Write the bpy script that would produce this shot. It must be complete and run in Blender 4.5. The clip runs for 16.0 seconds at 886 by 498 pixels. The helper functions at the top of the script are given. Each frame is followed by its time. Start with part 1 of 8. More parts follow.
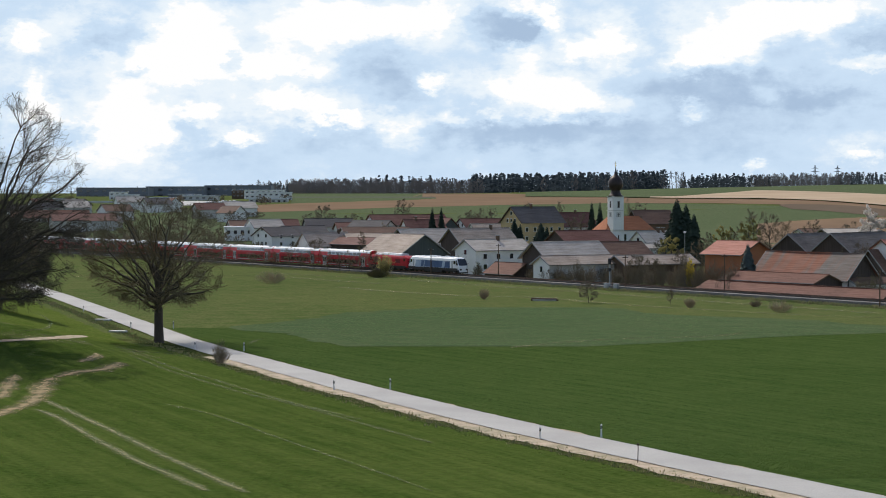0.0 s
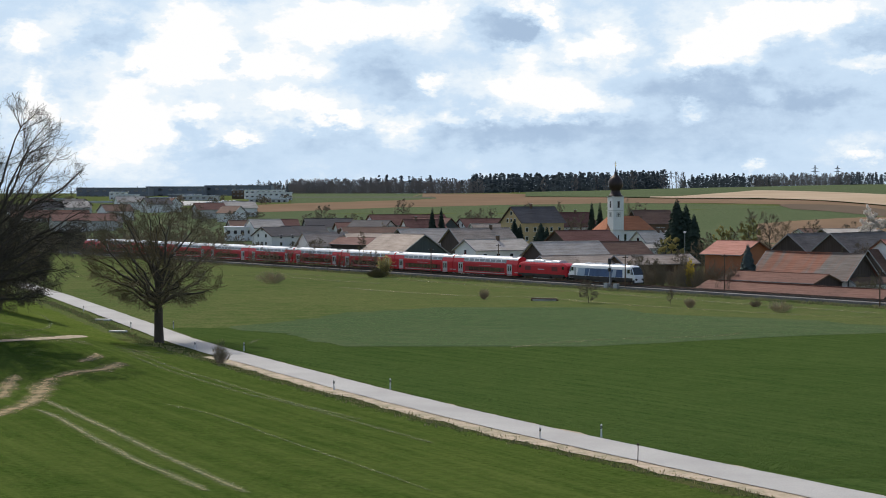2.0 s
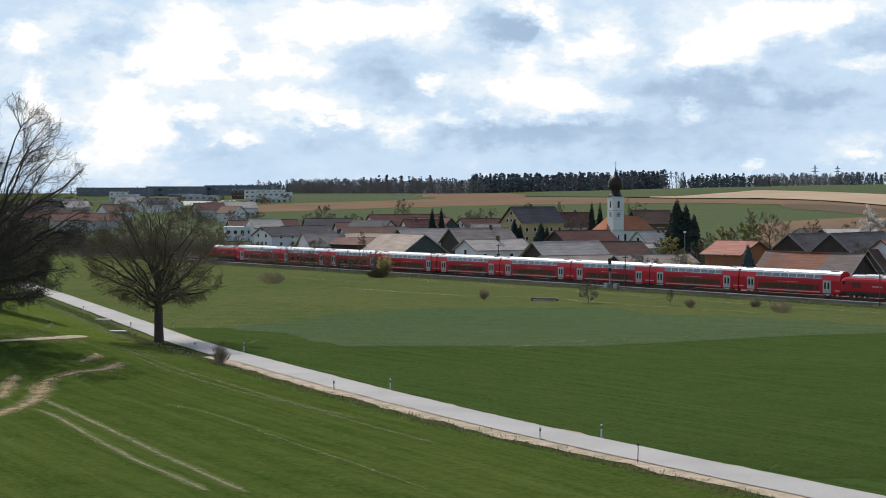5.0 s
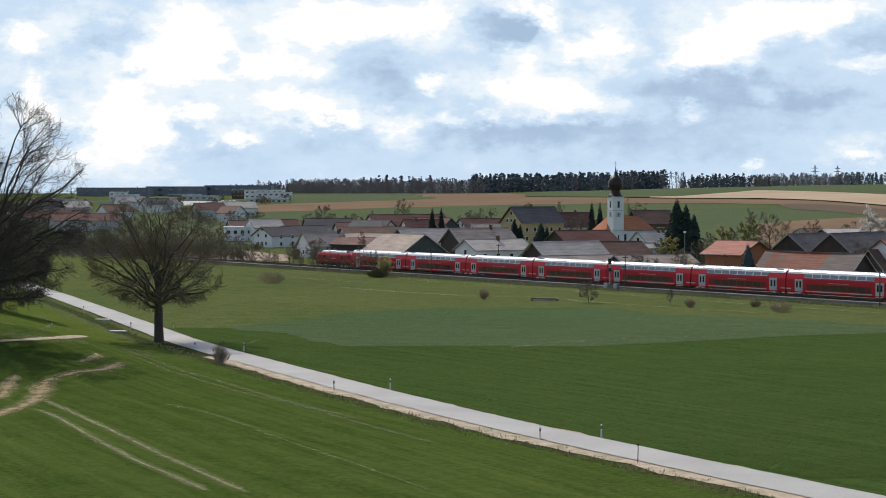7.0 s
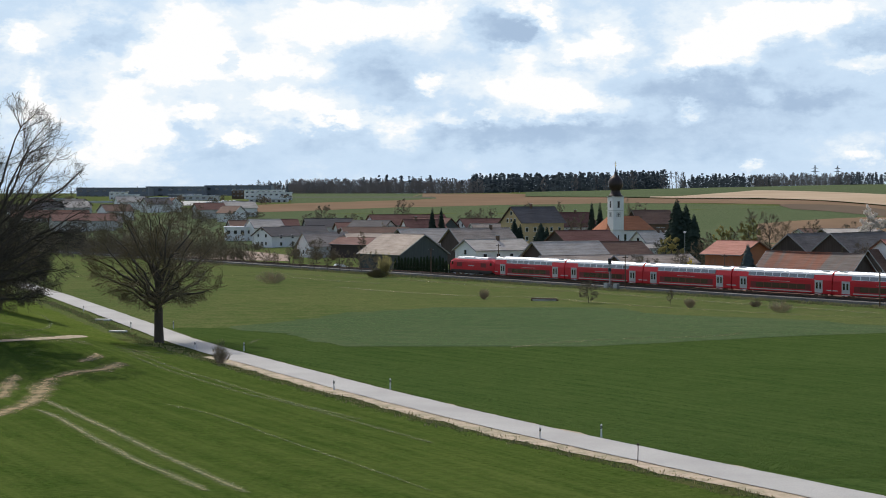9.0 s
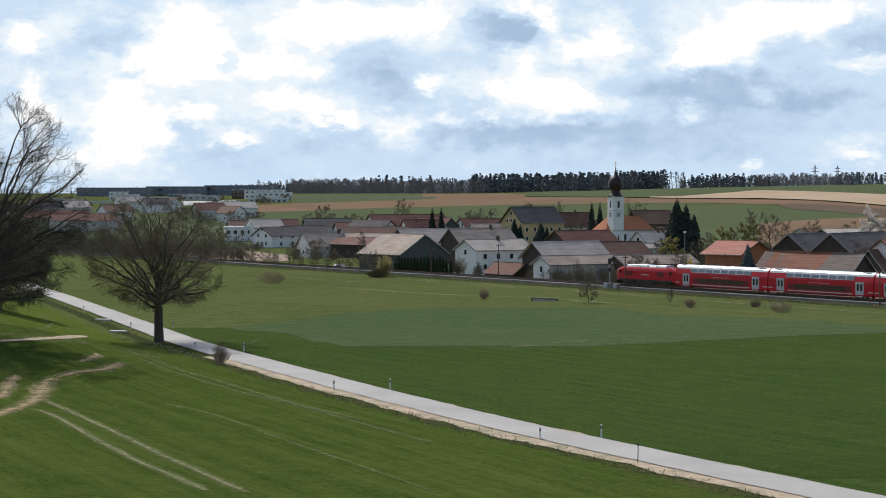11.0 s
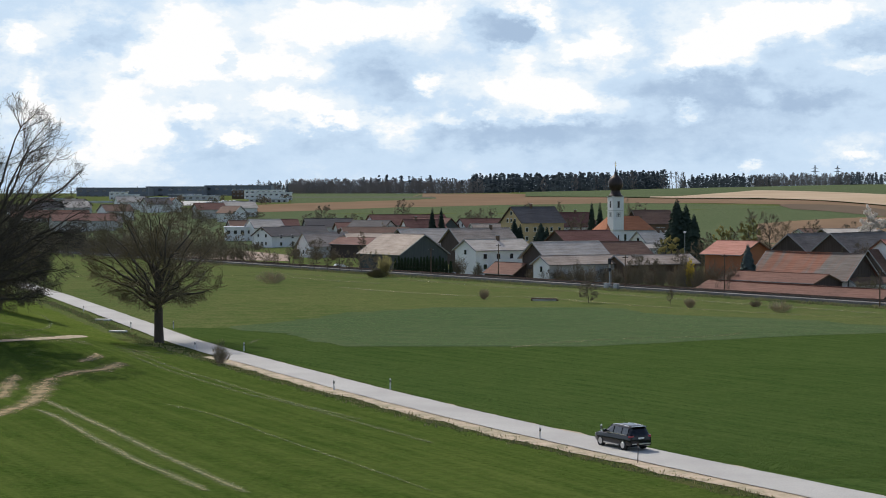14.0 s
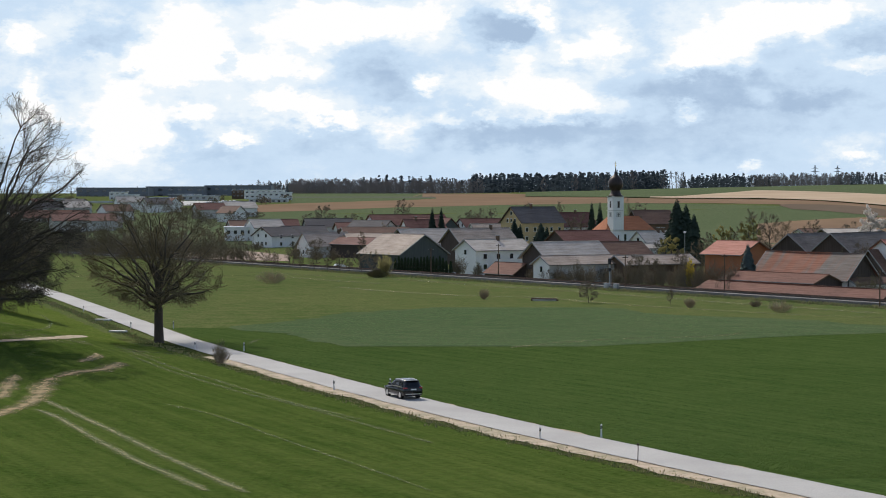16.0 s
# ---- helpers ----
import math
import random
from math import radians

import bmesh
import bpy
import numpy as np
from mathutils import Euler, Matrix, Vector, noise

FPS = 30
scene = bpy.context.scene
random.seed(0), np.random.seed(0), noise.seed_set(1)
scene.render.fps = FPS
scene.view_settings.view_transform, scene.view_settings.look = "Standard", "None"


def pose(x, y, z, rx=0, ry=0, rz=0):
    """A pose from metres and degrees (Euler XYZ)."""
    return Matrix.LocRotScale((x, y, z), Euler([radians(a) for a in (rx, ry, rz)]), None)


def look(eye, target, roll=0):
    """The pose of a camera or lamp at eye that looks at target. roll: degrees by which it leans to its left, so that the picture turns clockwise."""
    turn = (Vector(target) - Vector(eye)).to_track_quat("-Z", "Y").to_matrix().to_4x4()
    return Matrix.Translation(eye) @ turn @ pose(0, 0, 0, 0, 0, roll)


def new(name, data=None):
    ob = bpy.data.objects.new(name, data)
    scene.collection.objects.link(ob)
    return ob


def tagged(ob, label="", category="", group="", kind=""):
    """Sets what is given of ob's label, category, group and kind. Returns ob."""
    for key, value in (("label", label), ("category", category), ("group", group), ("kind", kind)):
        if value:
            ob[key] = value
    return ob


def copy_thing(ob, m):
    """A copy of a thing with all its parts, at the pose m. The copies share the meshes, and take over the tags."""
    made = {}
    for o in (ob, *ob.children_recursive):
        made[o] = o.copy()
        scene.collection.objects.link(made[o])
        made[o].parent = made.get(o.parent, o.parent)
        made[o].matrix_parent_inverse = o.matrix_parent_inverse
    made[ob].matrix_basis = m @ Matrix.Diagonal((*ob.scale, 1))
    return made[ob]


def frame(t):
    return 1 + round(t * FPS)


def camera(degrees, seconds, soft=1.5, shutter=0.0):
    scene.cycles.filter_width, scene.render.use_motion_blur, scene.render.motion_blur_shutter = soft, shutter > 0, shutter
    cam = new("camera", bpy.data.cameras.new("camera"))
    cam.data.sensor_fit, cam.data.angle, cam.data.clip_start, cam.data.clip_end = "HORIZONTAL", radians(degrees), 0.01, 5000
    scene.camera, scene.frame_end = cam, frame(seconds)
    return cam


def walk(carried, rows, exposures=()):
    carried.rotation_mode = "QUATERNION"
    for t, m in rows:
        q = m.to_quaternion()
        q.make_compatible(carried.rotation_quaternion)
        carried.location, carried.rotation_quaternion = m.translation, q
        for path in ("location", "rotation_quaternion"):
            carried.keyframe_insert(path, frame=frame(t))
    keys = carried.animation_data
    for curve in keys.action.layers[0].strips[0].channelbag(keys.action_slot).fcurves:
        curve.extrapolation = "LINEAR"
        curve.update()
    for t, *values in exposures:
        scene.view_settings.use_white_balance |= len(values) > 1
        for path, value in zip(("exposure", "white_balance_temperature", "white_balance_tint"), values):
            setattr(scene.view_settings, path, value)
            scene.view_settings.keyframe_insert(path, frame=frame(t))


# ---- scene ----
cam = camera(27.54, 16.0, soft=0.95)
EYE = (0.0, 0.0, 17.2)
walk(cam, [(0.0, pose(*EYE, 88.496, 0, 0)), (16.0, pose(*EYE, 88.496, 0, 0))], exposures=[(0.0, 0.0), (16.0, 0.0)])

# ---- sky, sun ----
SUN_FROM = Vector((-0.47, 0.88, 1.0)).normalized()
world = bpy.data.worlds.new("spring_sky")
scene.world = world
world.use_nodes = True
wn = world.node_tree.nodes
sky = wn.new("ShaderNodeTexSky")
sky.sky_type, sky.sun_disc = "NISHITA", False
sky.sun_elevation = math.asin(SUN_FROM.z)
sky.sun_rotation = math.atan2(SUN_FROM.x, SUN_FROM.y)
sky.air_density, sky.dust_density = 1.0, 2.0
wn["Background"].inputs[1].default_value = 0.14
world.node_tree.links.new(sky.outputs[0], wn["Background"].inputs[0])
sun = new("sun", bpy.data.lights.new("sun", "SUN"))
sun.data.energy, sun.data.angle, sun.data.color = 3.15, radians(0.6), (1.0, 0.95, 0.86)
sun.matrix_world = look(SUN_FROM * 100, (0, 0, 0))


# ---- materials ----
def nodes_of(name):
    m = bpy.data.materials.new(name)
    m.use_nodes = True
    return m, m.node_tree.nodes, m.node_tree.links, m.node_tree.nodes["Principled BSDF"]


def surface(name, a, b, rough=0.85, scale=1.0, fine=12.0, metal=0.0, bump=0.3, c=None, stretch=(1, 1, 1), vary=0.0, spec=0.3, sharp=0.15):
    """Two-scale mottled paint, plaster, tile or soil: a and b mixed coarsely, c (or b) finely."""
    m, n, l, p = nodes_of(name)
    co = n.new("ShaderNodeTexCoord")
    mp = n.new("ShaderNodeMapping")
    mp.inputs["Scale"].default_value = stretch
    l.new(co.outputs["Object"], mp.inputs[0])
    n1, n2 = n.new("ShaderNodeTexNoise"), n.new("ShaderNodeTexNoise")
    n1.inputs["Scale"].default_value, n1.inputs["Detail"].default_value = scale, 6
    n2.inputs["Scale"].default_value, n2.inputs["Detail"].default_value = fine, 4
    l.new(mp.outputs[0], n1.inputs["Vector"]), l.new(mp.outputs[0], n2.inputs["Vector"])
    r1, r2 = n.new("ShaderNodeMapRange"), n.new("ShaderNodeMapRange")
    for r, s in ((r1, n1), (r2, n2)):
        r.inputs[1].default_value, r.inputs[2].default_value = (0.5 - sharp, 0.5 + sharp) if r is r1 else (0.35, 0.65)
        l.new(s.outputs[0], r.inputs[0])
    mix1, mix2 = n.new("ShaderNodeMixRGB"), n.new("ShaderNodeMixRGB")
    mix1.inputs[1].default_value, mix1.inputs[2].default_value = (*a, 1), (*b, 1)
    l.new(r1.outputs[0], mix1.inputs[0])
    half = n.new("ShaderNodeMath")
    half.operation, half.inputs[1].default_value = "MULTIPLY", 0.45
    l.new(r2.outputs[0], half.inputs[0])
    l.new(half.outputs[0], mix2.inputs[0]), l.new(mix1.outputs[0], mix2.inputs[1])
    mix2.inputs[2].default_value = (*(c or b), 1)
    out = mix2.outputs[0]
    if vary:
        info, hsv, mr = n.new("ShaderNodeObjectInfo"), n.new("ShaderNodeHueSaturation"), n.new("ShaderNodeMapRange")
        mr.inputs[3].default_value, mr.inputs[4].default_value = 1 - vary, 1 + vary
        l.new(info.outputs["Random"], mr.inputs[0]), l.new(mr.outputs[0], hsv.inputs["Value"]), l.new(out, hsv.inputs["Color"])
        out = hsv.outputs[0]
    l.new(out, p.inputs["Base Color"])
    p.inputs["Roughness"].default_value, p.inputs["Metallic"].default_value = rough, metal
    p.inputs["Specular IOR Level"].default_value = spec
    if bump:
        bp = n.new("ShaderNodeBump")
        bp.inputs["Strength"].default_value, bp.inputs["Distance"].default_value = bump, 0.05
        l.new(n2.outputs[0], bp.inputs["Height"]), l.new(bp.outputs[0], p.inputs["Normal"])
    return m


def grass(name, a, b, c, rows=None, row_mix=0.35):
    """Turf or young crop: patches of tens of metres, clumps of a metre, blades, and faint drill rows along an angle."""
    m, n, l, p = nodes_of(name)
    co = n.new("ShaderNodeTexCoord")
    layers = []
    for sc, lo, hi in ((0.02, 0.35, 0.65), (0.35, 0.35, 0.65), (2.2, 0.35, 0.68)):
        t, r = n.new("ShaderNodeTexNoise"), n.new("ShaderNodeMapRange")
        t.inputs["Scale"].default_value, t.inputs["Detail"].default_value = sc, 7
        r.inputs[1].default_value, r.inputs[2].default_value = lo, hi
        l.new(co.outputs["Object"], t.inputs["Vector"]), l.new(t.outputs[0], r.inputs[0])
        layers.append(r.outputs[0])
    x1, x2, x3 = (n.new("ShaderNodeMixRGB") for _ in range(3))
    x1.inputs[1].default_value, x1.inputs[2].default_value = (*a, 1), (*b, 1)
    l.new(layers[0], x1.inputs[0])
    for mixer, layer, before, k in ((x2, layers[1], x1, 0.55), (x3, layers[2], x2, 0.7)):
        w = n.new("ShaderNodeMath")
        w.operation, w.inputs[1].default_value = "MULTIPLY", k
        l.new(layer, w.inputs[0]), l.new(w.outputs[0], mixer.inputs[0]), l.new(before.outputs[0], mixer.inputs[1])
    x2.inputs[2].default_value = (*c, 1)
    x3.inputs[2].default_value = (a[0] * 0.5, a[1] * 0.5, a[2] * 0.5, 1)
    out = x3
    if rows is not None:
        mp, nz, rr, x4 = n.new("ShaderNodeMapping"), n.new("ShaderNodeTexNoise"), n.new("ShaderNodeMapRange"), n.new("ShaderNodeMixRGB")
        mp.inputs["Rotation"].default_value = (0, 0, -radians(rows))
        mp2 = n.new("ShaderNodeMapping")
        mp2.inputs["Scale"].default_value = (0.025, 1.1, 1)
        l.new(co.outputs["Object"], mp.inputs[0]), l.new(mp.outputs[0], mp2.inputs[0]), l.new(mp2.outputs[0], nz.inputs["Vector"])
        nz.inputs["Scale"].default_value, nz.inputs["Detail"].default_value = 1.0, 5
        rr.inputs[1].default_value, rr.inputs[2].default_value, rr.inputs[4].default_value = 0.4, 0.72, row_mix
        l.new(nz.outputs[0], rr.inputs[0]), l.new(rr.outputs[0], x4.inputs[0]), l.new(x3.outputs[0], x4.inputs[1])
        x4.inputs[2].default_value = (*c, 1)
        out = x4
    l.new(out.outputs[0], p.inputs["Base Color"])
    p.inputs["Roughness"].default_value = 1.0
    p.inputs["Specular IOR Level"].default_value = 0.0
    bp = n.new("ShaderNodeBump")
    bp.inputs["Strength"].default_value, bp.inputs["Distance"].default_value = 0.35, 0.12
    l.new(layers[2], bp.inputs["Height"]), l.new(bp.outputs[0], p.inputs["Normal"])
    return m


def glass(name, tint=(0.02, 0.025, 0.03), rough=0.08):
    m, n, l, p = nodes_of(name)
    p.inputs["Base Color"].default_value = (*tint, 1)
    p.inputs["Roughness"].default_value, p.inputs["Specular IOR Level"].default_value = rough, 0.9
    return m


M_ground = grass("meadow", (0.080, 0.116, 0.036), (0.108, 0.134, 0.046), (0.165, 0.158, 0.07))
M_crop = grass("young_wheat", (0.041, 0.076, 0.019), (0.053, 0.088, 0.024), (0.080, 0.112, 0.033), rows=-58, row_mix=0.55)
M_crop_near = grass("near_wheat", (0.046, 0.080, 0.016), (0.066, 0.100, 0.022), (0.098, 0.126, 0.032), rows=-63, row_mix=0.6)
M_cover = grass("cover_crop", (0.062, 0.104, 0.044), (0.080, 0.118, 0.054), (0.12, 0.145, 0.072), rows=-15)
M_farfield = grass("far_green_field", (0.098, 0.132, 0.066), (0.112, 0.142, 0.074), (0.14, 0.155, 0.09))
M_soil = surface("brown_ploughed_soil", (0.17, 0.12, 0.08), (0.22, 0.15, 0.10), 0.95, 0.02, 0.4, bump=0.2, spec=0.0)
M_soil_dark = surface("dark_soil", (0.125, 0.10, 0.075), (0.15, 0.115, 0.085), 0.95, 0.02, 0.4, bump=0.2, spec=0.0)
M_straw = surface("pale_dry_soil", (0.38, 0.29, 0.20), (0.45, 0.35, 0.25), 0.95, 0.02, 0.4, bump=0.2, spec=0.0)
M_asphalt = surface("pale_asphalt", (0.36, 0.345, 0.325), (0.43, 0.415, 0.39), 0.9, 0.15, 9, c=(0.30, 0.29, 0.275), stretch=(1, 1, 1))
M_gravel = surface("sandy_gravel_verge", (0.44, 0.34, 0.24), (0.22, 0.20, 0.11), 0.95, 0.7, 4, c=(0.52, 0.42, 0.32), bump=0.8)
M_ballast = surface("grey_ballast", (0.17, 0.16, 0.155), (0.23, 0.215, 0.20), 0.95, 0.25, 3.0, c=(0.10, 0.092, 0.085), bump=1.0)
M_ballast_rust = surface("rust_stained_ballast", (0.085, 0.07, 0.06), (0.12, 0.10, 0.085), 0.95, 0.3, 4.0, c=(0.06, 0.05, 0.042), bump=1.0)
M_rust = surface("rusty_rail_steel", (0.10, 0.06, 0.045), (0.16, 0.10, 0.07), 0.6, 0.5, 8, metal=0.6, bump=0.1)
M_sleeper = surface("dark_sleeper", (0.07, 0.06, 0.055), (0.10, 0.09, 0.08), 0.9, 0.6, 6)
M_plaster = surface("white_plaster", (0.80, 0.79, 0.76), (0.72, 0.71, 0.68), 0.9, 0.35, 6, c=(0.60, 0.58, 0.55), bump=0.15)
M_plaster_grey = surface("grey_plaster", (0.58, 0.565, 0.53), (0.48, 0.465, 0.435), 0.9, 0.5, 8, bump=0.15)
M_plaster_yellow = surface("ochre_plaster", (0.50, 0.38, 0.20), (0.43, 0.32, 0.17), 0.9, 0.4, 8, bump=0.15)
M_plaster_orange = surface("terracotta_plaster", (0.40, 0.16, 0.075), (0.34, 0.135, 0.065), 0.9, 0.4, 8, bump=0.15)
M_wood_dark = surface("weathered_dark_boards", (0.055, 0.04, 0.034), (0.085, 0.064, 0.054), 0.9, 0.6, 5, stretch=(6, 6, 0.4))
M_wood_grey = surface("greenish_grey_boards", (0.06, 0.07, 0.07), (0.085, 0.095, 0.09), 0.9, 0.6, 5, stretch=(6, 6, 0.4))
M_wood_mid = surface("brown_boards", (0.16, 0.10, 0.065), (0.11, 0.075, 0.05), 0.9, 0.6, 5, stretch=(6, 6, 0.4))


def roof_tiles(name, a, b, c, rough=0.75, course=0.34, patch=0.12, fine=2.2, stretch=(1, 1, 1), sharp=0.15):
    """Tiles: weather patches, moss specks and the shadow of each course across the slope."""
    m = surface(name, a, b, rough, patch, fine, c=c, bump=0.25, stretch=stretch, sharp=sharp, spec=0.08)
    n, l = m.node_tree.nodes, m.node_tree.links
    p = n["Principled BSDF"]
    co, sep, mul, wave, bp = (n.new(k) for k in ("ShaderNodeTexCoord", "ShaderNodeSeparateXYZ", "ShaderNodeMath", "ShaderNodeMath", "ShaderNodeBump"))
    l.new(co.outputs["Object"], sep.inputs[0])
    mul.operation, mul.inputs[1].default_value = "MULTIPLY", 1.0 / course
    wave.operation = "FRACT"
    l.new(sep.outputs["Z"], mul.inputs[0]), l.new(mul.outputs[0], wave.inputs[0])
    bp.inputs["Strength"].default_value, bp.inputs["Distance"].default_value = 0.5, 0.06
    l.new(wave.outputs[0], bp.inputs["Height"]), l.new(bp.outputs[0], p.inputs["Normal"])
    # dirt in the joints of the courses, and streaks along them
    base = p.inputs["Base Color"].links[0].from_socket
    mp, nz, joint, depth, mul2 = (n.new(k) for k in ("ShaderNodeMapping", "ShaderNodeTexNoise", "ShaderNodeMapRange", "ShaderNodeMath", "ShaderNodeMixRGB"))
    mp.inputs["Scale"].default_value = (0.22, 3.2, 3.2)
    nz.inputs["Scale"].default_value, nz.inputs["Detail"].default_value = 1.0, 6
    l.new(co.outputs["Object"], mp.inputs[0]), l.new(mp.outputs[0], nz.inputs["Vector"])
    joint.inputs[1].default_value, joint.inputs[2].default_value, joint.inputs[3].default_value, joint.inputs[4].default_value = 0.36, 0.66, 0.0, 1.0
    l.new(nz.outputs[0], joint.inputs[0])
    depth.operation, depth.inputs[1].default_value = "MULTIPLY", 0.75
    l.new(joint.outputs[0], depth.inputs[0])
    mul2.blend_type = "MULTIPLY"
    mul2.inputs[2].default_value = (0.60, 0.57, 0.54, 1)
    l.new(depth.outputs[0], mul2.inputs[0]), l.new(base, mul2.inputs[1]), l.new(mul2.outputs[0], p.inputs["Base Color"])
    return m


R_grey = roof_tiles("pale_grey_tiles", (0.54, 0.485, 0.43), (0.39, 0.35, 0.31), (0.60, 0.545, 0.49), patch=0.22)
R_grey_warm = roof_tiles("grey_brown_tiles", (0.46, 0.375, 0.31), (0.32, 0.26, 0.215), (0.54, 0.45, 0.38), patch=0.22)
R_dark = roof_tiles("anthracite_tiles", (0.085, 0.08, 0.085), (0.11, 0.105, 0.108), (0.14, 0.13, 0.135))
R_maroon = roof_tiles("dark_red_tiles", (0.14, 0.062, 0.052), (0.18, 0.088, 0.074), (0.21, 0.115, 0.098))
R_brown = roof_tiles("brown_tiles", (0.19, 0.115, 0.085), (0.14, 0.09, 0.072), (0.24, 0.15, 0.115))
R_red = roof_tiles("rust_red_tiles", (0.185, 0.085, 0.062), (0.14, 0.068, 0.052), (0.22, 0.12, 0.092))
R_redgrey = roof_tiles("patched_red_grey_tiles", (0.29, 0.125, 0.082), (0.19, 0.175, 0.16), (0.24, 0.155, 0.125), patch=1.5, fine=9.0, stretch=(0.11, 0.02, 0.02), sharp=0.03)
R_pink = roof_tiles("pinkish_red_tiles", (0.46, 0.20, 0.15), (0.40, 0.175, 0.13), (0.50, 0.26, 0.21))
R_orange = roof_tiles("bright_orange_tiles", (0.48, 0.185, 0.095), (0.42, 0.165, 0.085), (0.52, 0.24, 0.14))
R_slate_brown = roof_tiles("dark_weathered_tiles", (0.19, 0.165, 0.15), (0.12, 0.104, 0.096), (0.24, 0.21, 0.19))
R_sheet = surface("pale_sheet_metal", (0.74, 0.75, 0.77), (0.66, 0.67, 0.69), 0.4, 0.3, 4, metal=0.1, bump=0.05)
M_glass = glass("window_glass")
M_frame = surface("white_frames", (0.75, 0.75, 0.74), (0.68, 0.68, 0.67), 0.6, 1, 9, bump=0)
M_verge = surface("pale_verge_flashing", (0.34, 0.335, 0.325), (0.27, 0.265, 0.26), 0.6, 0.6, 6, bump=0.05)
M_lampglass = surface("milky_lamp_glass", (0.7, 0.7, 0.68), (0.62, 0.62, 0.6), 0.3, 2, 8, bump=0)
M_zinc = surface("weathered_zinc", (0.20, 0.20, 0.20), (0.15, 0.15, 0.15), 0.8, 1, 8, bump=0.05)
M_metal = surface("galvanised_steel", (0.42, 0.43, 0.44), (0.35, 0.36, 0.37), 0.5, 1, 8, metal=0.7, bump=0.05)
M_black = surface("black_iron", (0.02, 0.02, 0.022), (0.035, 0.033, 0.033), 0.6, 2, 8, bump=0.1)
M_bark = surface("grey_brown_bark", (0.062, 0.050, 0.040), (0.09, 0.075, 0.06), 0.95, 1.5, 9, stretch=(1, 1, 0.3), bump=0.8)
M_twig = surface("brown_twigs", (0.15, 0.12, 0.085), (0.19, 0.155, 0.10), 0.95, 0.6, 5, bump=0)
M_oaktwig = surface("olive_brown_twigs", (0.13, 0.105, 0.064), (0.175, 0.14, 0.085), 0.95, 0.6, 5, bump=0, spec=0.05)
M_darktwig = surface("dark_twigs", (0.065, 0.055, 0.046), (0.095, 0.08, 0.062), 0.95, 0.6, 5, bump=0, spec=0.05)
M_bud = surface("olive_buds", (0.10, 0.095, 0.04), (0.13, 0.115, 0.05), 0.9, 0.6, 5, bump=0)
M_spruce = surface("dark_spruce_needles", (0.030, 0.048, 0.034), (0.05, 0.075, 0.05), 0.9, 0.8, 6, bump=0)
M_bluespruce = surface("blue_spruce_needles", (0.09, 0.12, 0.11), (0.13, 0.165, 0.15), 0.9, 0.8, 6, bump=0)
M_forest_bare = surface("distant_bare_trees", (0.16, 0.14, 0.135), (0.22, 0.19, 0.175), 0.95, 0.05, 0.6, bump=0)
M_shrub = surface("dry_shrub_twigs", (0.19, 0.145, 0.095), (0.24, 0.185, 0.12), 0.95, 0.6, 5, bump=0)
M_paleshrub = surface("pale_dry_stems", (0.30, 0.235, 0.155), (0.38, 0.30, 0.20), 0.95, 0.6, 5, bump=0, spec=0.05)
M_thicket = surface("thicket_twigs", (0.13, 0.105, 0.08), (0.18, 0.145, 0.105), 0.95, 0.3, 3, bump=0)
M_dry = surface("dry_grass", (0.42, 0.34, 0.18), (0.30, 0.27, 0.12), 0.95, 0.4, 4, bump=0)


# ---- mesh helpers ----
class Geo:
    def __init__(self):
        self.v, self.f = [], []

    def face(self, pts):
        k = len(self.v)
        self.v += [tuple(p) for p in pts]
        self.f.append(tuple(range(k, k + len(pts))))
        return self

    def box(self, x0, x1, y0, y1, z0, z1):
        k = len(self.v)
        self.v += [(x, y, z) for z in (z0, z1) for x, y in ((x0, y0), (x1, y0), (x1, y1), (x0, y1))]
        self.f += [tuple(k + i for i in q) for q in ((3, 2, 1, 0), (4, 5, 6, 7), (0, 1, 5, 4), (1, 2, 6, 5), (2, 3, 7, 6), (3, 0, 4, 7))]
        return self

    def loft(self, rings, caps=True):
        """Closed rings of equal length joined in order."""
        k, n = len(self.v), len(rings[0])
        for r in rings:
            self.v += [tuple(p) for p in r]
        for a in range(len(rings) - 1):
            for i in range(n):
                j = (i + 1) % n
                self.f.append((k + a * n + i, k + a * n + j, k + (a + 1) * n + j, k + (a + 1) * n + i))
        if caps:
            self.f.append(tuple(k + i for i in reversed(range(n))))
            self.f.append(tuple(k + (len(rings) - 1) * n + i for i in range(n)))
        return self

    def tube(self, p, q, r0, r1, n=6, caps=False):
        p, q = Vector(p), Vector(q)
        d = (q - p).normalized() if (q - p).length > 1e-6 else Vector((0, 0, 1))
        a = d.orthogonal().normalized()
        b = d.cross(a)
        ang = [2 * math.pi * i / n for i in range(n)]
        return self.loft([[c + (a * math.cos(t) + b * math.sin(t)) * r for t in ang] for c, r in ((p, r0), (q, r1))], caps)

    def lathe(self, prof, n=16, at=(0, 0)):
        return self.loft([[(at[0] + r * math.cos(2 * math.pi * i / n), at[1] + r * math.sin(2 * math.pi * i / n), z) for i in range(n)] for r, z in prof])

    def mesh(self, name, mat, smooth=False):
        me = bpy.data.meshes.new(name)
        me.from_pydata(self.v, [], self.f)
        for m in (mat if isinstance(mat, (list, tuple)) else [mat]):
            me.materials.append(m)
        if smooth:
            me.polygons.foreach_set("use_smooth", [True] * len(me.polygons))
        me.update()
        return me


def fixed(me):
    bm = bmesh.new()
    bm.from_mesh(me)
    bmesh.ops.recalc_face_normals(bm, faces=bm.faces)
    bm.to_mesh(me)
    bm.free()
    return me


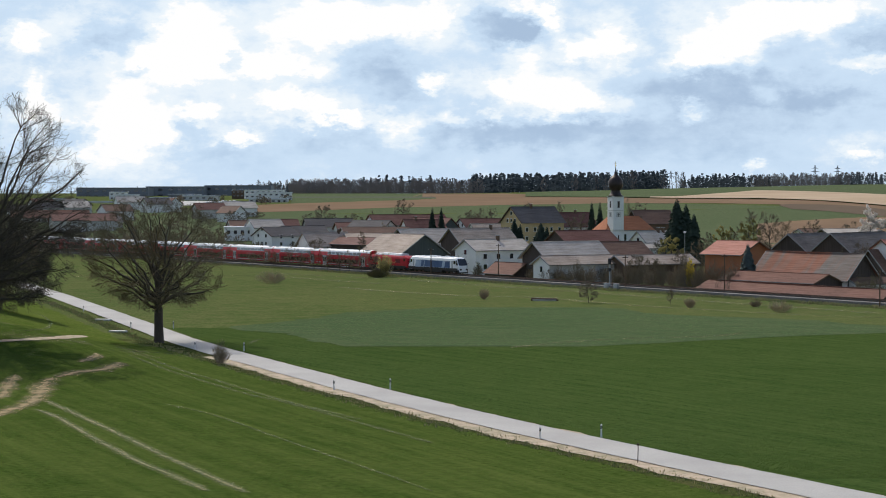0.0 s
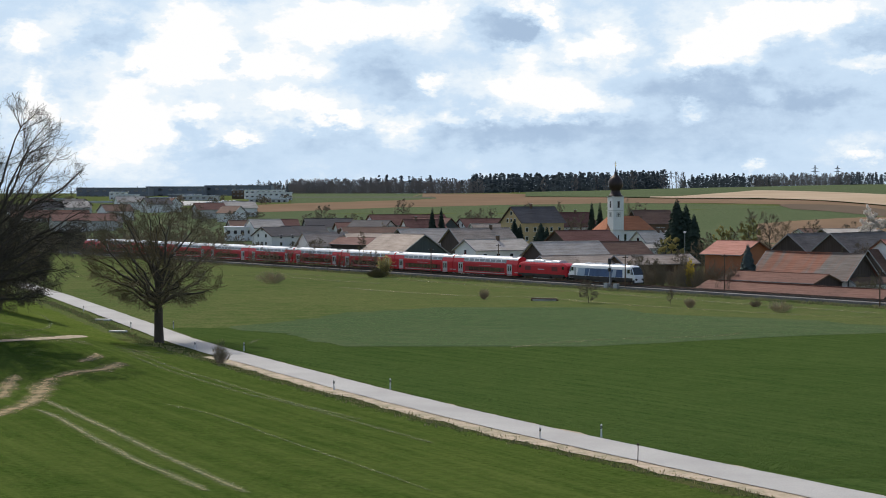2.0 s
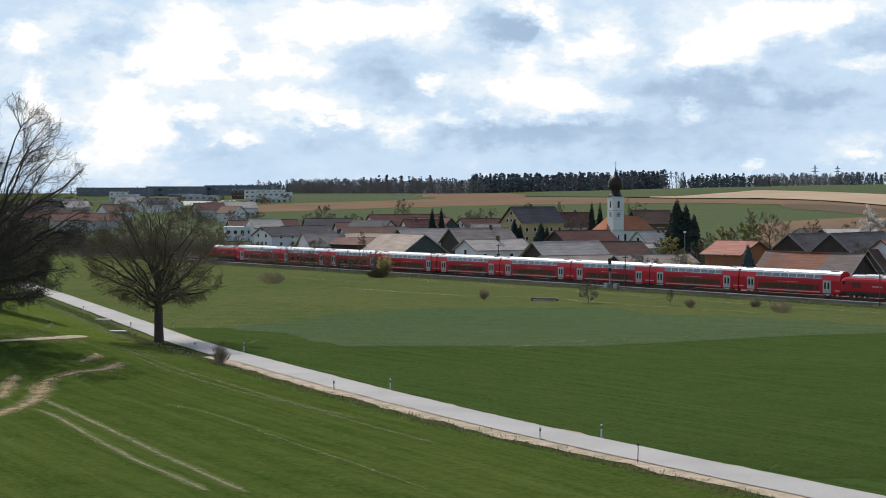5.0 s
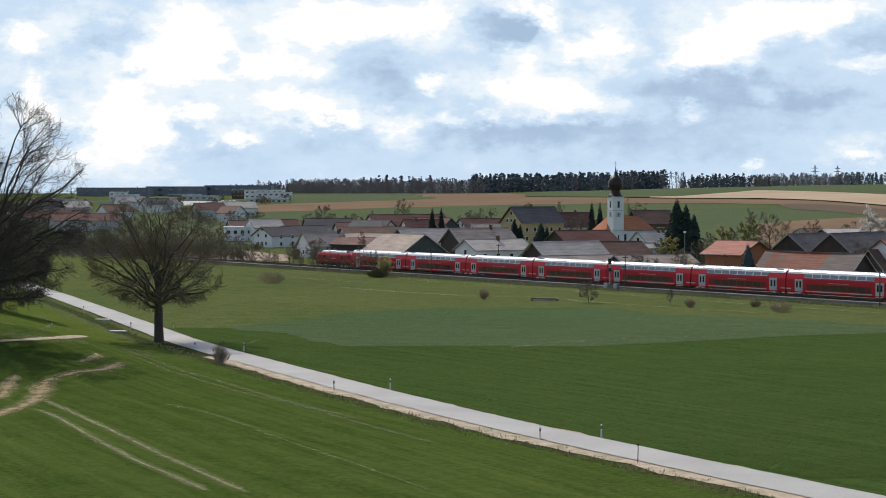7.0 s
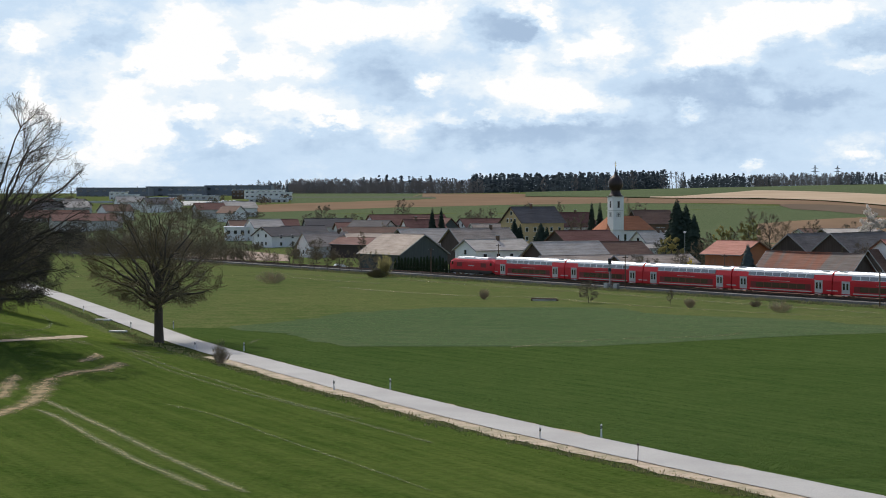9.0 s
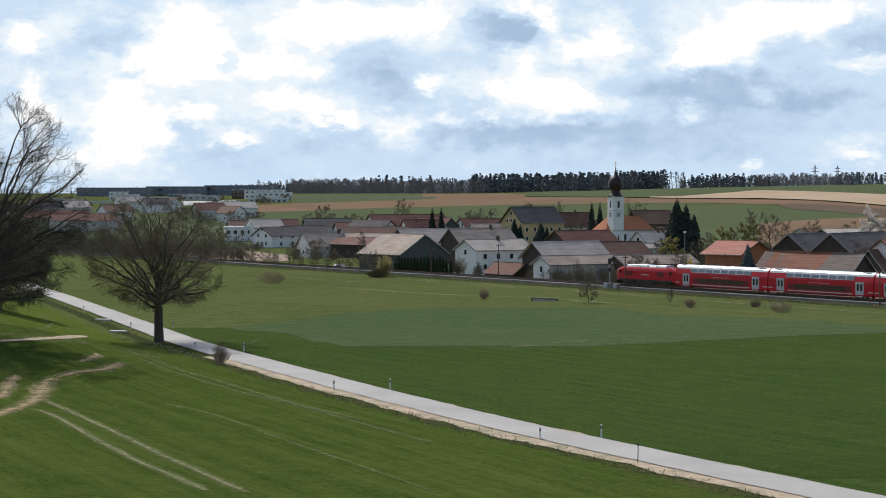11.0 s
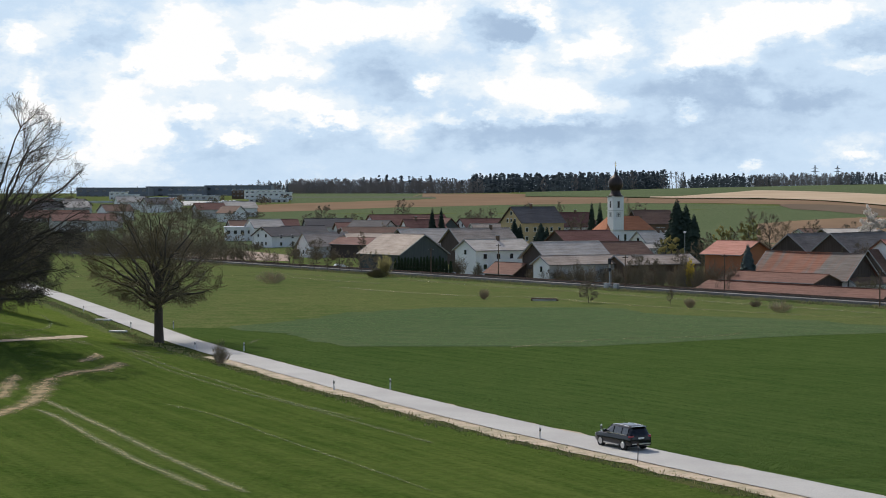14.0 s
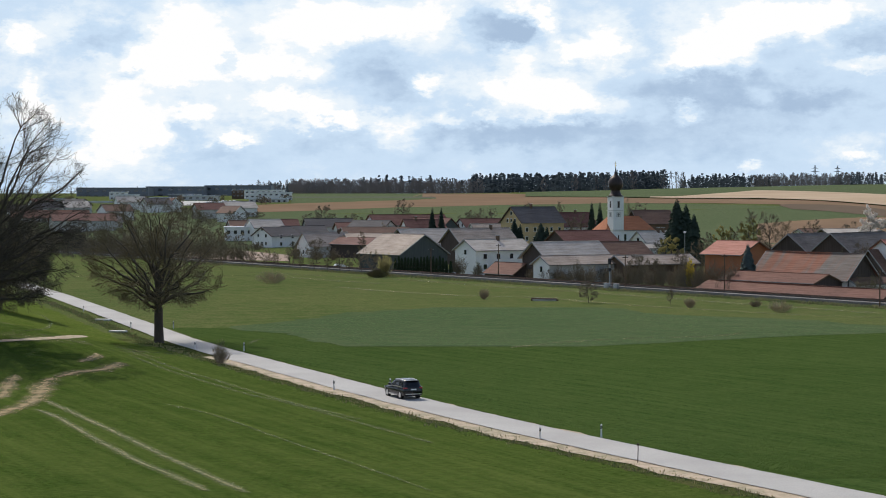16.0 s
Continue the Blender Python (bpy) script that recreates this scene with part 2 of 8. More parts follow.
def part(name, geo, mat, parent=None, label="", smooth=False):
    me = geo.mesh(name, mat, smooth)
    ob = new(name, fixed(me) if len(geo.f) < 4000 else me)
    ob.parent = parent
    return tagged(ob, label)


def thing(name, m, label, category, group="", kind=""):
    ob = new(name)
    ob.matrix_basis = m
    return tagged(ob, label, category, group, kind)


# ---- ground ----
def smooth01(a, b, x):
    t = np.clip((x - a) / (b - a), 0, 1)
    return t * t * (3 - 2 * t)


TRACK = (284.1, 0.0)
ALONG = Vector((0.5457, -0.8379, 0))
ACROSS = Vector((0.8379, 0.5457, 0))
ROAD = [(60, 52), (90, 35.5), (111, 24.3), (124, 17.0), (142, 7.2), (155, 0.8), (174, -8.0), (202, -20.2), (219, -27.6), (237, -34.8), (260, -42.8), (300, -57.0), (350, -75.0), (400, -94.0), (450, -116.0)]
ROAD_Y, ROAD_X = [r[0] for r in ROAD], [r[1] for r in ROAD]


def road_x(y):
    return np.interp(y, ROAD_Y, ROAD_X)


FAR_Y = [0, 640, 720, 800, 900, 1000, 1150, 1300, 1500, 1800, 2300, 4700]
FAR_Z = [0, 0, 1.5, 5.0, 9.5, 13.5, 17.5, 21.0, 25.5, 31.0, 33.0, 28.0]


def ground_z(x, y):
    """Height of the land: camera hill, flat valley, bank beyond the road's bend, rising fields behind the village."""
    x, y = np.asarray(x, float), np.asarray(y, float)
    z = -1.0 + 16.4 * (1 - smooth01(0, 78, np.maximum(y, 0) + 0.0 * x))
    z = z + np.interp(y, FAR_Y, FAR_Z) * (0.85 + 0.28 * smooth01(-20, 260, x / np.maximum(y, 300) * 1000))
    dx = road_x(y) - 6 - x
    bank = smooth01(0, 26, dx) * smooth01(165, 235, y) * (1 - smooth01(380, 470, y))
    z = z + 4.2 * bank
    # a low swell on the near side of the road
    z = z + 0.5 * smooth01(3, 40, road_x(y) - x) * (1 - smooth01(150, 200, y)) * smooth01(60, 100, y)
    # hollow of the village behind the line
    d = (x - TRACK[0]) * ACROSS.x + y * ACROSS.y
    z = z - 0.8 * smooth01(4, 14, d) * (1 - smooth01(60, 120, d))
    return z


def gz(x, y):
    return float(ground_z(x, y))


def sheet(name, xs, ys, mat, lift=0.0, clip=None):
    """A grid over the land, lifted a little above it."""
    X, Y = np.meshgrid(xs, ys)
    Z = ground_z(X, Y) + lift
    me = bpy.data.meshes.new(name)
    n, m = len(ys), len(xs)
    idx = np.arange(n * m).reshape(n, m)
    quads = np.stack([idx[:-1, :-1], idx[:-1, 1:], idx[1:, 1:], idx[1:, :-1]], -1).reshape(-1, 4)
    if clip is not None:
        cx, cy = X.ravel()[quads].mean(1), Y.ravel()[quads].mean(1)
        quads = quads[clip(cx, cy)]
    me.from_pydata(np.stack([X.ravel(), Y.ravel(), Z.ravel()], 1).tolist(), [], quads.tolist())
    me.materials.append(mat)
    me.polygons.foreach_set("use_smooth", [True] * len(me.polygons))
    return new(name, me)


def strip(name, left, right, ys, mat, lift, n=6):
    """A field between two edges x = left(y) and x = right(y), following the land."""
    verts, faces = [], []
    for y in ys:
        a, b = left(y), right(y)
        for i in range(n + 1):
            x = a + (b - a) * i / n
            verts.append((x, y, gz(x, y) + lift))
    w = n + 1
    for j in range(len(ys) - 1):
        for i in range(n):
            faces.append((j * w + i, j * w + i + 1, (j + 1) * w + i + 1, (j + 1) * w + i))
    me = bpy.data.meshes.new(name)
    me.from_pydata(verts, [], faces)
    me.materials.append(mat)
    me.polygons.foreach_set("use_smooth", [True] * len(me.polygons))
    return new(name, me)


gy = np.concatenate([np.linspace(-400, 60, 30), np.arange(64, 520, 4.0), np.arange(520, 1200, 12.0), np.linspace(1200, 2400, 50), np.linspace(2500, 4690, 12)])
gx = np.concatenate([np.linspace(-4600, -700, 14), np.arange(-660, -130, 15.0), np.arange(-126, 130, 3.0), np.arange(136, 700, 15.0), np.linspace(740, 4600, 14)])
tagged(sheet("ground", gx, gy, M_ground), "olive-green spring meadow rolling up to low hills", "ground", kind="structure")


# ---- cloudy sky backdrop ----
def cloud_material():
    m = bpy.data.materials.new("clouds")
    m.use_nodes = True
    n, l = m.node_tree.nodes, m.node_tree.links
    n.remove(n["Principled BSDF"])
    uv = n.new("ShaderNodeUVMap")
    uv.uv_map = "sky"

    def vmath(op, a, b=None, c=None):
        k = n.new("ShaderNodeVectorMath")
        k.operation = op
        for i, q in enumerate((a, b, c)):
            if q is None:
                continue
            if isinstance(q, tuple):
                k.inputs[i].default_value = q
            else:
                l.new(q, k.inputs[i])
        return k.outputs["Value"] if op == "LENGTH" else k.outputs[0]

    def math_(op, a, b=0.0, c=0.0):
        k = n.new("ShaderNodeMath")
        k.operation = op
        for i, q in enumerate((a, b, c)):
            if isinstance(q, (int, float)):
                k.inputs[i].default_value = q
            else:
                l.new(q, k.inputs[i])
        return k.outputs[0]

    def noise_(vec, scale, detail=8, rough=0.55, color=False):
        k = n.new("ShaderNodeTexNoise")
        k.inputs["Scale"].default_value, k.inputs["Detail"].default_value, k.inputs["Roughness"].default_value = scale, detail, rough
        l.new(vec, k.inputs["Vector"])
        return k.outputs["Color" if color else "Fac"]

    def ramp(v, lo, hi, smooth=True):
        k = n.new("ShaderNodeMapRange")
        k.interpolation_type = "SMOOTHSTEP" if smooth else "LINEAR"
        k.inputs[1].default_value, k.inputs[2].default_value = lo, hi
        l.new(v, k.inputs[0])
        return k.outputs[0]

    def mix(f, a, b):
        k = n.new("ShaderNodeMixRGB")
        for i, q in enumerate((f, a, b)):
            if isinstance(q, tuple):
                k.inputs[i].default_value = (*q, 1)
            else:
                l.new(q, k.inputs[i])
        return k.outputs[0]

    p = uv.outputs[0]
    flat = vmath("MULTIPLY", p, (1.0, 1.7, 1.0))
    warp1 = vmath("SUBTRACT", noise_(flat, 5.0, 5, 0.5, True), (0.5, 0.5, 0.5))
    warp2 = vmath("SUBTRACT", noise_(flat, 19.0, 7, 0.62, True), (0.5, 0.5, 0.5))
    warp3 = vmath("SUBTRACT", noise_(flat, 48.0, 6, 0.6, True), (0.5, 0.5, 0.5))
    q = vmath("MULTIPLY_ADD", warp1, (0.09, 0.06, 0), p)
    q = vmath("MULTIPLY_ADD", warp2, (0.085, 0.06, 0), q)
    q = vmath("MULTIPLY_ADD", warp3, (0.036, 0.03, 0), q)

    def blob(u, v, ru, rv, weight, total, inner=0.4):
        d = vmath("SUBTRACT", q, (u, v, 0.0))
        d = vmath("LENGTH", vmath("MULTIPLY", d, (1 / ru, 1 / rv, 0.0)))
        return math_("MULTIPLY_ADD", ramp(d, 1.3, inner), weight, total)

    big = noise_(vmath("ADD", flat, (3.1, 7.7, 0.0)), 5.0, 8, 0.55)
    lit = math_("MULTIPLY_ADD", big, 0.70, 0.075)
    # wide soft brightness behind the single clouds: a bright veil, and bluer air to the sides and low down
    for u, v, ru, rv, w in ((-0.42, 0.24, 0.34, 0.17, 0.15), (-0.14, 0.33, 0.28, 0.08, 0.25), (0.45, 0.34, 0.5, 0.05, 0.12), (-0.55, 0.10, 0.2, 0.13, 0.17), (0.08, 0.08, 0.10, 0.06, 0.10),
                            (0.15, 0.10, 0.45, 0.07, -0.24), (0.50, 0.15, 0.42, 0.09, -0.26), (-0.36, 0.07, 0.22, 0.045, -0.20), (-0.72, 0.30, 0.12, 0.06, -0.10)):
        lit = blob(u, v, ru, rv, w, lit, 0.0)
    # grey undersides
    for u, v, ru, rv, w in ((0.10, 0.315, 0.085, 0.040, -0.62), (0.15, 0.300, 0.06, 0.022, -0.25), (-0.58, 0.305, 0.065, 0.038, -0.40), (-0.62, 0.275, 0.05, 0.02, -0.2), (-0.38, 0.243, 0.027, 0.022, -0.45),
                            (-0.53, 0.225, 0.04, 0.014, -0.3), (-0.14, 0.250, 0.06, 0.05, -0.30), (-0.085, 0.205, 0.065, 0.045, -0.34), (0.60, 0.262, 0.065, 0.030, -0.42), (0.75, 0.290, 0.07, 0.055, -0.42),
                            (0.46, 0.205, 0.15, 0.035, -0.26), (0.62, 0.172, 0.19, 0.022, -0.24), (-0.45, 0.122, 0.04, 0.018, -0.32), (-0.42, 0.090, 0.11, 0.02, -0.26),
                            (-0.64, 0.120, 0.04, 0.022, -0.34), (-0.19, 0.105, 0.10, 0.022, -0.24), (0.11, 0.118, 0.22, 0.026, -0.26), (0.36, 0.29, 0.05, 0.07, -0.12)):
        lit = blob(u, v, ru, rv, w, lit, 0.15)
    # white billows
    for u, v, ru, rv, w in ((0.53, 0.278, 0.13, 0.040, 0.62), (0.66, 0.328, 0.12, 0.030, 0.5), (0.44, 0.252, 0.035, 0.018, 0.3), (-0.14, 0.318, 0.16, 0.042, 0.40), (-0.44, 0.30, 0.06, 0.07, 0.45),
                            (-0.46, 0.242, 0.085, 0.030, 0.45), (-0.28, 0.242, 0.08, 0.022, 0.45), (-0.735, 0.285, 0.026, 0.020, 0.5), (-0.68, 0.300, 0.05, 0.03, 0.3), (-0.59, 0.325, 0.05, 0.02, 0.35),
                            (-0.71, 0.20, 0.016, 0.026, 0.4), (-0.56, 0.13, 0.075, 0.065, 0.35), (-0.26, 0.168, 0.07, 0.026, 0.48), (-0.36, 0.112, 0.027, 0.011, 0.6), (-0.18, 0.142, 0.05, 0.010, 0.5), (-0.43, 0.153, 0.03, 0.012, 0.4),
                            (-0.075, 0.125, 0.035, 0.032, 0.5), (0.015, 0.142, 0.03, 0.016, 0.5), (-0.015, 0.213, 0.025, 0.011, 0.5), (0.15, 0.205, 0.09, 0.022, 0.5), (0.24, 0.166, 0.105, 0.022, 0.62), (0.09, 0.152, 0.017, 0.010, 0.4),
                            (0.14, 0.255, 0.04, 0.022, 0.42), (0.235, 0.272, 0.03, 0.018, 0.45), (0.305, 0.285, 0.035, 0.042, 0.5), (0.185, 0.318, 0.022, 0.024, 0.6), (0.14, 0.345, 0.03, 0.012, 0.4), (0.445, 0.157, 0.020, 0.014, 0.5),
                            (0.74, 0.238, 0.045, 0.012, 0.4), (0.56, 0.180, 0.02, 0.012, 0.3), (0.735, 0.079, 0.028, 0.006, 0.4), (0.54, 0.069, 0.012, 0.006, 0.4), (0.67, 0.10, 0.08, 0.02, 0.16), (-0.70, 0.16, 0.04, 0.02, 0.4)):
        lit = blob(u, v, 1.3 * ru + 0.008, 1.3 * rv + 0.004, 1.0 * w, lit, 0.0)
    detail = noise_(vmath("ADD", flat, (1.0, 2.0, 0.0)), 22.0, 8, 0.6)
    lit = math_("ADD", lit, math_("MULTIPLY_ADD", detail, 0.55, -0.275))
    sepk = n.new("ShaderNodeSeparateXYZ")
    l.new(p, sepk.inputs[0])
    low = ramp(sepk.outputs["Y"], 0.0, 0.15)
    shade = mix(low, (0.48, 0.65, 0.85), (0.40, 0.53, 0.71))
    mid = mix(ramp(lit, -0.15, 0.40), shade, (0.60, 0.75, 0.92))
    pale = mix(ramp(lit, 0.36, 0.68), mid, (0.83, 0.91, 0.98))
    col = mix(ramp(lit, 0.67, 0.79), pale, (1.0, 1.0, 1.0))
    em = n.new("ShaderNodeEmission")
    l.new(col, em.inputs[0])
    l.new(em.outputs[0], n["Material Output"].inputs[0])
    return m


def sky_ring():
    """A tall ring of cloud far beyond the hills, open above for sun and sky."""
    R, na, nv = 4680.0, 180, 14
    me = bpy.data.meshes.new("sky_backdrop")
    verts, faces, uvs = [], [], []
    for j in range(nv + 1):
        e = -0.04 + 0.30 * j / nv
        for i in range(na + 1):
            a = -math.pi + 2 * math.pi * i / na
            verts.append((R * math.sin(a), R * math.cos(a), R * e))
            uvs.append((3.2 * a, 3.2 * (e - 17.2 / R)))
    for j in range(nv):
        for i in range(na):
            k = j * (na + 1) + i
            faces.append((k, k + 1, k + na + 2, k + na + 1))
    me.from_pydata(verts, [], faces)
    layer = me.uv_layers.new(name="sky")
    for loop in me.loops:
        layer.data[loop.index].uv = uvs[loop.vertex_index]
    me.materials.append(cloud_material())
    return tagged(new("sky_backdrop", me), "bright broken spring clouds over pale blue sky", "sky", kind="structure")


SKY = sky_ring()


# ---- fields ----
tagged(strip("near_field", lambda y: -170.0, lambda y: float(road_x(y)) - 5.0 + 0.7 * noise.noise((y * 0.35, 2, 0)) + 0.4 * noise.noise((y * 1.3, 9, 0)), list(np.arange(20, 100, 3.0)) + list(np.arange(100, 226, 1.0)), M_crop_near, 0.03, 24), "bright green young wheat on the slope", "field", kind="structure")
far_ys = list(np.arange(62, 262, 3.0))
tagged(strip("wheat_field", lambda y: float(road_x(y)) + 3.1 + 0.3 * noise.noise((y * 0.4, 4, 0)), lambda y: 200.0 - max(0, y - 240) * 3.2, far_ys, M_crop, 0.03, 24), "dark green young wheat in drilled rows", "field", kind="structure")


def ragged(y, k):
    return 7 * noise.noise((y * 0.06, k, 0)) + 2.5 * noise.noise((y * 0.3, k, 1))


tagged(strip("cover_crop_field", lambda y: -30 + abs(y - 262) * 0.5 + ragged(y, 1), lambda y: 66.0 - max(0, 252 - y) * 1.9 - max(0, y - 262) * 0.9 + ragged(y, 5), list(np.arange(226, 312, 2.0)), M_cover, 0.06, 20), "bluish green cover crop patch in the meadow", "field", kind="structure")

M_bank = grass("bank_turf", (0.080, 0.122, 0.022), (0.105, 0.142, 0.03), (0.14, 0.16, 0.045))
tagged(strip("bank_field", lambda y: -190.0, lambda y: float(road_x(y)) - 7.5 + 0.8 * noise.noise((y * 0.2, 7, 0)), list(np.arange(224, 400, 3.0)), M_bank, 0.035, 30), "bright green grass on the bank above the lane", "field", kind="structure")


M_tilled = surface("tilled_soil", (0.23, 0.165, 0.125), (0.29, 0.21, 0.16), 0.95, 0.05, 0.8, bump=0.2)
M_yard = surface("pale_gravel_yard", (0.44, 0.43, 0.41), (0.36, 0.35, 0.33), 0.9, 0.1, 1.0, bump=0.1)
M_hedge = surface("dark_field_bank", (0.03, 0.04, 0.02), (0.045, 0.05, 0.025), 0.95, 0.05, 0.5, bump=0)


def worn(name, a, b, fill=0.75, scale=1.6, rough=0.95):
    """Trodden or dry ground that breaks up raggedly into the turf towards its edges."""
    m = surface(name, a, b, rough, 0.5, 3.0, bump=0.2)
    n, l = m.node_tree.nodes, m.node_tree.links
    uv, sep, ab, nz = n.new("ShaderNodeUVMap"), n.new("ShaderNodeSeparateXYZ"), n.new("ShaderNodeMath"), n.new("ShaderNodeTexNoise")
    uv.uv_map = "across"
    co = n.new("ShaderNodeTexCoord")
    nz.inputs["Scale"].default_value, nz.inputs["Detail"].default_value, nz.inputs["Roughness"].default_value = scale, 8, 0.7
    l.new(co.outputs["Object"], nz.inputs["Vector"])
    l.new(uv.outputs[0], sep.inputs[0])
    ab.operation = "MULTIPLY_ADD"
    ab.inputs[1].default_value, ab.inputs[2].default_value = fill, -0.15 - 0.3 * fill
    l.new(sep.outputs["X"], ab.inputs[0])
    add, mr = n.new("ShaderNodeMath"), n.new("ShaderNodeMapRange")
    spread = n.new("ShaderNodeMath")
    spread.operation, spread.inputs[1].default_value, spread.inputs[2].default_value = "MULTIPLY_ADD", 2.0, -0.5
    l.new(nz.outputs[0], spread.inputs[0])
    l.new(ab.outputs[0], add.inputs[0]), l.new(spread.outputs[0], add.inputs[1])
    mr.inputs[1].default_value, mr.inputs[2].default_value, mr.inputs[4].default_value = 0.3, 1.05, 0.78
    l.new(add.outputs[0], mr.inputs[0])
    l.new(mr.outputs[0], n["Principled BSDF"].inputs["Alpha"])
    return m


M_rut = worn("flattened_dry_wheat", (0.25, 0.235, 0.11), (0.15, 0.165, 0.06), 0.85, 2.5)
M_rut2 = worn("faint_trodden_wheat", (0.15, 0.17, 0.055), (0.105, 0.13, 0.035), 0.65)
M_sand = worn("worn_sandy_earth", (0.36, 0.26, 0.14), (0.24, 0.19, 0.09), 1.0, 0.9)
M_dryturf = worn("dry_turf", (0.27, 0.23, 0.11), (0.17, 0.17, 0.065), 0.4, 0.5)
M_rough = grass("rough_verge_turf", (0.055, 0.075, 0.022), (0.075, 0.085, 0.03), (0.13, 0.12, 0.05))
M_tuft = surface("green_grass_blades", (0.16, 0.21, 0.06), (0.24, 0.26, 0.09), 0.9, 0.5, 4, bump=0)


def sector(name, label, mat, rows, lift):
    """A field in bearings from the hill: rows of (bearing x/y, near distance, far distance)."""
    us = np.linspace(rows[0][0], rows[-1][0], 48)
    a = np.interp(us, [r[0] for r in rows], [r[1] for r in rows])
    b = np.interp(us, [r[0] for r in rows], [r[2] for r in rows])
    n = 14
    v, f = [], []
    for u, p, q in zip(us, a, b):
        for i in range(n + 1):
            y = p + (q - p) * i / n
            v.append((u * y, y, gz(u * y, y) + lift))
    for j in range(len(us) - 1):
        for i in range(n):
            k = j * (n + 1) + i
            f.append((k, k + n + 1, k + n + 2, k + 1))
    me = bpy.data.meshes.new(name)
    me.from_pydata(v, [], f)
    me.materials.append(mat)
    me.polygons.foreach_set("use_smooth", [True] * len(me.polygons))
    return tagged(new(name, me), label, "field", kind="structure")


def ribbon(name, label, mat, pts, width, lift):
    """A worn strip on the land along a smooth line, with ragged edges."""
    P = [Vector((x, y, 0)) for x, y in pts]
    line = []
    for i in range(len(P) - 1):
        p0, p1, p2, p3 = P[max(0, i - 1)], P[i], P[i + 1], P[min(len(P) - 1, i + 2)]
        n = max(2, int((p2 - p1).length / 1.2))
        for k in range(n):
            t = k / n
            line.append(0.5 * (2 * p1 + (p2 - p0) * t + (2 * p0 - 5 * p1 + 4 * p2 - p3) * t * t + (3 * p1 - p0 - 3 * p2 + p3) * t ** 3))
    line.append(P[-1])
    v, f, edge = [], [], []
    for i, c in enumerate(line):
        d = (line[min(i + 1, len(line) - 1)] - line[max(0, i - 1)]).normalized()
        nrm = Vector((-d.y, d.x, 0))
        w = width * min(1, 0.35 + 0.3 * min(i, len(line) - 1 - i))
        for s in (-1, 0, 1):
            q = c + nrm * s * w * (0.8 + 0.4 * noise.noise((c.x * 0.9, c.y * 0.9, s)))
            v.append((q.x, q.y, gz(q.x, q.y) + lift))
            edge.append(1.0 - abs(s) if 0 < i < len(line) - 1 else 0.0)
        if i:
            k = 3 * i
            f += [(k - 3, k - 2, k + 1, k), (k - 2, k - 1, k + 2, k + 1)]
    me = bpy.data.meshes.new(name)
    me.from_pydata(v, [], f)
    me.materials.append(mat)
    layer = me.uv_layers.new(name="across")
    for loop in me.loops:
        layer.data[loop.index].uv = (edge[loop.vertex_index], 0.0)
    return tagged(new(name, me), label, "ground marking", kind="structure")


sector("tilled_plot", "bare brown tilled plot behind the line", M_tilled, [(-0.155, 604, 700), (-0.12, 590, 690), (-0.085, 575, 640)], 0.05)
sector("works_yard", "pale gravel works yard on the hill", M_yard, [(-0.150, 1180, 1330), (-0.112, 1190, 1340)], 0.12)
sector("green_field", "bright green winter crop on the rise", M_farfield, [(-0.37, 678, 1104), (-0.095, 691, 1075), (-0.045, 680, 1113), (-0.0075, 678, 1153), (0.0362, 678, 1196), (0.0831, 677, 1183), (0.1019, 676, 1194), (0.13, 676, 1121), (0.1925, 675, 1022), (0.245, 674, 898)], 0.06)
sector("brown_field", "brown ploughed field on the rise", M_soil, [(-0.1075, 1017, 1187), (-0.0762, 1051, 1258), (-0.045, 1100, 1318), (-0.02, 1140, 1386), (-0.0122, 1140, 1774), (0.0362, 1180, 1699), (0.0675, 1168, 1424), (0.0925, 1172, 1358), (0.13, 1121, 1242)], 0.15)
sector("green_strip", "light green field strip on the hill", M_farfield, [(-0.0841, 1521, 1751), (-0.0575, 1521, 1766), (-0.0138, 1520, 1774), (-0.0059, 1517, 1593)], 0.15)
sector("hedge_line", "dark field bank line on the hill", M_hedge, [(-0.0887, 1467, 1521), (-0.045, 1472, 1532), (-0.0075, 1470, 1522), (-0.0037, 1471, 1484)], 0.27)
sector("green_wedge", "light green wedge of field", M_farfield, [(-0.0841, 1240, 1467), (-0.045, 1318, 1472), (-0.0138, 1386, 1472), (-0.0037, 1432, 1468)], 0.17)
sector("ridge_field", "bright green field along the ridge", M_farfield, [(0.0456, 1459, 1768), (0.0862, 1368, 1752), (0.1175, 1296, 1775), (0.1613, 1418, 1750), (0.1737, 1495, 1731), (0.2112, 1372, 1766), (0.245, 1256, 1795)], 0.6)
sector("pale_field", "pale dry bare field on the hill", M_straw, [(0.1144, 1292, 1322), (0.13, 1252, 1307), (0.1613, 1204, 1418), (0.1737, 1192, 1482), (0.2112, 1110, 1362), (0.245, 1006, 1248)], 0.8)
sector("umber_field", "dark brown field below the pale one", M_soil, [(0.1144, 1179, 1282), (0.13, 1134, 1252), (0.1613, 1095, 1204), (0.1925, 1053, 1152), (0.2112, 990, 1110), (0.245, 960, 1006)], 0.18)
sector("dark_field", "dark tilled strip on the slope", M_soil_dark, [(0.1862, 1035, 1056), (0.1925, 982, 1064), (0.2112, 958, 1044), (0.2269, 927, 1018), (0.245, 898, 966)], 0.22)
sector("low_brown_field", "brown field behind the barns", M_soil, [(0.1737, 675, 848), (0.1925, 675, 867), (0.2175, 674, 886), (0.245, 674, 898)], 0.12)
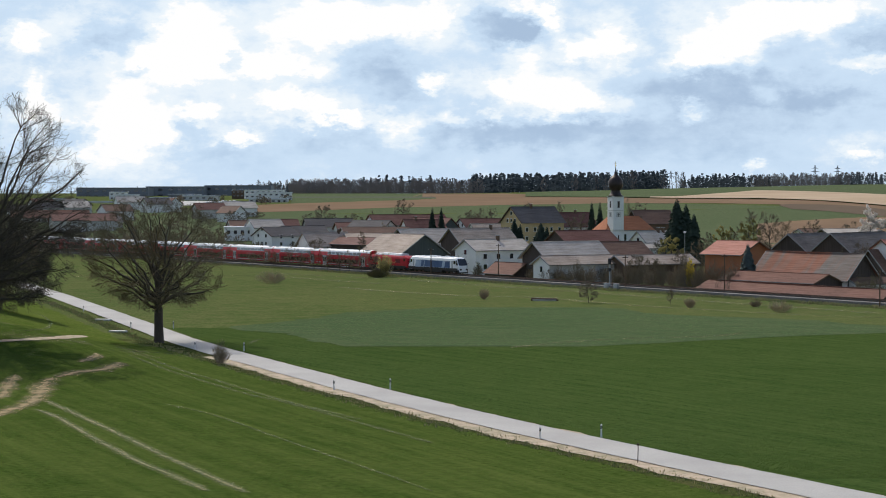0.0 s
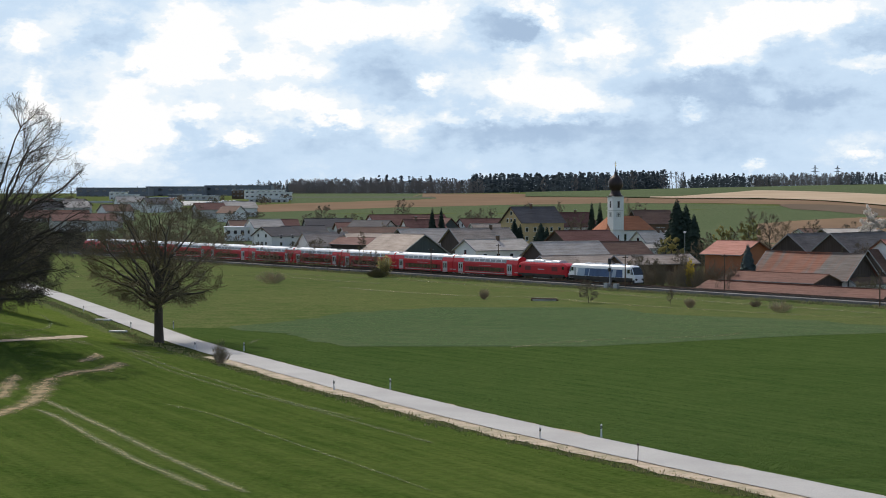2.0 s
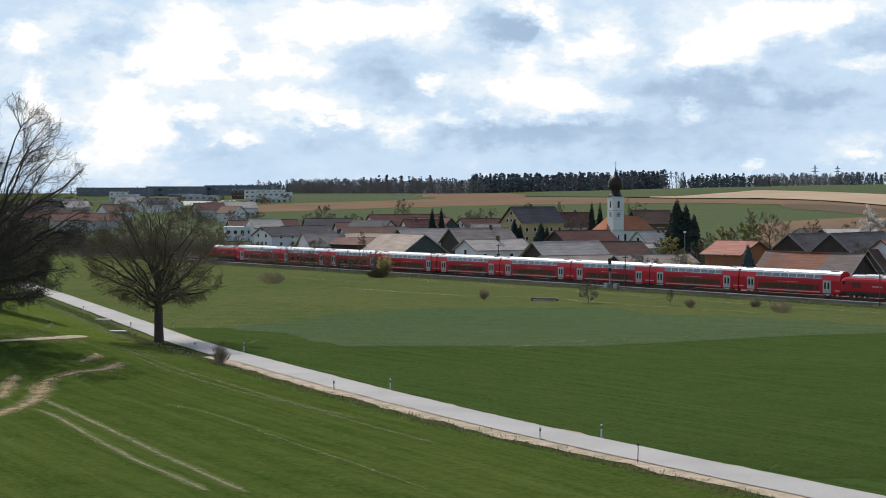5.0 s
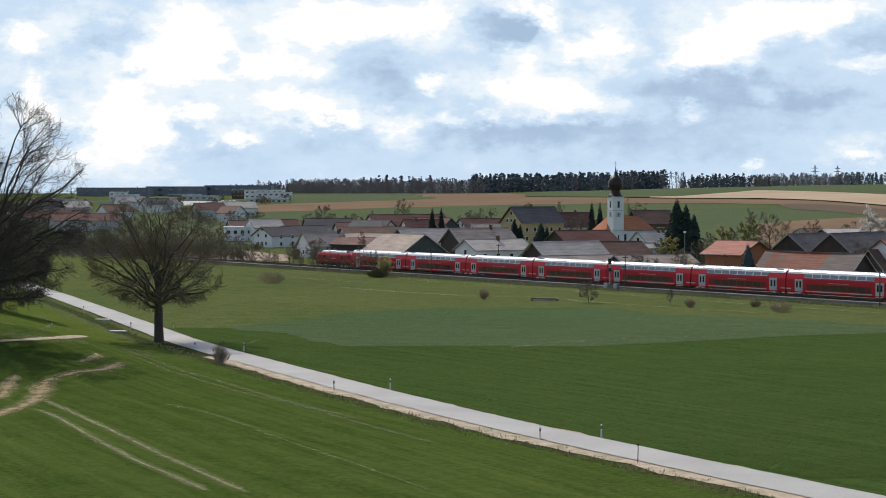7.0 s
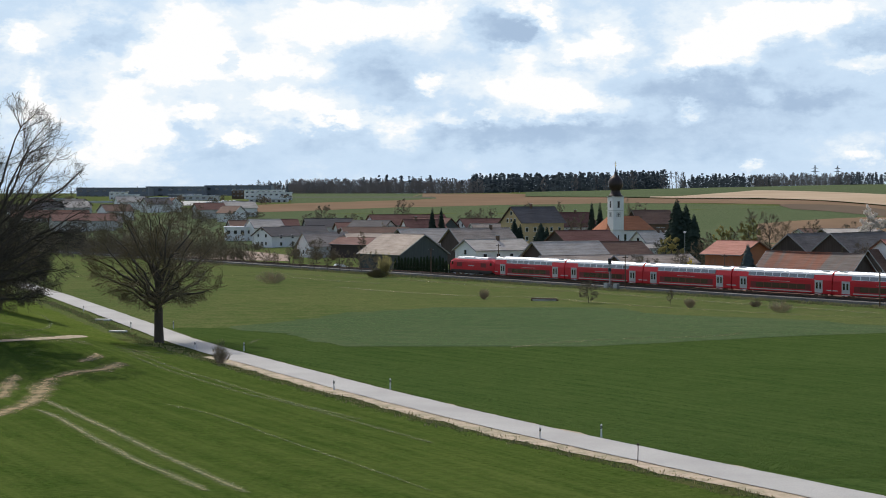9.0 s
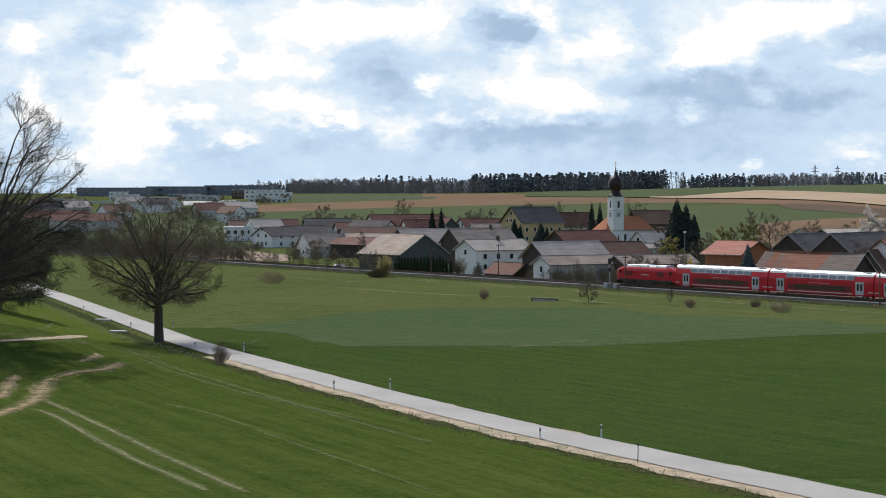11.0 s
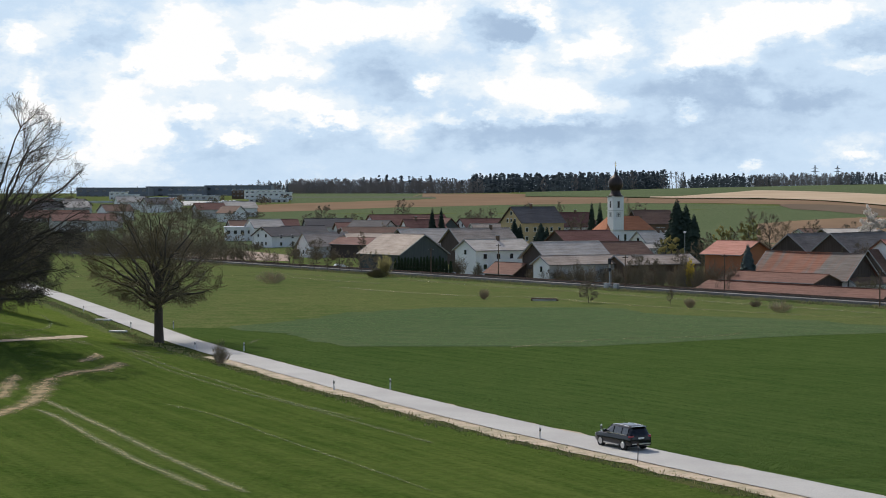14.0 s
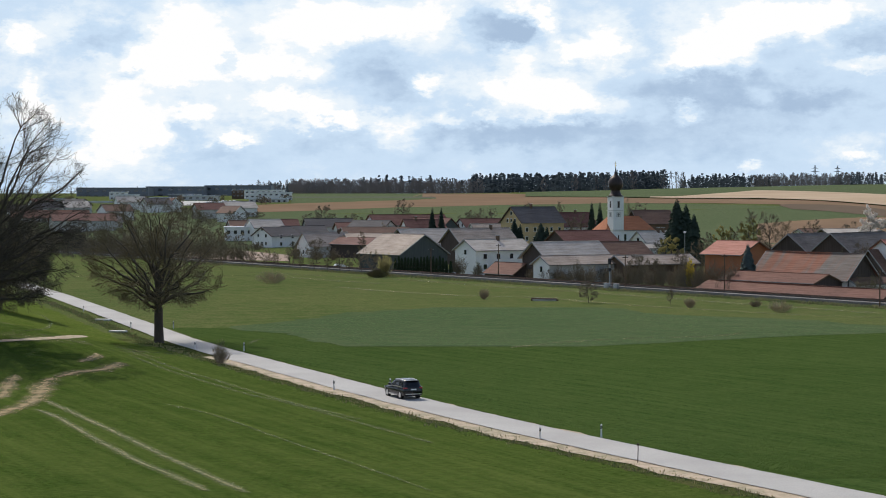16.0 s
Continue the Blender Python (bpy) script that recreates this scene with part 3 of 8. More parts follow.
RUTS = [[(-34.8, 153.7), (-31.3, 147.0), (-25.7, 133.7), (-20.5, 122.0), (-17.2, 115.7), (-14.2, 109.4)],
        [(-35.4, 160.8), (-31.0, 151.0), (-25.0, 137.9), (-19.5, 125.5), (-15.5, 116.9), (-11.7, 108.9)],
        [(-36.1, 207.1), (-29.9, 192.8), (-24.0, 180.9), (-18.2, 169.3), (-13.7, 161.5), (-6.6, 147.0), (-0.6, 134.6)],
        [(-34.2, 207.1), (-29.0, 194.5), (-22.3, 180.9), (-14.6, 164.3), (-6.7, 149.4)],
        [(-24.8, 159.6), (-20.3, 153.1), (-17.2, 147.0), (-12.0, 135.4), (-5.4, 121.3), (-0.5, 110.5)]]
SANDY = [[(-37.0, 147.0), (-37.0, 151.0), (-36.5, 155.2), (-36.6, 160.8), (-37.7, 169.3), (-38.9, 177.4), (-38.7, 180.3)],
         [(-38.7, 179.7), (-37.3, 184.8), (-35.6, 187.0), (-34.9, 191.1), (-35.0, 196.2)],
         [(-38.9, 192.1), (-38.3, 196.2), (-38.5, 200.4), (-38.9, 203.3)],
         [(-40.0, 162.0), (-40.7, 166.8), (-42.0, 174.7), (-43.1, 181.8)]]
for pts in RUTS[:2]:
    ribbon("wheel_rut", "pale wheel rut through the wheat", M_rut, pts, 0.85, 0.07)
for pts in RUTS[2:4]:
    ribbon("wheel_rut", "faint pale wheel rut in the wheat", M_rut2, pts, 0.6, 0.07)
ribbon("wheel_rut", "hardly visible wheel rut in the wheat", M_rut2, RUTS[4], 0.35, 0.07)
for pts, wide in zip(SANDY, (2.2, 2.2, 1.7, 1.7)):
    ribbon("sandy_track", "sandy worn track joining the ruts", M_sand, pts, wide, 0.06)
ribbon("dry_strip", "yellowish dry turf at the corner of the wheat", M_dryturf, [(-48.8, 207.1), (-46.3, 214.3), (-42.1, 217.2), (-37.3, 215.9), (-30.8, 207.1)], 6.0, 0.05)
ribbon("farm_track", "pale gravel farm track on the bank", M_gravel, [(-53.2, 201.5), (-50.1, 204.0), (-47.3, 208.5), (-45.9, 217.5), (-46.4, 234.0)], 0.8, 0.08)
ribbon("wheel_rut", "pale curved wheel mark on the bank", M_rut2, [(-65.0, 283.0), (-61.1, 275.5), (-55.5, 255.0), (-50.5, 229.0), (-50.2, 215.5)], 0.5, 0.07)
ribbon("wheel_rut", "pale curved wheel mark in the meadow", M_rut2, [(-24.8, 230.0), (-24.4, 236.5), (-23.5, 239.5)], 0.6, 0.07)
ribbon("dry_strip", "strip of dry grass across the meadow", M_dryturf, [(-23.4, 385.5), (-11.9, 366.5), (-2.7, 355.0), (8.2, 346.5), (18.7, 340.5), (29.8, 322.0), (40.1, 308.0), (54.5, 292.5), (69.3, 282.5)], 2.6, 0.06)
ribbon("dry_strip", "strip of dry grass across the meadow", M_dryturf, [(-89.6, 431.5), (-84.0, 444.5), (-71.8, 438.0), (-50.3, 441.5), (-35.6, 431.5), (-23.8, 413.0), (-13.0, 399.0)], 3.0, 0.06)
ribbon("dry_strip", "strip of dry grass beside the line", M_dryturf, [(-50.1, 466.0), (-25.2, 438.0), (-8.4, 419.0), (9.3, 391.0), (24.9, 368.5), (39.4, 344.5), (52.2, 323.5), (63.6, 305.0), (71.8, 292.5)], 4.0, 0.05)
ribbon("dry_strip", "dry grass edge of the cover crop", M_dryturf, [(8.1, 224.0), (15.8, 233.0), (25.2, 239.5), (34.6, 242.5), (41.9, 250.0)], 1.5, 0.07)
ribbon("ditch_edge", "dark rough grass along the lane", M_rough, [(-45.3, 239.5), (-39.8, 234.0), (-34.3, 226.5), (-28.3, 213.5), (-24.0, 200.0), (-17.8, 187.0), (-9.8, 169.5), (-1.1, 151.0), (5.1, 139.0), (10.7, 128.0), (14.3, 121.0), (19.0, 111.0)], 1.6, 0.05)



def tufts(name, label, lines, count, height, mat, seed):
    """Ragged grass along lines of (x0, y0, x1, y1, spread)."""
    rnd = random.Random(seed)
    g = Geo()
    for _ in range(count):
        x0, y0, x1, y1, w = lines[rnd.randrange(len(lines))]
        t = rnd.random()
        x, y = x0 + (x1 - x0) * t + rnd.gauss(0, w), y0 + (y1 - y0) * t + rnd.gauss(0, w)
        z = gz(x, y)
        for _ in range(5):
            a, h = rnd.uniform(0, 6.283), height * rnd.uniform(0.4, 1.1)
            bx, by = x + rnd.uniform(-0.25, 0.25), y + rnd.uniform(-0.25, 0.25)
            lean = rnd.uniform(0.05, 0.3) * h
            cx, cy = math.cos(a) * 0.07, math.sin(a) * 0.07
            g.face([(bx - cx, by - cy, z - 0.05), (bx + cx, by + cy, z - 0.05), (bx + lean * math.sin(a) + cx * 0.2, by - lean * math.cos(a), z + h)])
    me = g.mesh(name, mat)
    return tagged(new(name, me), label, "grass", kind="stuff")


def leafy(name, a, b):
    """Thin leaves that let some light through, every blade of its own green."""
    m = bpy.data.materials.new(name)
    m.use_nodes = True
    n, l = m.node_tree.nodes, m.node_tree.links
    n.remove(n["Principled BSDF"])
    geo, mx, dif, tra, sh = (n.new(k) for k in ("ShaderNodeNewGeometry", "ShaderNodeMixRGB", "ShaderNodeBsdfDiffuse", "ShaderNodeBsdfTranslucent", "ShaderNodeMixShader"))
    mx.inputs[1].default_value, mx.inputs[2].default_value = (*a, 1), (*b, 1)
    l.new(geo.outputs["Random Per Island"], mx.inputs[0])
    l.new(mx.outputs[0], dif.inputs[0]), l.new(mx.outputs[0], tra.inputs[0])
    sh.inputs[0].default_value = 0.6
    l.new(dif.outputs[0], sh.inputs[1]), l.new(tra.outputs[0], sh.inputs[2])
    l.new(sh.outputs[0], n["Material Output"].inputs[0])
    return m


def away_from(x, y, lines, gap):
    """True where a place keeps a gap from all the lines."""
    keep = np.ones(len(x), bool)
    for pts in lines:
        for (ax, ay), (bx, by) in zip(pts[:-1], pts[1:]):
            dx, dy = bx - ax, by - ay
            t = np.clip(((x - ax) * dx + (y - ay) * dy) / (dx * dx + dy * dy), 0, 1)
            keep &= np.hypot(x - ax - t * dx, y - ay - t * dy) > gap
    return keep


def blades(name, label, count, y0, y1, left, right, height, width, mat, seed, gap=0.0):
    """Clumps of three leaning blades scattered over a field, thick and thin in patches."""
    r = np.random.RandomState(seed)
    y = r.uniform(y0, y1, count)
    xa, xb = left(y), right(y)
    x = xa + (xb - xa) * r.rand(count)
    keep = xb > xa
    thick = np.sin(x * 0.31 + 2 * np.sin(y * 0.11)) + np.sin(y * 0.23 + 1.7 * np.sin(x * 0.17)) + r.uniform(-1.6, 1.6, count)
    keep &= thick > -2.2
    if gap:
        keep &= away_from(x, y, RUTS, gap) & away_from(x, y, SANDY, gap * 1.8)
    x, y = np.repeat(x[keep], 3), np.repeat(y[keep], 3)
    k = len(x)
    x, y = x + r.uniform(-0.12, 0.12, k), y + r.uniform(-0.12, 0.12, k)
    z = ground_z(x, y)
    a, h = r.uniform(0, 6.283, k), height * r.uniform(0.4, 1.1, k)
    cx, cy = np.cos(a) * width * 0.5, np.sin(a) * width * 0.5
    lx, ly = r.uniform(-0.6, 0.6, k) * h, r.uniform(-0.6, 0.6, k) * h
    v = np.stack([np.stack([x - cx, y - cy, z], 1), np.stack([x + cx, y + cy, z], 1), np.stack([x + lx, y + ly, z + h], 1)], 1).reshape(-1, 3)
    me = bpy.data.meshes.new(name)
    me.vertices.add(3 * k), me.loops.add(3 * k), me.polygons.add(k)
    me.vertices.foreach_set("co", v.astype(np.float32).ravel())
    me.loops.foreach_set("vertex_index", np.arange(3 * k, dtype=np.int32))
    me.polygons.foreach_set("loop_start", np.arange(0, 3 * k, 3, dtype=np.int32))
    me.materials.append(mat)
    me.update(calc_edges=True)
    return tagged(new(name, me), label, "crop", kind="stuff")


M_willow = leafy("yellow_green_young_leaves", (0.30, 0.28, 0.10), (0.46, 0.40, 0.17))
M_blossom = leafy("pale_blossom", (0.62, 0.57, 0.53), (0.76, 0.72, 0.68))
M_forsythia = leafy("yellow_blossom", (0.50, 0.38, 0.04), (0.62, 0.48, 0.06))
# blue-grey distance haze is mixed into the conifers' base colour
M_forest_haze = leafy("hazed_conifers", (0.048, 0.064, 0.080), (0.080, 0.100, 0.116))
M_blade_near = leafy("wheat_blades", (0.062, 0.115, 0.020), (0.105, 0.155, 0.034))
M_blade = leafy("dark_wheat_blades", (0.054, 0.10, 0.022), (0.085, 0.130, 0.034))
M_blade_cover = leafy("bluish_crop_leaves", (0.09, 0.165, 0.06), (0.15, 0.21, 0.10))
blades("wheat_blades", "young bright green wheat plants", 70000, 104, 222, lambda y: -0.252 * y - 2, lambda y: np.minimum(road_x(y) - 5.3, 0.25 * y), 0.085, 0.07, M_blade_near, 61, 0.75)
blades("wheat_blades", "young dark green wheat plants", 70000, 118, 252, lambda y: road_x(y) + 3.4, lambda y: 0.252 * y, 0.075, 0.08, M_blade, 62)
blades("cover_crop_leaves", "bluish green leaves of the cover crop", 26000, 228, 306, lambda y: -26 + np.abs(y - 262) * 0.5, lambda y: 62 - np.maximum(0, 252 - y) * 1.9 - np.maximum(0, y - 262) * 0.9, 0.12, 0.16, M_blade_cover, 63)
VERGE = []
for ya in range(108, 330, 6):
    VERGE.append((float(road_x(ya)) - 4.9, ya, float(road_x(ya + 6)) - 4.9, ya + 6, 0.6))
tufts("verge_grass", "ragged green and dry grass along the lane", VERGE, 1300, 0.2, M_tuft, 21)
tufts("verge_grass", "dry straw-coloured grass along the lane", VERGE, 900, 0.28, M_dry, 22)
LINESIDE = []
for sa in range(-700, -340, 12):
    pa, pb = (284.1 + 0.5457 * sa - 0.8379 * 6.5, -0.8379 * sa - 0.5457 * 6.5), (284.1 + 0.5457 * (sa + 12) - 0.8379 * 6.5, -0.8379 * (sa + 12) - 0.5457 * 6.5)
    LINESIDE.append((pa[0], pa[1], pb[0], pb[1], 1.3))
tufts("lineside_grass", "tall dry grass below the ballast", LINESIDE, 3500, 0.5, M_dry, 23)
tufts("lineside_grass", "rough green grass below the ballast", LINESIDE, 2500, 0.4, M_tuft, 24)



# ---- road ----
def road_ribbon(name, a, b, mat, lift, y0=62, y1=452, step=2.0, wob=0.0):
    rows, ys = [], np.arange(y0, y1, step)
    for y in ys:
        c = Vector((float(road_x(y)), y, 0))
        d = (Vector((float(road_x(y + 2)), y + 2, 0)) - Vector((float(road_x(y - 2)), y - 2, 0))).normalized()
        nrm = Vector((d.y, -d.x, 0))
        w = wob * noise.noise((y * 0.21, a, 0)) + wob * 0.6 * noise.noise((y * 0.9, b, 3))
        rows.append([c + nrm * (a - (w if a < 0 else 0)), c + nrm * (a * 0.5 + b * 0.5), c + nrm * (b + (w if b > 0 else 0))])
    v, f = [], []
    for r in rows:
        for q in r:
            v.append((q.x, q.y, -1.0 + lift))
    for j in range(len(rows) - 1):
        for i in range(2):
            k = j * 3 + i
            f.append((k, k + 1, k + 4, k + 3))
    me = bpy.data.meshes.new(name)
    me.from_pydata(v, [], f)
    me.materials.append(mat)
    return new(name, me)


tagged(road_ribbon("gravel_verge", -3.9, 2.25, M_gravel, 0.10, y1=214, wob=0.8), "sandy gravel verge of the lane", "verge", kind="structure")
tagged(road_ribbon("road", -2.2, 2.2, M_asphalt, 0.15, wob=0.12), "narrow pale grey asphalt country lane", "road", kind="structure")


# ---- railway ----
def on_track(s, across=0.0, z=0.0):
    p = Vector((TRACK[0], 0, 0)) + ALONG * s + ACROSS * across
    return Vector((p.x, p.y, z))


HEADING = math.degrees(math.atan2(ALONG.y, ALONG.x))
S0, S1 = -1100.0, -150.0


def track():
    bed = thing("railway_track", Matrix.Translation(on_track(0)) @ pose(0, 0, 0, 0, 0, HEADING), "single railway track on a grey ballast bank", "railway", kind="structure")
    g = Geo()
    prof = [(-4.6, -1.6), (-2.6, -0.42), (2.4, -0.42), (4.2, -1.9)]
    step = 10
    xs = list(np.arange(S0, S1 + step, step))
    g.loft([[(x, y + 0.15 * noise.noise((x * 0.1, y, 0)), z) for y, z in prof] for x in xs])
    part("ballast", g, M_ballast, bed)
    part("track_bed", Geo().box(S0, S1, -1.9, 1.9, -0.6, -0.40), M_ballast_rust, bed, "rust-stained ballast between the rails")
    for y in (-0.75, 0.75):
        part("rail", Geo().box(S0, S1, y - 0.036, y + 0.036, -0.17, 0.0), M_rust, bed)
    g = Geo()
    for x in np.arange(S0, S1, 0.65):
        g.box(x, x + 0.26, -1.3, 1.3, -0.42, -0.19)
    tagged(part("sleepers", g, M_sleeper, bed), kind="stuff")
    part("cable_trough", Geo().box(S0, S1, -3.5, -3.1, -0.9, -0.42), M_ballast, bed)
    return bed


track()


# ---- houses ----
def window_pane(parent, x, z, w, h, y, mat_frame=None):
    """A window in a wall whose outside faces -y at that y."""
    fr = part("window", Geo().box(x - w / 2 - 0.09, x + w / 2 + 0.09, y - 0.05, y + 0.05, z - 0.09, z + h + 0.09), mat_frame or M_frame, parent)
    part("pane", Geo().box(x - w / 2, x + w / 2, y - 0.075, y - 0.052, z, z + h), M_glass, fr)
    return fr


def gable_window(parent, y, z, w, h, x):
    fr = part("window", Geo().box(x - 0.05, x + 0.05, y - w / 2 - 0.09, y + w / 2 + 0.09, z - 0.09, z + h + 0.09), M_frame, parent)
    part("pane", Geo().box(x - 0.075, x - 0.052, y - w / 2, y + w / 2, z, z + h), M_glass, fr)


def house(name, label, x, y, turn, L, W, eaves, ridge, wall, roof, front=(), gable=(), over=0.6, chimney=(), doors=(), gable_wall=None, sag=0.0, category="house", hip=0.0):
    """A gabled building: ridge along local x; -y is its front, -x its first gable. Heights are absolute.
    front: (x, z, w, h) windows; gable: (y, z, w, h) windows of the -x gable; chimney: x places on the ridge."""
    base = gz(x, y) - 0.3
    h = thing(name, pose(x, y, base, 0, 0, turn), label, category)
    e, r = eaves - base, ridge - base
    hl, hw = L / 2, W / 2
    t = 0.22
    # walls
    part("wall", Geo().box(-hl, hl, -hw, -hw + t, 0, e - 0.05), wall, h)
    part("wall", Geo().box(-hl, hl, hw - t, hw, 0, e - 0.05), wall, h)
    for sx in (-1, 1):
        g = Geo()
        pts = [(-hw + t, 0), (hw - t, 0), (hw - t, e - 0.05), (0, r - 0.16 if not hip else e), (-hw + t, e - 0.05)]
        g.loft([[(sx * hl, a, b) for a, b in pts], [(sx * (hl - t), a, b) for a, b in pts]])
        part("gable_wall", g, gable_wall or wall, h)
    # roof slopes with thickness
    slope = (r - e) / hw
    ro = 0.16
    nx = max(2, int(L / 2.5))
    for sy in (-1, 1):
        rings = []
        for i in range(nx + 1):
            q = -hl - over + (L + 2 * over) * i / nx
            dip = -sag * math.sin(math.pi * i / nx) + 0.03 * noise.noise((q * 0.7 + x, sy, y))
            ex, rx = q, q
            if hip:
                rx = max(-hl + hip, min(hl - hip, q))
            ye, yr = sy * (hw + over), 0.0
            ze, zr = e - over * slope, r + dip
            rings.append([(ex, ye, ze - ro), (ex, ye, ze), (rx, yr, zr), (rx, yr, zr - ro)])
        part("roof", Geo().loft(rings), roof, h)
    if hip:
        for sx in (-1, 1):
            g = Geo()
            xe, xr = sx * (hl + over), sx * (hl - hip)
            ze = e - over * slope
            g.loft([[(xe, -hw - over, ze - ro), (xe, hw + over, ze - ro), (xr, 0, r - ro)], [(xe, -hw - over, ze), (xe, hw + over, ze), (xr, 0, r)]])
            part("roof_hip", g, roof, h)
    part("ridge_cap", Geo().box(-hl - (over if not hip else -hip), hl + (over if not hip else -hip), -0.13, 0.13, r - 0.05 - sag * 0.6, r + 0.07), roof, h)
    for sy in (-1,):
        part("gutter", Geo().tube((-hl - over, sy * (hw + over + 0.06), e - over * slope - 0.1), (hl + over, sy * (hw + over + 0.06), e - over * slope - 0.1), 0.08, 0.08, 6, True), M_zinc, h)
    if not hip:
        for sx in (-1, 1):
            for sy in (-1, 1):
                q = sx * (hl + over + 0.02)
                g = Geo()
                g.loft([[(q - 0.04, sy * (hw + over), e - over * slope - 0.26), (q - 0.04, sy * (hw + over), e - over * slope + 0.04), (q - 0.04, 0, r + 0.04), (q - 0.04, 0, r - 0.26)],
                        [(q + 0.04, sy * (hw + over), e - over * slope - 0.26), (q + 0.04, sy * (hw + over), e - over * slope + 0.04), (q + 0.04, 0, r + 0.04), (q + 0.04, 0, r - 0.26)]])
                part("bargeboard", g, M_verge if roof in (R_grey, R_grey_warm, R_slate_brown, R_redgrey, R_brown) else M_wood_mid, h)
    for a, b, w, q in front:
        window_pane(h, a, b, w, q, -hw - 0.02)
    for a, b, w, q in gable:
        gable_window(h, a, b, w, q, -hl - 0.02)
    for cx in chimney:
        c = part("chimney", Geo().box(cx - 0.35, cx + 0.35, -0.85, -0.15, r - 1.3, r + 0.9), M_wood_mid, h)
        part("cap", Geo().box(cx - 0.45, cx + 0.45, -0.95, -0.05, r + 0.9, r + 1.02), M_metal, c)
    for a, w, q in doors:
        part("door", Geo().box(a - w / 2, a + w / 2, -hw - 0.06, -hw + 0.02, 0.3, 0.3 + q), M_wood_dark, h)
    return h


def flat_block(name, label, x, y, turn, L, W, z0, z1, wall, storeys, cols, cover=R_sheet, band=M_glass):
    h = thing(name, pose(x, y, z0 - 2, 0, 0, turn), label, "building")
    H = z1 - z0 + 2
    part("wall", Geo().box(-L / 2, L / 2, -W / 2, W / 2, 0, H), wall, h)
    part("roof", Geo().box(-L / 2 - 0.4, L / 2 + 0.4, -W / 2 - 0.4, W / 2 + 0.4, H, H + 0.4), cover, h)
    sh = (H - 2) / storeys
    for s in range(storeys):
        for c in range(cols):
            cx = -L / 2 + L * (c + 0.5) / cols
            part("window", Geo().box(cx - L / cols * 0.24, cx + L / cols * 0.24, -W / 2 - 0.06, -W / 2 + 0.05, 2 + s * sh + sh * 0.35, 2 + s * sh + sh * 0.7), band, h)
    return h


def row(n, x0, x1, z, w=1.0, h=1.3):
    return [(x0 + (x1 - x0) * i / max(1, n - 1), z, w, h) for i in range(n)]


house("white_farmhouse", "white plastered farmhouse with a pale grey tiled roof", 13.2, 472.8, 33, 17.5, 9.8, 4.91, 7.40, M_plaster, R_grey, front=row(4, -6, 6.5, 4.5)+row(3,-6,5,1.8), gable=[(0,5.6,1,1.2)], chimney=(1,))
house("tool_shed", "low shed with a rust-red tiled roof", 16.7, 445.2, -57, 12.4, 7.2, -0.27, 2.21, M_wood_dark, R_red, category='shed', over=0.4)
house("grey_roofed_barn", "dark timber barn under a pale grey tiled roof", 30.0, 442.2, 33, 19, 10, 3.95, 7.51, M_plaster_grey, R_grey, gable_wall=M_wood_dark, category='barn', over=0.8)
house("low_white_stable", "low white stable with a grey lean roof", 32.0, 424.0, 33, 22, 6.5, 2.96, 4.66, M_plaster_grey, R_grey_warm, gable_wall=M_plaster, gable=[(0,3.0,0.8,1.3)], category='stable')
house("brown_roofed_barn", "barn with a dark brown tiled roof", 45.2, 469.1, 33, 15, 10, 3.68, 6.88, M_plaster_grey, R_brown, category='barn')
house("long_byre", "long low byre with a faded brown roof", 49.9, 431.0, 33, 22, 7, 2.72, 4.58, M_wood_mid, R_grey_warm, category='stable')
house("terracotta_house", "small terracotta house with pinkish red tiles", 63.6, 389.3, -52, 10.4, 9.5, 6.37, 8.78, M_plaster_orange, R_pink, over=0.9)
house("patched_barn", "long barn with patched red and grey tiles", 74.8, 364.1, -54, 25, 8.9, 2.48, 7.02, M_plaster, R_redgrey, gable_wall=M_wood_dark, category='barn', over=0.7, sag=0.3)
house("gabled_barn", "black timber barn with a wide gable", 87.4, 434.1, 56, 22, 10.8, 4.98, 9.63, M_wood_dark, R_slate_brown, category='barn')
house("gabled_barn", "black timber barn with a wide gable", 95.8, 417.1, 54, 30, 10.0, 5.81, 10.11, M_wood_dark, R_slate_brown, category='barn')
house("green_barn", "grey-green boarded barn with a sweeping pale roof", -11.2, 512.0, -50, 18.3, 17.2, 2.84, 8.05, M_wood_grey, R_grey_warm, category='barn')
house("grey_roofed_house", "farm building under a long grey tiled roof", -5.7, 565.2, 33, 19.0, 12.3, 4.43, 8.80, M_wood_dark, R_grey, category='barn')
house("dark_gabled_barn", "barn with a dark timber gable and grey-brown tiles", 11.0, 550.7, 33, 20.9, 11.0, 5.11, 9.20, M_plaster_grey, R_grey_warm, gable_wall=M_wood_dark, category='barn', chimney=(4,))
house("maroon_roofed_house", "white house under a dark red roof", -14.9, 747.0, 25, 32.9, 12.9, 7.95, 11.88, M_plaster, R_maroon, gable=[(0,7,1,1.2)])
house("pink_roofed_house", "house with a faded red roof", -7.7, 692.6, 20, 15.2, 10.5, 6.64, 10.52, M_plaster, R_maroon, chimney=(-3,))
house("dark_fronted_house", "small house with a dark slate gable", -4.4, 716.1, -40, 18.9, 10.7, 7.00, 10.77, M_wood_grey, R_maroon)
house("white_gabled_house", "white house with a dark red tiled roof", 15.7, 735.0, 30, 19.9, 10.5, 6.94, 10.36, M_plaster, R_maroon, gable=[(-1.5,6.5,1,1.2),(1.5,6.5,1,1.2)])
house("faded_roof_house", "house with a faded grey-brown roof", 16.8, 643.1, 25, 14.6, 11.2, 5.80, 9.40, M_plaster, R_grey_warm)
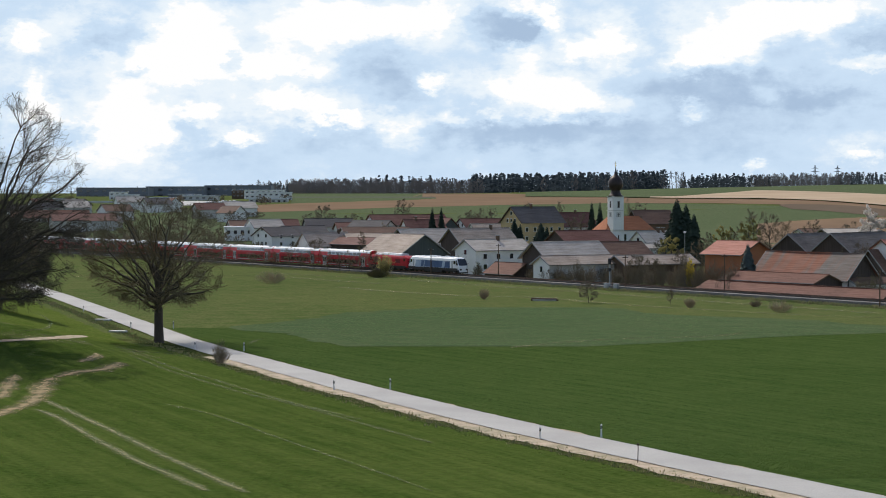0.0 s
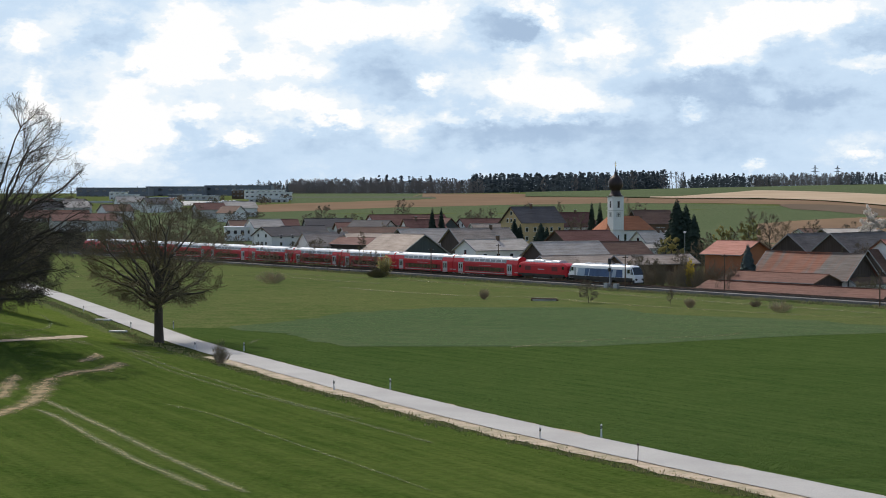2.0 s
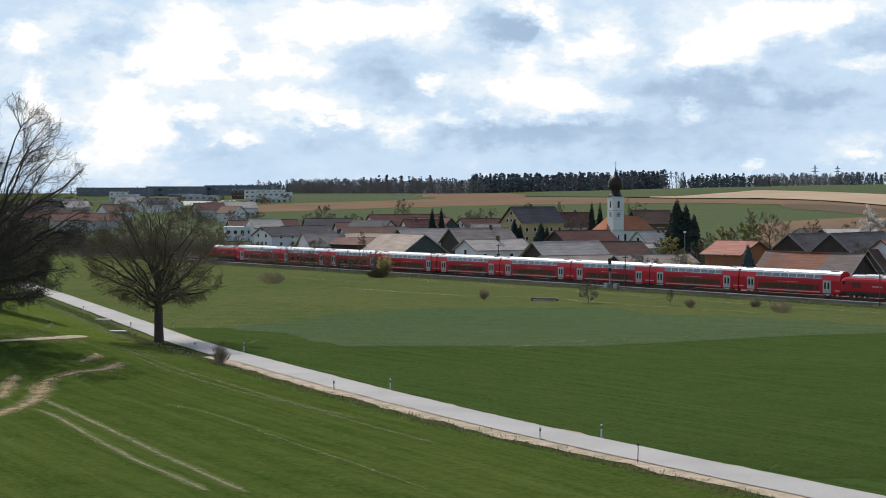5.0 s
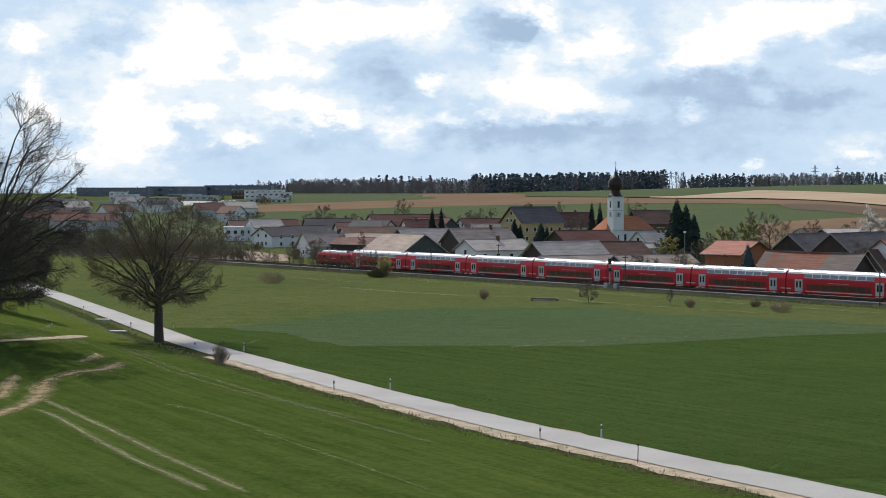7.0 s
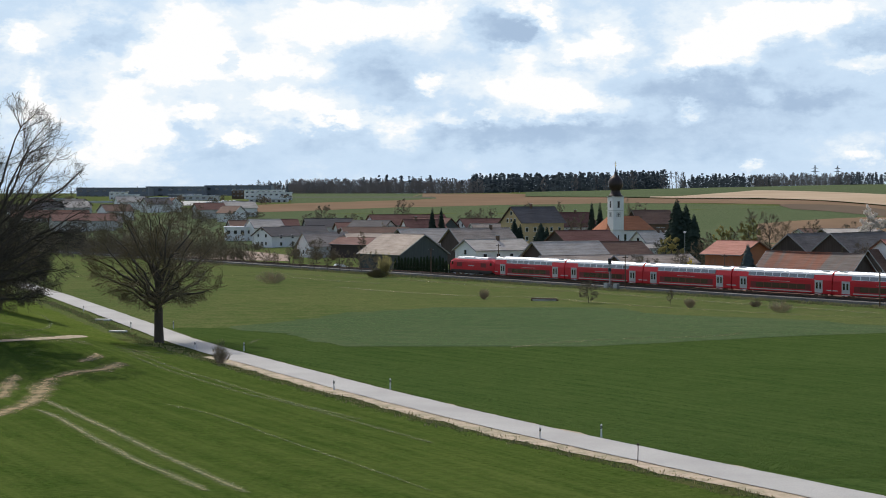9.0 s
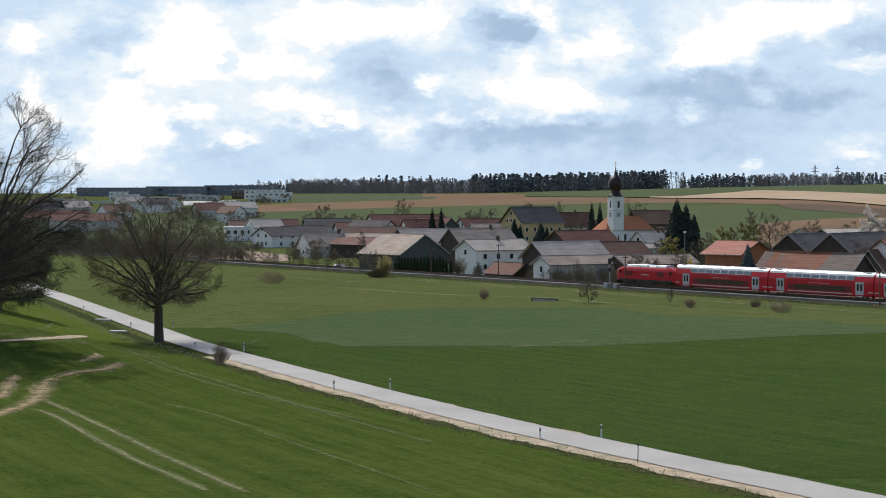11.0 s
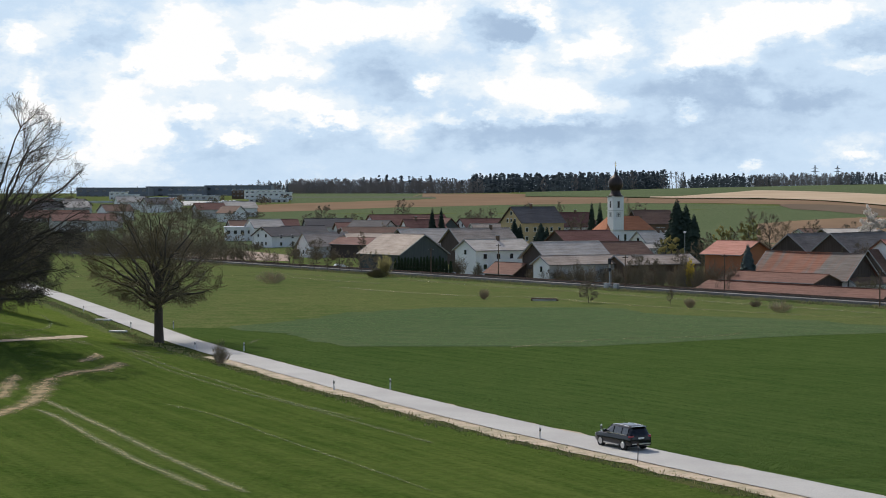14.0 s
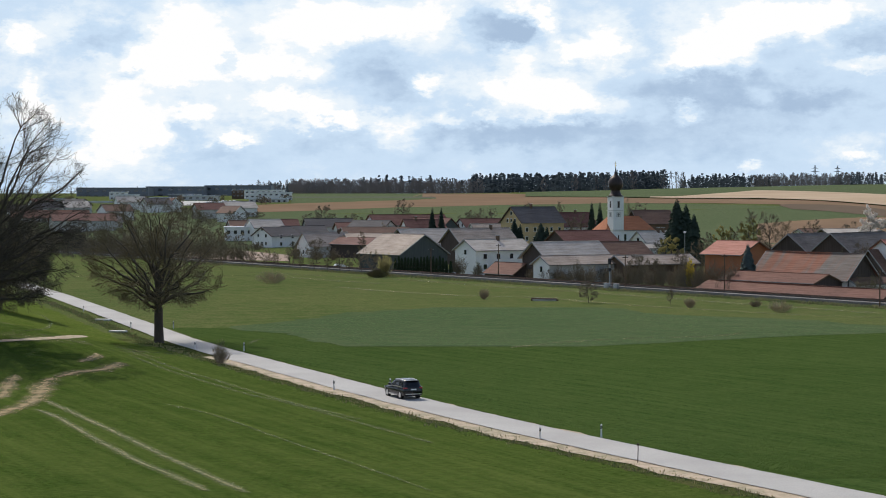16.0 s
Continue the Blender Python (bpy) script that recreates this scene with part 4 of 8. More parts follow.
house("ochre_house", "large ochre house with a dark slate roof", 29.9, 604.5, 32, 17, 12.5, 10.64, 15.51, M_plaster_yellow, R_dark, front=row(5, -6.6, 6.6, 8.6, 0.95, 1.35) + row(5, -6.6, 6.6, 5.6, 0.95, 1.35), gable=[(q, z, 0.9, 1.25) for z, qs in ((5.6, (-4.2, -1.4, 1.4, 4.2)), (8.6, (-4.2, -1.4, 1.4, 4.2)), (11.6, (-2.2, 0, 2.2)), (14.0, (0,))) for q in qs], chimney=(-1,))
house("brown_hall_house", "long house under a dull brown roof", 50.2, 724.7, 28, 19.9, 12.2, 7.53, 12.93, M_plaster_grey, R_maroon, chimney=(3,))
house("red_brown_barn", "dark barn with a red-brown tiled roof", 40.3, 524.5, 30, 18, 10, 5.99, 8.91, M_wood_dark, R_maroon, category='barn')
house("white_cottage", "white cottage with a grey roof", 66.8, 564.1, 33, 15, 9.5, 4.43, 8.10, M_plaster, R_grey, chimney=(2,9-9), gable=[(0,6,1,1.2)])
house("brown_barn", "large barn with a dark brown roof", 83.1, 722.7, 20, 16, 12, 8.88, 13.83, M_wood_mid, R_brown, category='barn')
house("white_house", "white house with a dark slate roof", -65.0, 704.5, 42, 13.5, 12.9, 4.08, 7.36, M_plaster, R_dark, front=row(2,-2.5,3,3.6)+row(2,-2.5,3,.8), gable=[(-2.5,1,.9,1.2),(0,1,.9,1.2),(2.5,1,.9,1.2),(-2.5,4,.9,1.2),(2.5,4,.9,1.2),(0,6.6,.9,1.2)])
house("dark_carport_house", "low house with a slate roof and carport", -55.5, 717.9, 20, 17.0, 12.1, 4.47, 7.60, M_plaster_grey, R_dark)
house("pale_roof_cottage", "white cottage with a weathered pale roof", -40.5, 619.0, 30, 16.0, 11.1, 2.40, 6.82, M_plaster_grey, R_grey_warm, gable_wall=M_plaster, gable=[(0,1.5,.9,1.3)], doors=[(0,1.6,2.4)], chimney=(5,))
house("red_open_barn", "open-fronted barn with a maroon roof", -30.1, 613.9, -45, 25.2, 11.3, 3.02, 5.10, M_wood_dark, R_maroon, category='barn')
house("pale_roof_barn", "barn with a pale weathered roof", -23.7, 622.6, 15, 20.0, 10.0, 4.61, 6.35, M_wood_mid, R_grey_warm, category='barn')
house("brown_roof_house", "house with a long brown roof", -25.2, 668.2, 15, 24.4, 11.0, 5.15, 7.85, M_plaster_grey, R_brown)
house("slate_house", "house with a dark slate roof", -47.7, 752.5, 15, 19.6, 10.4, 7.13, 10.17, M_plaster_grey, R_dark)
house("grey_house", "house with a grey roof and pale walls", -73.9, 748.3, 30, 13.1, 9.9, 6.73, 9.99, M_plaster, R_grey)
house("red_roof_house", "house with a dull red roof", -68.2, 761.7, 15, 13.2, 9.9, 6.99, 9.84, M_plaster_grey, R_maroon)
house("dark_red_house", "house with a dark red roof", -33.2, 732.7, 15, 20.5, 10.3, 6.25, 8.76, M_plaster_grey, R_maroon)
house("slate_cottage", "cottage with a slate roof", -28.2, 719.2, -30, 16.7, 9.5, 7.15, 9.83, M_plaster_grey, R_dark)
house("far_farmhouse", "farmhouse with a long pale roof", 143.9, 642.0, 12, 19.4, 9.1, 6.20, 7.60, M_wood_mid, R_grey)
house("small_white_house", "small house with a white gable", 132.6, 652.6, 30, 10.3, 8.0, 5.62, 7.45, M_plaster, R_brown)
house("edge_house", "house with a pinkish roof", 98.8, 388.0, 30, 12, 8, 6.73, 9.14, M_plaster, R_pink)
house("edge_barn", "barn with a brown roof", 98.2, 389.1, 30, 16.6, 9.3, 2.64, 6.97, M_wood_dark, R_brown, category='barn')
house("far_house", "house with a dull red roof", -165.5, 829.9, 20, 28.4, 12.9, 8.70, 11.79, M_plaster_grey, R_maroon)
house("far_house", "house with a slate roof", -163.6, 849.9, 25, 23.0, 12.8, 7.96, 11.13, M_plaster_grey, R_dark)
house("far_house", "house with a dull red roof", -197.8, 909.9, 15, 37.7, 12.6, 9.28, 12.96, M_plaster_grey, R_red)
house("far_house", "house with a slate roof", -169.9, 840.9, -35, 20.6, 12.8, 7.29, 10.68, M_plaster, R_dark)
house("village_house", "house with a dull red roof", -83.7, 762.3, 20, 13.4, 10.1, 6.52, 9.37, M_plaster_grey, R_brown)
house("lean_to_shed", "open shed roofed in rust-red tiles beside the barn", 67.2, 360.2, -54, 25.2, 7.9, 1.55, 3.09, M_wood_dark, R_red, category='shed', over=0.3)
house("edge_shed", "small white shed beside the line", 83.0, 354.4, 30, 9.6, 5.3, 1.24, 2.34, M_plaster, R_brown, category='shed', over=0.3)
house("white_annex", "small white annex with a grey roof", 59.0, 536.6, 33, 6, 5, 3.66, 4.83, M_plaster, R_grey)
house("town_house", "white plastered house with a slate tiled roof", -213.8, 923.4, 25, 16, 10, 12.14, 15.33, M_plaster_grey, R_dark)
house("town_house", "white plastered house with a dark red tiled roof", -224.6, 1011.4, 35, 12, 10, 15.66, 18.87, M_plaster, R_maroon)
house("town_house", "white plastered house with a slate tiled roof", -204.8, 1006.5, -40, 17, 10, 15.51, 18.70, M_plaster_grey, R_dark)
house("town_house", "white plastered house with a grey tiled roof", -186.5, 1077.6, 25, 17, 9, 17.17, 20.35, M_plaster, R_grey)
house("town_house", "white plastered house with a slate tiled roof", -162.7, 1026.3, 35, 15, 11, 15.99, 19.18, M_plaster, R_dark)
house("town_house", "white plastered house with a dark red tiled roof", -159.6, 1036.8, -40, 18, 11, 16.17, 19.39, M_plaster, R_maroon)
house("town_house", "white plastered house with a dark red tiled roof", -121.7, 940.2, 25, 15, 11, 13.34, 16.53, M_plaster_grey, R_maroon)
house("town_house", "white plastered house with a grey tiled roof", -108.8, 962.6, 25, 17, 11, 14.09, 17.29, M_plaster, R_grey)
house("town_house", "white plastered house with a brown tiled roof", -104.9, 897.9, -40, 12, 9, 11.84, 15.05, M_plaster, R_brown)
house("town_house", "white plastered house with a brown tiled roof", -166.5, 919.3, 35, 15, 11, 12.57, 15.77, M_plaster, R_brown)
house("town_house", "white plastered house with a grey tiled roof", -197.9, 971.0, 35, 14, 11, 14.36, 17.56, M_plaster_grey, R_grey)
house("town_house", "white plastered house with a slate tiled roof", -207.3, 967.6, 25, 17, 9, 14.16, 17.35, M_plaster, R_dark)


M_hall = surface("grey_cladding", (0.14, 0.15, 0.17), (0.18, 0.19, 0.21), 0.6, 0.05, 1.0, bump=0.05)
M_hedge_thuja = surface("dark_thuja", (0.015, 0.028, 0.012), (0.03, 0.05, 0.02), 0.9, 1.2, 6, bump=0)
M_onion = surface("dark_copper_dome", (0.035, 0.025, 0.022), (0.055, 0.04, 0.035), 0.45, 0.6, 5, metal=0.4, bump=0.1)
M_gold = surface("gilded_cross", (0.5, 0.36, 0.12), (0.45, 0.32, 0.1), 0.35, 3, 9, metal=0.9, bump=0)


def church(x, y, turn):
    """Village church: hipped nave with a round-ended choir and an onion-domed tower before it."""
    house("church_nave", "white church nave with a bright orange tiled roof", x + 3.5, y + 7, turn, 19, 9.5, 7.5, 12.0, M_plaster, R_orange, front=[(q, 4.2, 0.9, 2.6) for q in (-6.5, -2, 3.5, 7)], hip=3.2, over=0.5, category="church")
    t = thing("church_tower", pose(x, y, -1.3, 0, 0, turn), "white church tower with a dark onion dome", "church tower")
    w = 2.1
    part("shaft", Geo().box(-w, w, -w, w, 0, 20.1), M_plaster, t)
    for z in (8.3, 15.2, 20.1):
        part("cornice", Geo().box(-w - 0.18, w + 0.18, -w - 0.18, w + 0.18, z, z + 0.28), M_plaster_grey, t)
    for sx, sy in ((0, -1), (-1, 0)):
        for q in (0.0,):
            a = (q - 0.42, q + 0.42)
            g = Geo().box(a[0], a[1], -w - 0.05, -w + 0.05, 16.3, 18.6) if sy else Geo().box(-w - 0.05, -w + 0.05, a[0], a[1], 16.3, 18.6)
            part("belfry_window", g, M_wood_dark, t)
        g = Geo().box(-0.85, 0.85, -w - 0.06, -w + 0.05, 13.0, 14.7) if sy else Geo().box(-w - 0.06, -w + 0.05, -0.85, 0.85, 13.0, 14.7)
        c = part("clock_face", g, M_plaster_grey, t)
        g = Geo().box(-0.08, 0.08, -w - 0.1, -w - 0.06, 13.2, 14.5).box(-0.5, 0.5, -w - 0.1, -w - 0.06, 13.8, 13.95) if sy else Geo().box(-w - 0.1, -w - 0.06, -0.08, 0.08, 13.2, 14.5)
        part("clock_hand", g, M_black, c)
        g = Geo().box(-0.25, 0.25, -w - 0.05, -w + 0.05, 5.0, 6.6) if sy else Geo().box(-w - 0.05, -w + 0.05, -0.25, 0.25, 5.0, 6.6)
        part("slit_window", g, M_wood_dark, t)
    dome = part("onion_dome", Geo().lathe([(2.75, 20.30), (2.3, 20.75), (1.85, 21.4), (1.62, 22.2), (1.66, 22.6), (2.15, 23.1), (2.5, 23.8), (2.66, 24.7), (2.58, 25.6), (2.2, 26.5), (1.55, 27.25), (0.9, 27.8), (0.5, 28.4), (0.27, 29.2), (0.15, 30.2), (0.08, 31.0)], 24), M_onion, t, "dark copper onion dome", True)
    part("ball", Geo().lathe([(0.02, 30.9), (0.28, 31.1), (0.28, 31.3), (0.02, 31.5)], 10), M_gold, dome)
    part("cross", Geo().box(-0.06, 0.06, -0.06, 0.06, 31.4, 32.6).box(-0.4, 0.4, -0.05, 0.05, 32.0, 32.14), M_gold, dome)


church(61.1, 640, 24)


def utility_pole(x, y, h, label):
    p = thing("utility_pole", pose(x, y, gz(x, y)), label, "pole")
    part("shaft", Geo().tube((0, 0, -0.3), (0, 0, h), 0.15, 0.10, 8, True), M_wood_mid, p)
    part("crossarm", Geo().box(-0.6, 0.6, -0.06, 0.06, h - 0.5, h - 0.36), M_wood_dark, p)
    for q in (-0.5, 0.5):
        part("insulator", Geo().lathe([(0.03, h - 0.36), (0.07, h - 0.3), (0.05, h - 0.18)], 8, (q, 0)), M_frame, p)


def rail_signal(x, y, h, label):
    p = thing("rail_signal", pose(x, y, gz(x, y), 0, 0, 25), label, "railway signal")
    part("mast", Geo().tube((0, 0, -0.3), (0, 0, h), 0.14, 0.12, 8, True), M_metal, p)
    part("signal_head", Geo().box(-0.32, 0.32, -0.2, 0.2, h - 1.3, h - 0.1), M_black, p)
    part("signal_head", Geo().box(-0.28, 0.28, -0.2, 0.2, h - 2.8, h - 2.1), M_black, p)
    part("ladder", Geo().box(0.22, 0.28, -0.2, -0.14, 0.2, h - 1.5).box(0.22, 0.28, 0.14, 0.2, 0.2, h - 1.5), M_metal, p)


def line_cabinet(x, y, h, label):
    p = thing("line_cabinet", pose(x, y, gz(x, y), 0, 0, -57), label, "equipment cabinet")
    part("body", Geo().box(-0.6, 0.6, -0.35, 0.35, -0.2, 1.1), M_metal, p)
    part("lid", Geo().box(-0.68, 0.68, -0.42, 0.42, 1.1, 1.18), M_metal, p)
    part("door", Geo().box(-0.55, -0.02, -0.38, -0.33, 0.1, 1.0), M_metal, p)
    part("door", Geo().box(0.02, 0.55, -0.38, -0.33, 0.1, 1.0), M_metal, p)


def street_lamp(x, y, top):
    z = gz(x, y)
    p = thing("street_lamp", pose(x, y, z), "grey street lamp with a white mushroom head", "street lamp")
    h = top - z
    part("mast", Geo().tube((0, 0, -0.3), (0, 0, h - 0.25), 0.09, 0.06, 8, True), M_metal, p)
    head = part("lamp_head", Geo().lathe([(0.08, h - 0.3), (0.42, h - 0.22), (0.46, h - 0.08), (0.3, h + 0.06), (0.05, h + 0.1)], 14), M_frame, p, "white mushroom shade", True)
    part("diffuser", Geo().lathe([(0.05, h - 0.5), (0.3, h - 0.45), (0.36, h - 0.3), (0.05, h - 0.26)], 12), M_lampglass, head)


def reflector_post(x, y):
    p = thing("reflector_post", pose(x, y, -1.0, 0, 0, -26), "white roadside reflector post with a black band", "marker post", "reflector posts along the lane")
    part("body", Geo().loft([[(-0.055, -0.05, -0.1), (0.055, -0.05, -0.1), (0.055, 0.05, -0.1), (-0.055, 0.05, -0.1)], [(-0.05, -0.045, 1.0), (0.05, -0.045, 1.0), (0.05, 0.045, 1.08), (-0.05, 0.045, 1.08)]]), M_frame, p)
    b = part("band", Geo().box(-0.058, 0.058, -0.053, 0.053, 0.70, 0.92), M_black, p)
    part("reflector", Geo().box(-0.03, 0.03, -0.064, -0.054, 0.73, 0.89), M_metal, b)


def marker_stake(x, y):
    p = thing("marker_stake", pose(x, y, -1.0), "thin dark wooden stake at the lane's edge", "stake")
    part("shaft", Geo().tube((0, 0, -0.2), (0.03, 0, 1.42), 0.035, 0.03, 7, True), M_wood_dark, p)
    part("cap", Geo().box(-0.06, 0.10, -0.05, 0.05, 1.30, 1.44), M_wood_dark, p)


def pylon(x, y, h):
    p = thing("power_pylon", pose(x, y, gz(x, y)), "grey lattice power pylon on the skyline", "pylon", "pylons on the ridge")
    for sx in (-1, 1):
        for sy in (-1, 1):
            part("leg", Geo().tube((sx * 1.8, sy * 1.8, -0.5), (sx * 0.3, sy * 0.3, h), 0.22, 0.15, 4), M_hall, p)
    for z, w in ((0.68, 5.0), (0.84, 3.6)):
        part("crossarm", Geo().loft([[(-w, -0.15, h * z), (w, -0.15, h * z), (w, 0.15, h * z), (-w, 0.15, h * z)], [(-0.6, -0.15, h * z + 0.9), (0.6, -0.15, h * z + 0.9), (0.6, 0.15, h * z + 0.9), (-0.6, 0.15, h * z + 0.9)]]), M_hall, p)
    for i in range(6):
        a, b = h * i / 6, h * (i + 1) / 6
        wa, wb = 1.8 - 1.5 * i / 6, 1.8 - 1.5 * (i + 1) / 6
        part("brace", Geo().tube((-wa, -wa, a), (wb, -wb, b), 0.1, 0.1, 3).tube((wa, -wa, a), (-wb, -wb, b), 0.1, 0.1, 3), M_hall, p)


def parked_car(x, y, turn, label):
    p = thing("parked_car", pose(x, y, gz(x, y), 0, 0, turn), label, "car")
    g = Geo()
    rings = []
    for q, w, z0, zs, zt, tw in ((-2.1, 0.75, 0.4, 0.8, 0.95, 0.6), (-1.95, 0.85, 0.3, 0.95, 1.5, 0.62), (-0.6, 0.88, 0.28, 0.95, 1.62, 0.65), (0.5, 0.88, 0.28, 0.95, 1.5, 0.62), (1.1, 0.87, 0.28, 0.93, 1.0, 0.7), (2.0, 0.8, 0.32, 0.75, 0.8, 0.6), (2.15, 0.7, 0.4, 0.6, 0.64, 0.5)):
        rings.append([(q, w, z0), (q, w, zs), (q, tw, zt), (q, -tw, zt), (q, -w, zs), (q, -w, z0)])
    part("body", g.loft(rings), M_frame, p, smooth=True)
    for sy in (-1, 1):
        part("side_window", Geo().loft([[(-1.7, sy * 0.86, 1.0), (0.75, sy * 0.86, 1.0), (0.35, sy * 0.69, 1.42), (-1.6, sy * 0.69, 1.42)], [(-1.7, sy * 0.7, 1.0), (0.75, sy * 0.7, 1.0), (0.35, sy * 0.5, 1.42), (-1.6, sy * 0.5, 1.42)]]), M_glass, p)
        for q in (-1.3, 1.35):
            part("wheel", Geo().tube((q, sy * 0.62, 0.32), (q, sy * 0.89, 0.32), 0.32, 0.32, 14, True), M_black, p)


def log_pile(x, y):
    rnd = random.Random(9)
    p = thing("log_pile", pose(x, y, gz(x, y), 0, 0, -8), "low pile of weathered logs in the meadow", "logs")
    for i in range(7):
        part("log", Geo().tube((-2.2 + rnd.uniform(-0.4, 0.4), i % 4 * 0.32 - 0.5, 0.15 + 0.26 * (i // 4)), (2.2 + rnd.uniform(-0.4, 0.4), i % 4 * 0.32 - 0.5, 0.15 + 0.26 * (i // 4)), 0.16, 0.13, 8, True), M_plaster_grey if i % 3 == 0 else M_wood_mid, p)


def culvert(x, y):
    p = thing("culvert_slab", pose(x, y, gz(x, y), 0, 0, -20), "pale concrete culvert slab at the lane's edge", "slab")
    part("slab", Geo().loft([[(-1.2, -0.5, -0.1), (1.2, -0.5, -0.1), (1.2, 0.5, -0.1), (-1.2, 0.5, -0.1)], [(-1.2, -0.5, 0.22), (1.2, -0.5, 0.22), (1.2, 0.5, 0.22), (-1.2, 0.5, 0.22)], [(-1.1, -0.42, 0.28), (1.1, -0.42, 0.28), (1.1, 0.42, 0.28), (-1.1, 0.42, 0.28)]]), M_plaster_grey, p)


SHED = on_track(-409, 8.5)
house("long_shed", "long low shed under rust-red tiles beside the line", SHED.x, SHED.y, HEADING, 50, 6.5, -0.2, 1.25, M_wood_dark, R_red, over=0.4, category="shed", sag=0.15)
flat_block("factory_hall", "long grey factory hall on the hill", -285.3, 1575.0, 0, 61.8, 30, 19.1, 28.9, M_hall, 2, 9, M_hall)
flat_block("factory_hall", "long dark factory hall on the hill", -236.9, 1615.0, 0, 51.9, 30, 19.7, 30.2, M_hall, 2, 6, M_hall)
flat_block("factory_hall", "long dark factory hall on the hill", -183.7, 1635.0, 0, 59.7, 30, 19.7, 31.4, M_hall, 2, 8, M_hall)
flat_block("office_block", "white modern office block", -252.1, 1406.0, 0, 12.6, 12, 15.0, 24.4, M_plaster, 3, 3, R_sheet)
flat_block("office_block", "white modern office block", -239.7, 1376.0, 0, 15.4, 12, 15.1, 22.3, M_plaster, 3, 4, R_sheet)
flat_block("white_hall", "low white industrial hall", -214.4, 1345.0, 0, 31.6, 30, 14.3, 20.1, M_plaster, 1, 6, R_sheet)
flat_block("white_hall", "low hall with a pale roof", -202.5, 1420.0, 0, 20.1, 40, 17.6, 22.7, M_hall, 1, 4, R_sheet)
flat_block("white_hall", "low hall with a bright roof", -184.8, 1380.0, 0, 24.6, 40, 15.1, 21.4, M_plaster_grey, 2, 5, R_sheet)
flat_block("white_hall", "low flat-roofed building with windows", -238.3, 1272.0, 0, 20.8, 24, 10.5, 17.2, M_plaster_grey, 1, 6, R_sheet)
flat_block("white_hall", "pale building half hidden by trees", -290.5, 1352.0, 0, 25.1, 24, 12.6, 19.3, M_plaster_grey, 1, 5, R_sheet)
flat_block("apartment_block", "large white stepped apartment block", -141.0, 1430.0, 0, 30.1, 20, 19.4, 26.1, M_plaster, 2, 7, R_sheet)
flat_block("apartment_block", "white block with a curved end", -129.1, 1388.0, 0, 25.4, 16, 17.2, 24.1, M_plaster, 2, 6, R_sheet)
flat_block("office_block", "brown brick block beside the white one", -162.1, 1436.0, 0, 9.8, 12, 20.3, 26.1, M_wood_mid, 2, 3, R_sheet)
flat_block("low_garage", "low dark garage row in front of the block", -124.9, 1297.0, 0, 27.4, 14, 15.6, 19.2, M_plaster_grey, 1, 7, R_sheet)
flat_block("warehouse", "long white and blue low warehouse", -82.2, 752.0, 8, 17.2, 14, 2.5, 6.5, M_plaster, 1, 6, R_sheet)
pylon(231.7, 1840, 18.5)
pylon(376.3, 1830, 20.7)
pylon(403.5, 1850, 20.3)
utility_pole(-2.9, 436.7, 6.9, "weathered wooden telegraph pole beside the line")
utility_pole(13.2, 430.7, 8.4, "slim steel mast between the farm buildings")
utility_pole(37.6, 372.7, 7.1, "weathered wooden telegraph pole beside the line")
utility_pole(55.8, 358.0, 7.8, "weathered wooden telegraph pole beside the line")
utility_pole(75.0, 310.1, 6.5, "pale slender post beside the line")
rail_signal(34.8, 377.2, 6.4, "grey railway signal mast with dark heads")
line_cabinet(35.9, 374.3, 0.9, "grey equipment cabinet beside the line")
line_cabinet(34.2, 377.0, 1.0, "grey equipment cabinet beside the line")
reflector_post(7.4, 137.3)
reflector_post(-10.5, 173.5)
reflector_post(-30.4, 221.1)
reflector_post(-44.7, 258.5)
reflector_post(-59.4, 298.4)
reflector_post(12.2, 138.9)
reflector_post(-5.1, 174.5)
reflector_post(-24.2, 219.4)
reflector_post(-38.6, 258.5)
marker_stake(13.5, 124.9)
street_lamp(66.9, 500, 8.9)
street_lamp(67.6, 530, 9.4)
parked_car(-28.1, 499.5, 20, "white van parked in the farmyard")
parked_car(1.0, 448.8, 20, "white car parked by the hedge")
for i in range(12):
    parked_car(-161.0 + 2.6 * (i % 6) + 0.7 * (i // 6), 1236 + 34 * (i // 6) + 3.0 * (i % 3), 78 + 9 * (i % 4), "white van parked in the works yard")
log_pile(18.7, 331.0)
culvert(-51.9, 275.7)
culvert(-45.2, 251.0)



# ---- trees ----
def bough(segs, p, q, r0, r1, level, n, rnd, bow):
    """One branch from p to q in n bends, tapering; returns its points."""
    side = Vector((rnd.uniform(-1, 1), rnd.uniform(-1, 1), rnd.uniform(-0.2, 1))) * (q - p).length * bow
    pts = []
    for i in range(n + 1):
        t = i / n
        w = Vector((rnd.uniform(-1, 1), rnd.uniform(-1, 1), rnd.uniform(-1, 1))) * (q - p).length * 0.035 if 0 < i < n else Vector()
        pts.append(p.lerp(q, t) + side * 4 * t * (1 - t) * 0.5 + w)
    for i in range(n):
        segs.append((pts[i], pts[i + 1], r0 + (r1 - r0) * i / n, r0 + (r1 - r0) * (i + 1) / n, level))
    return pts


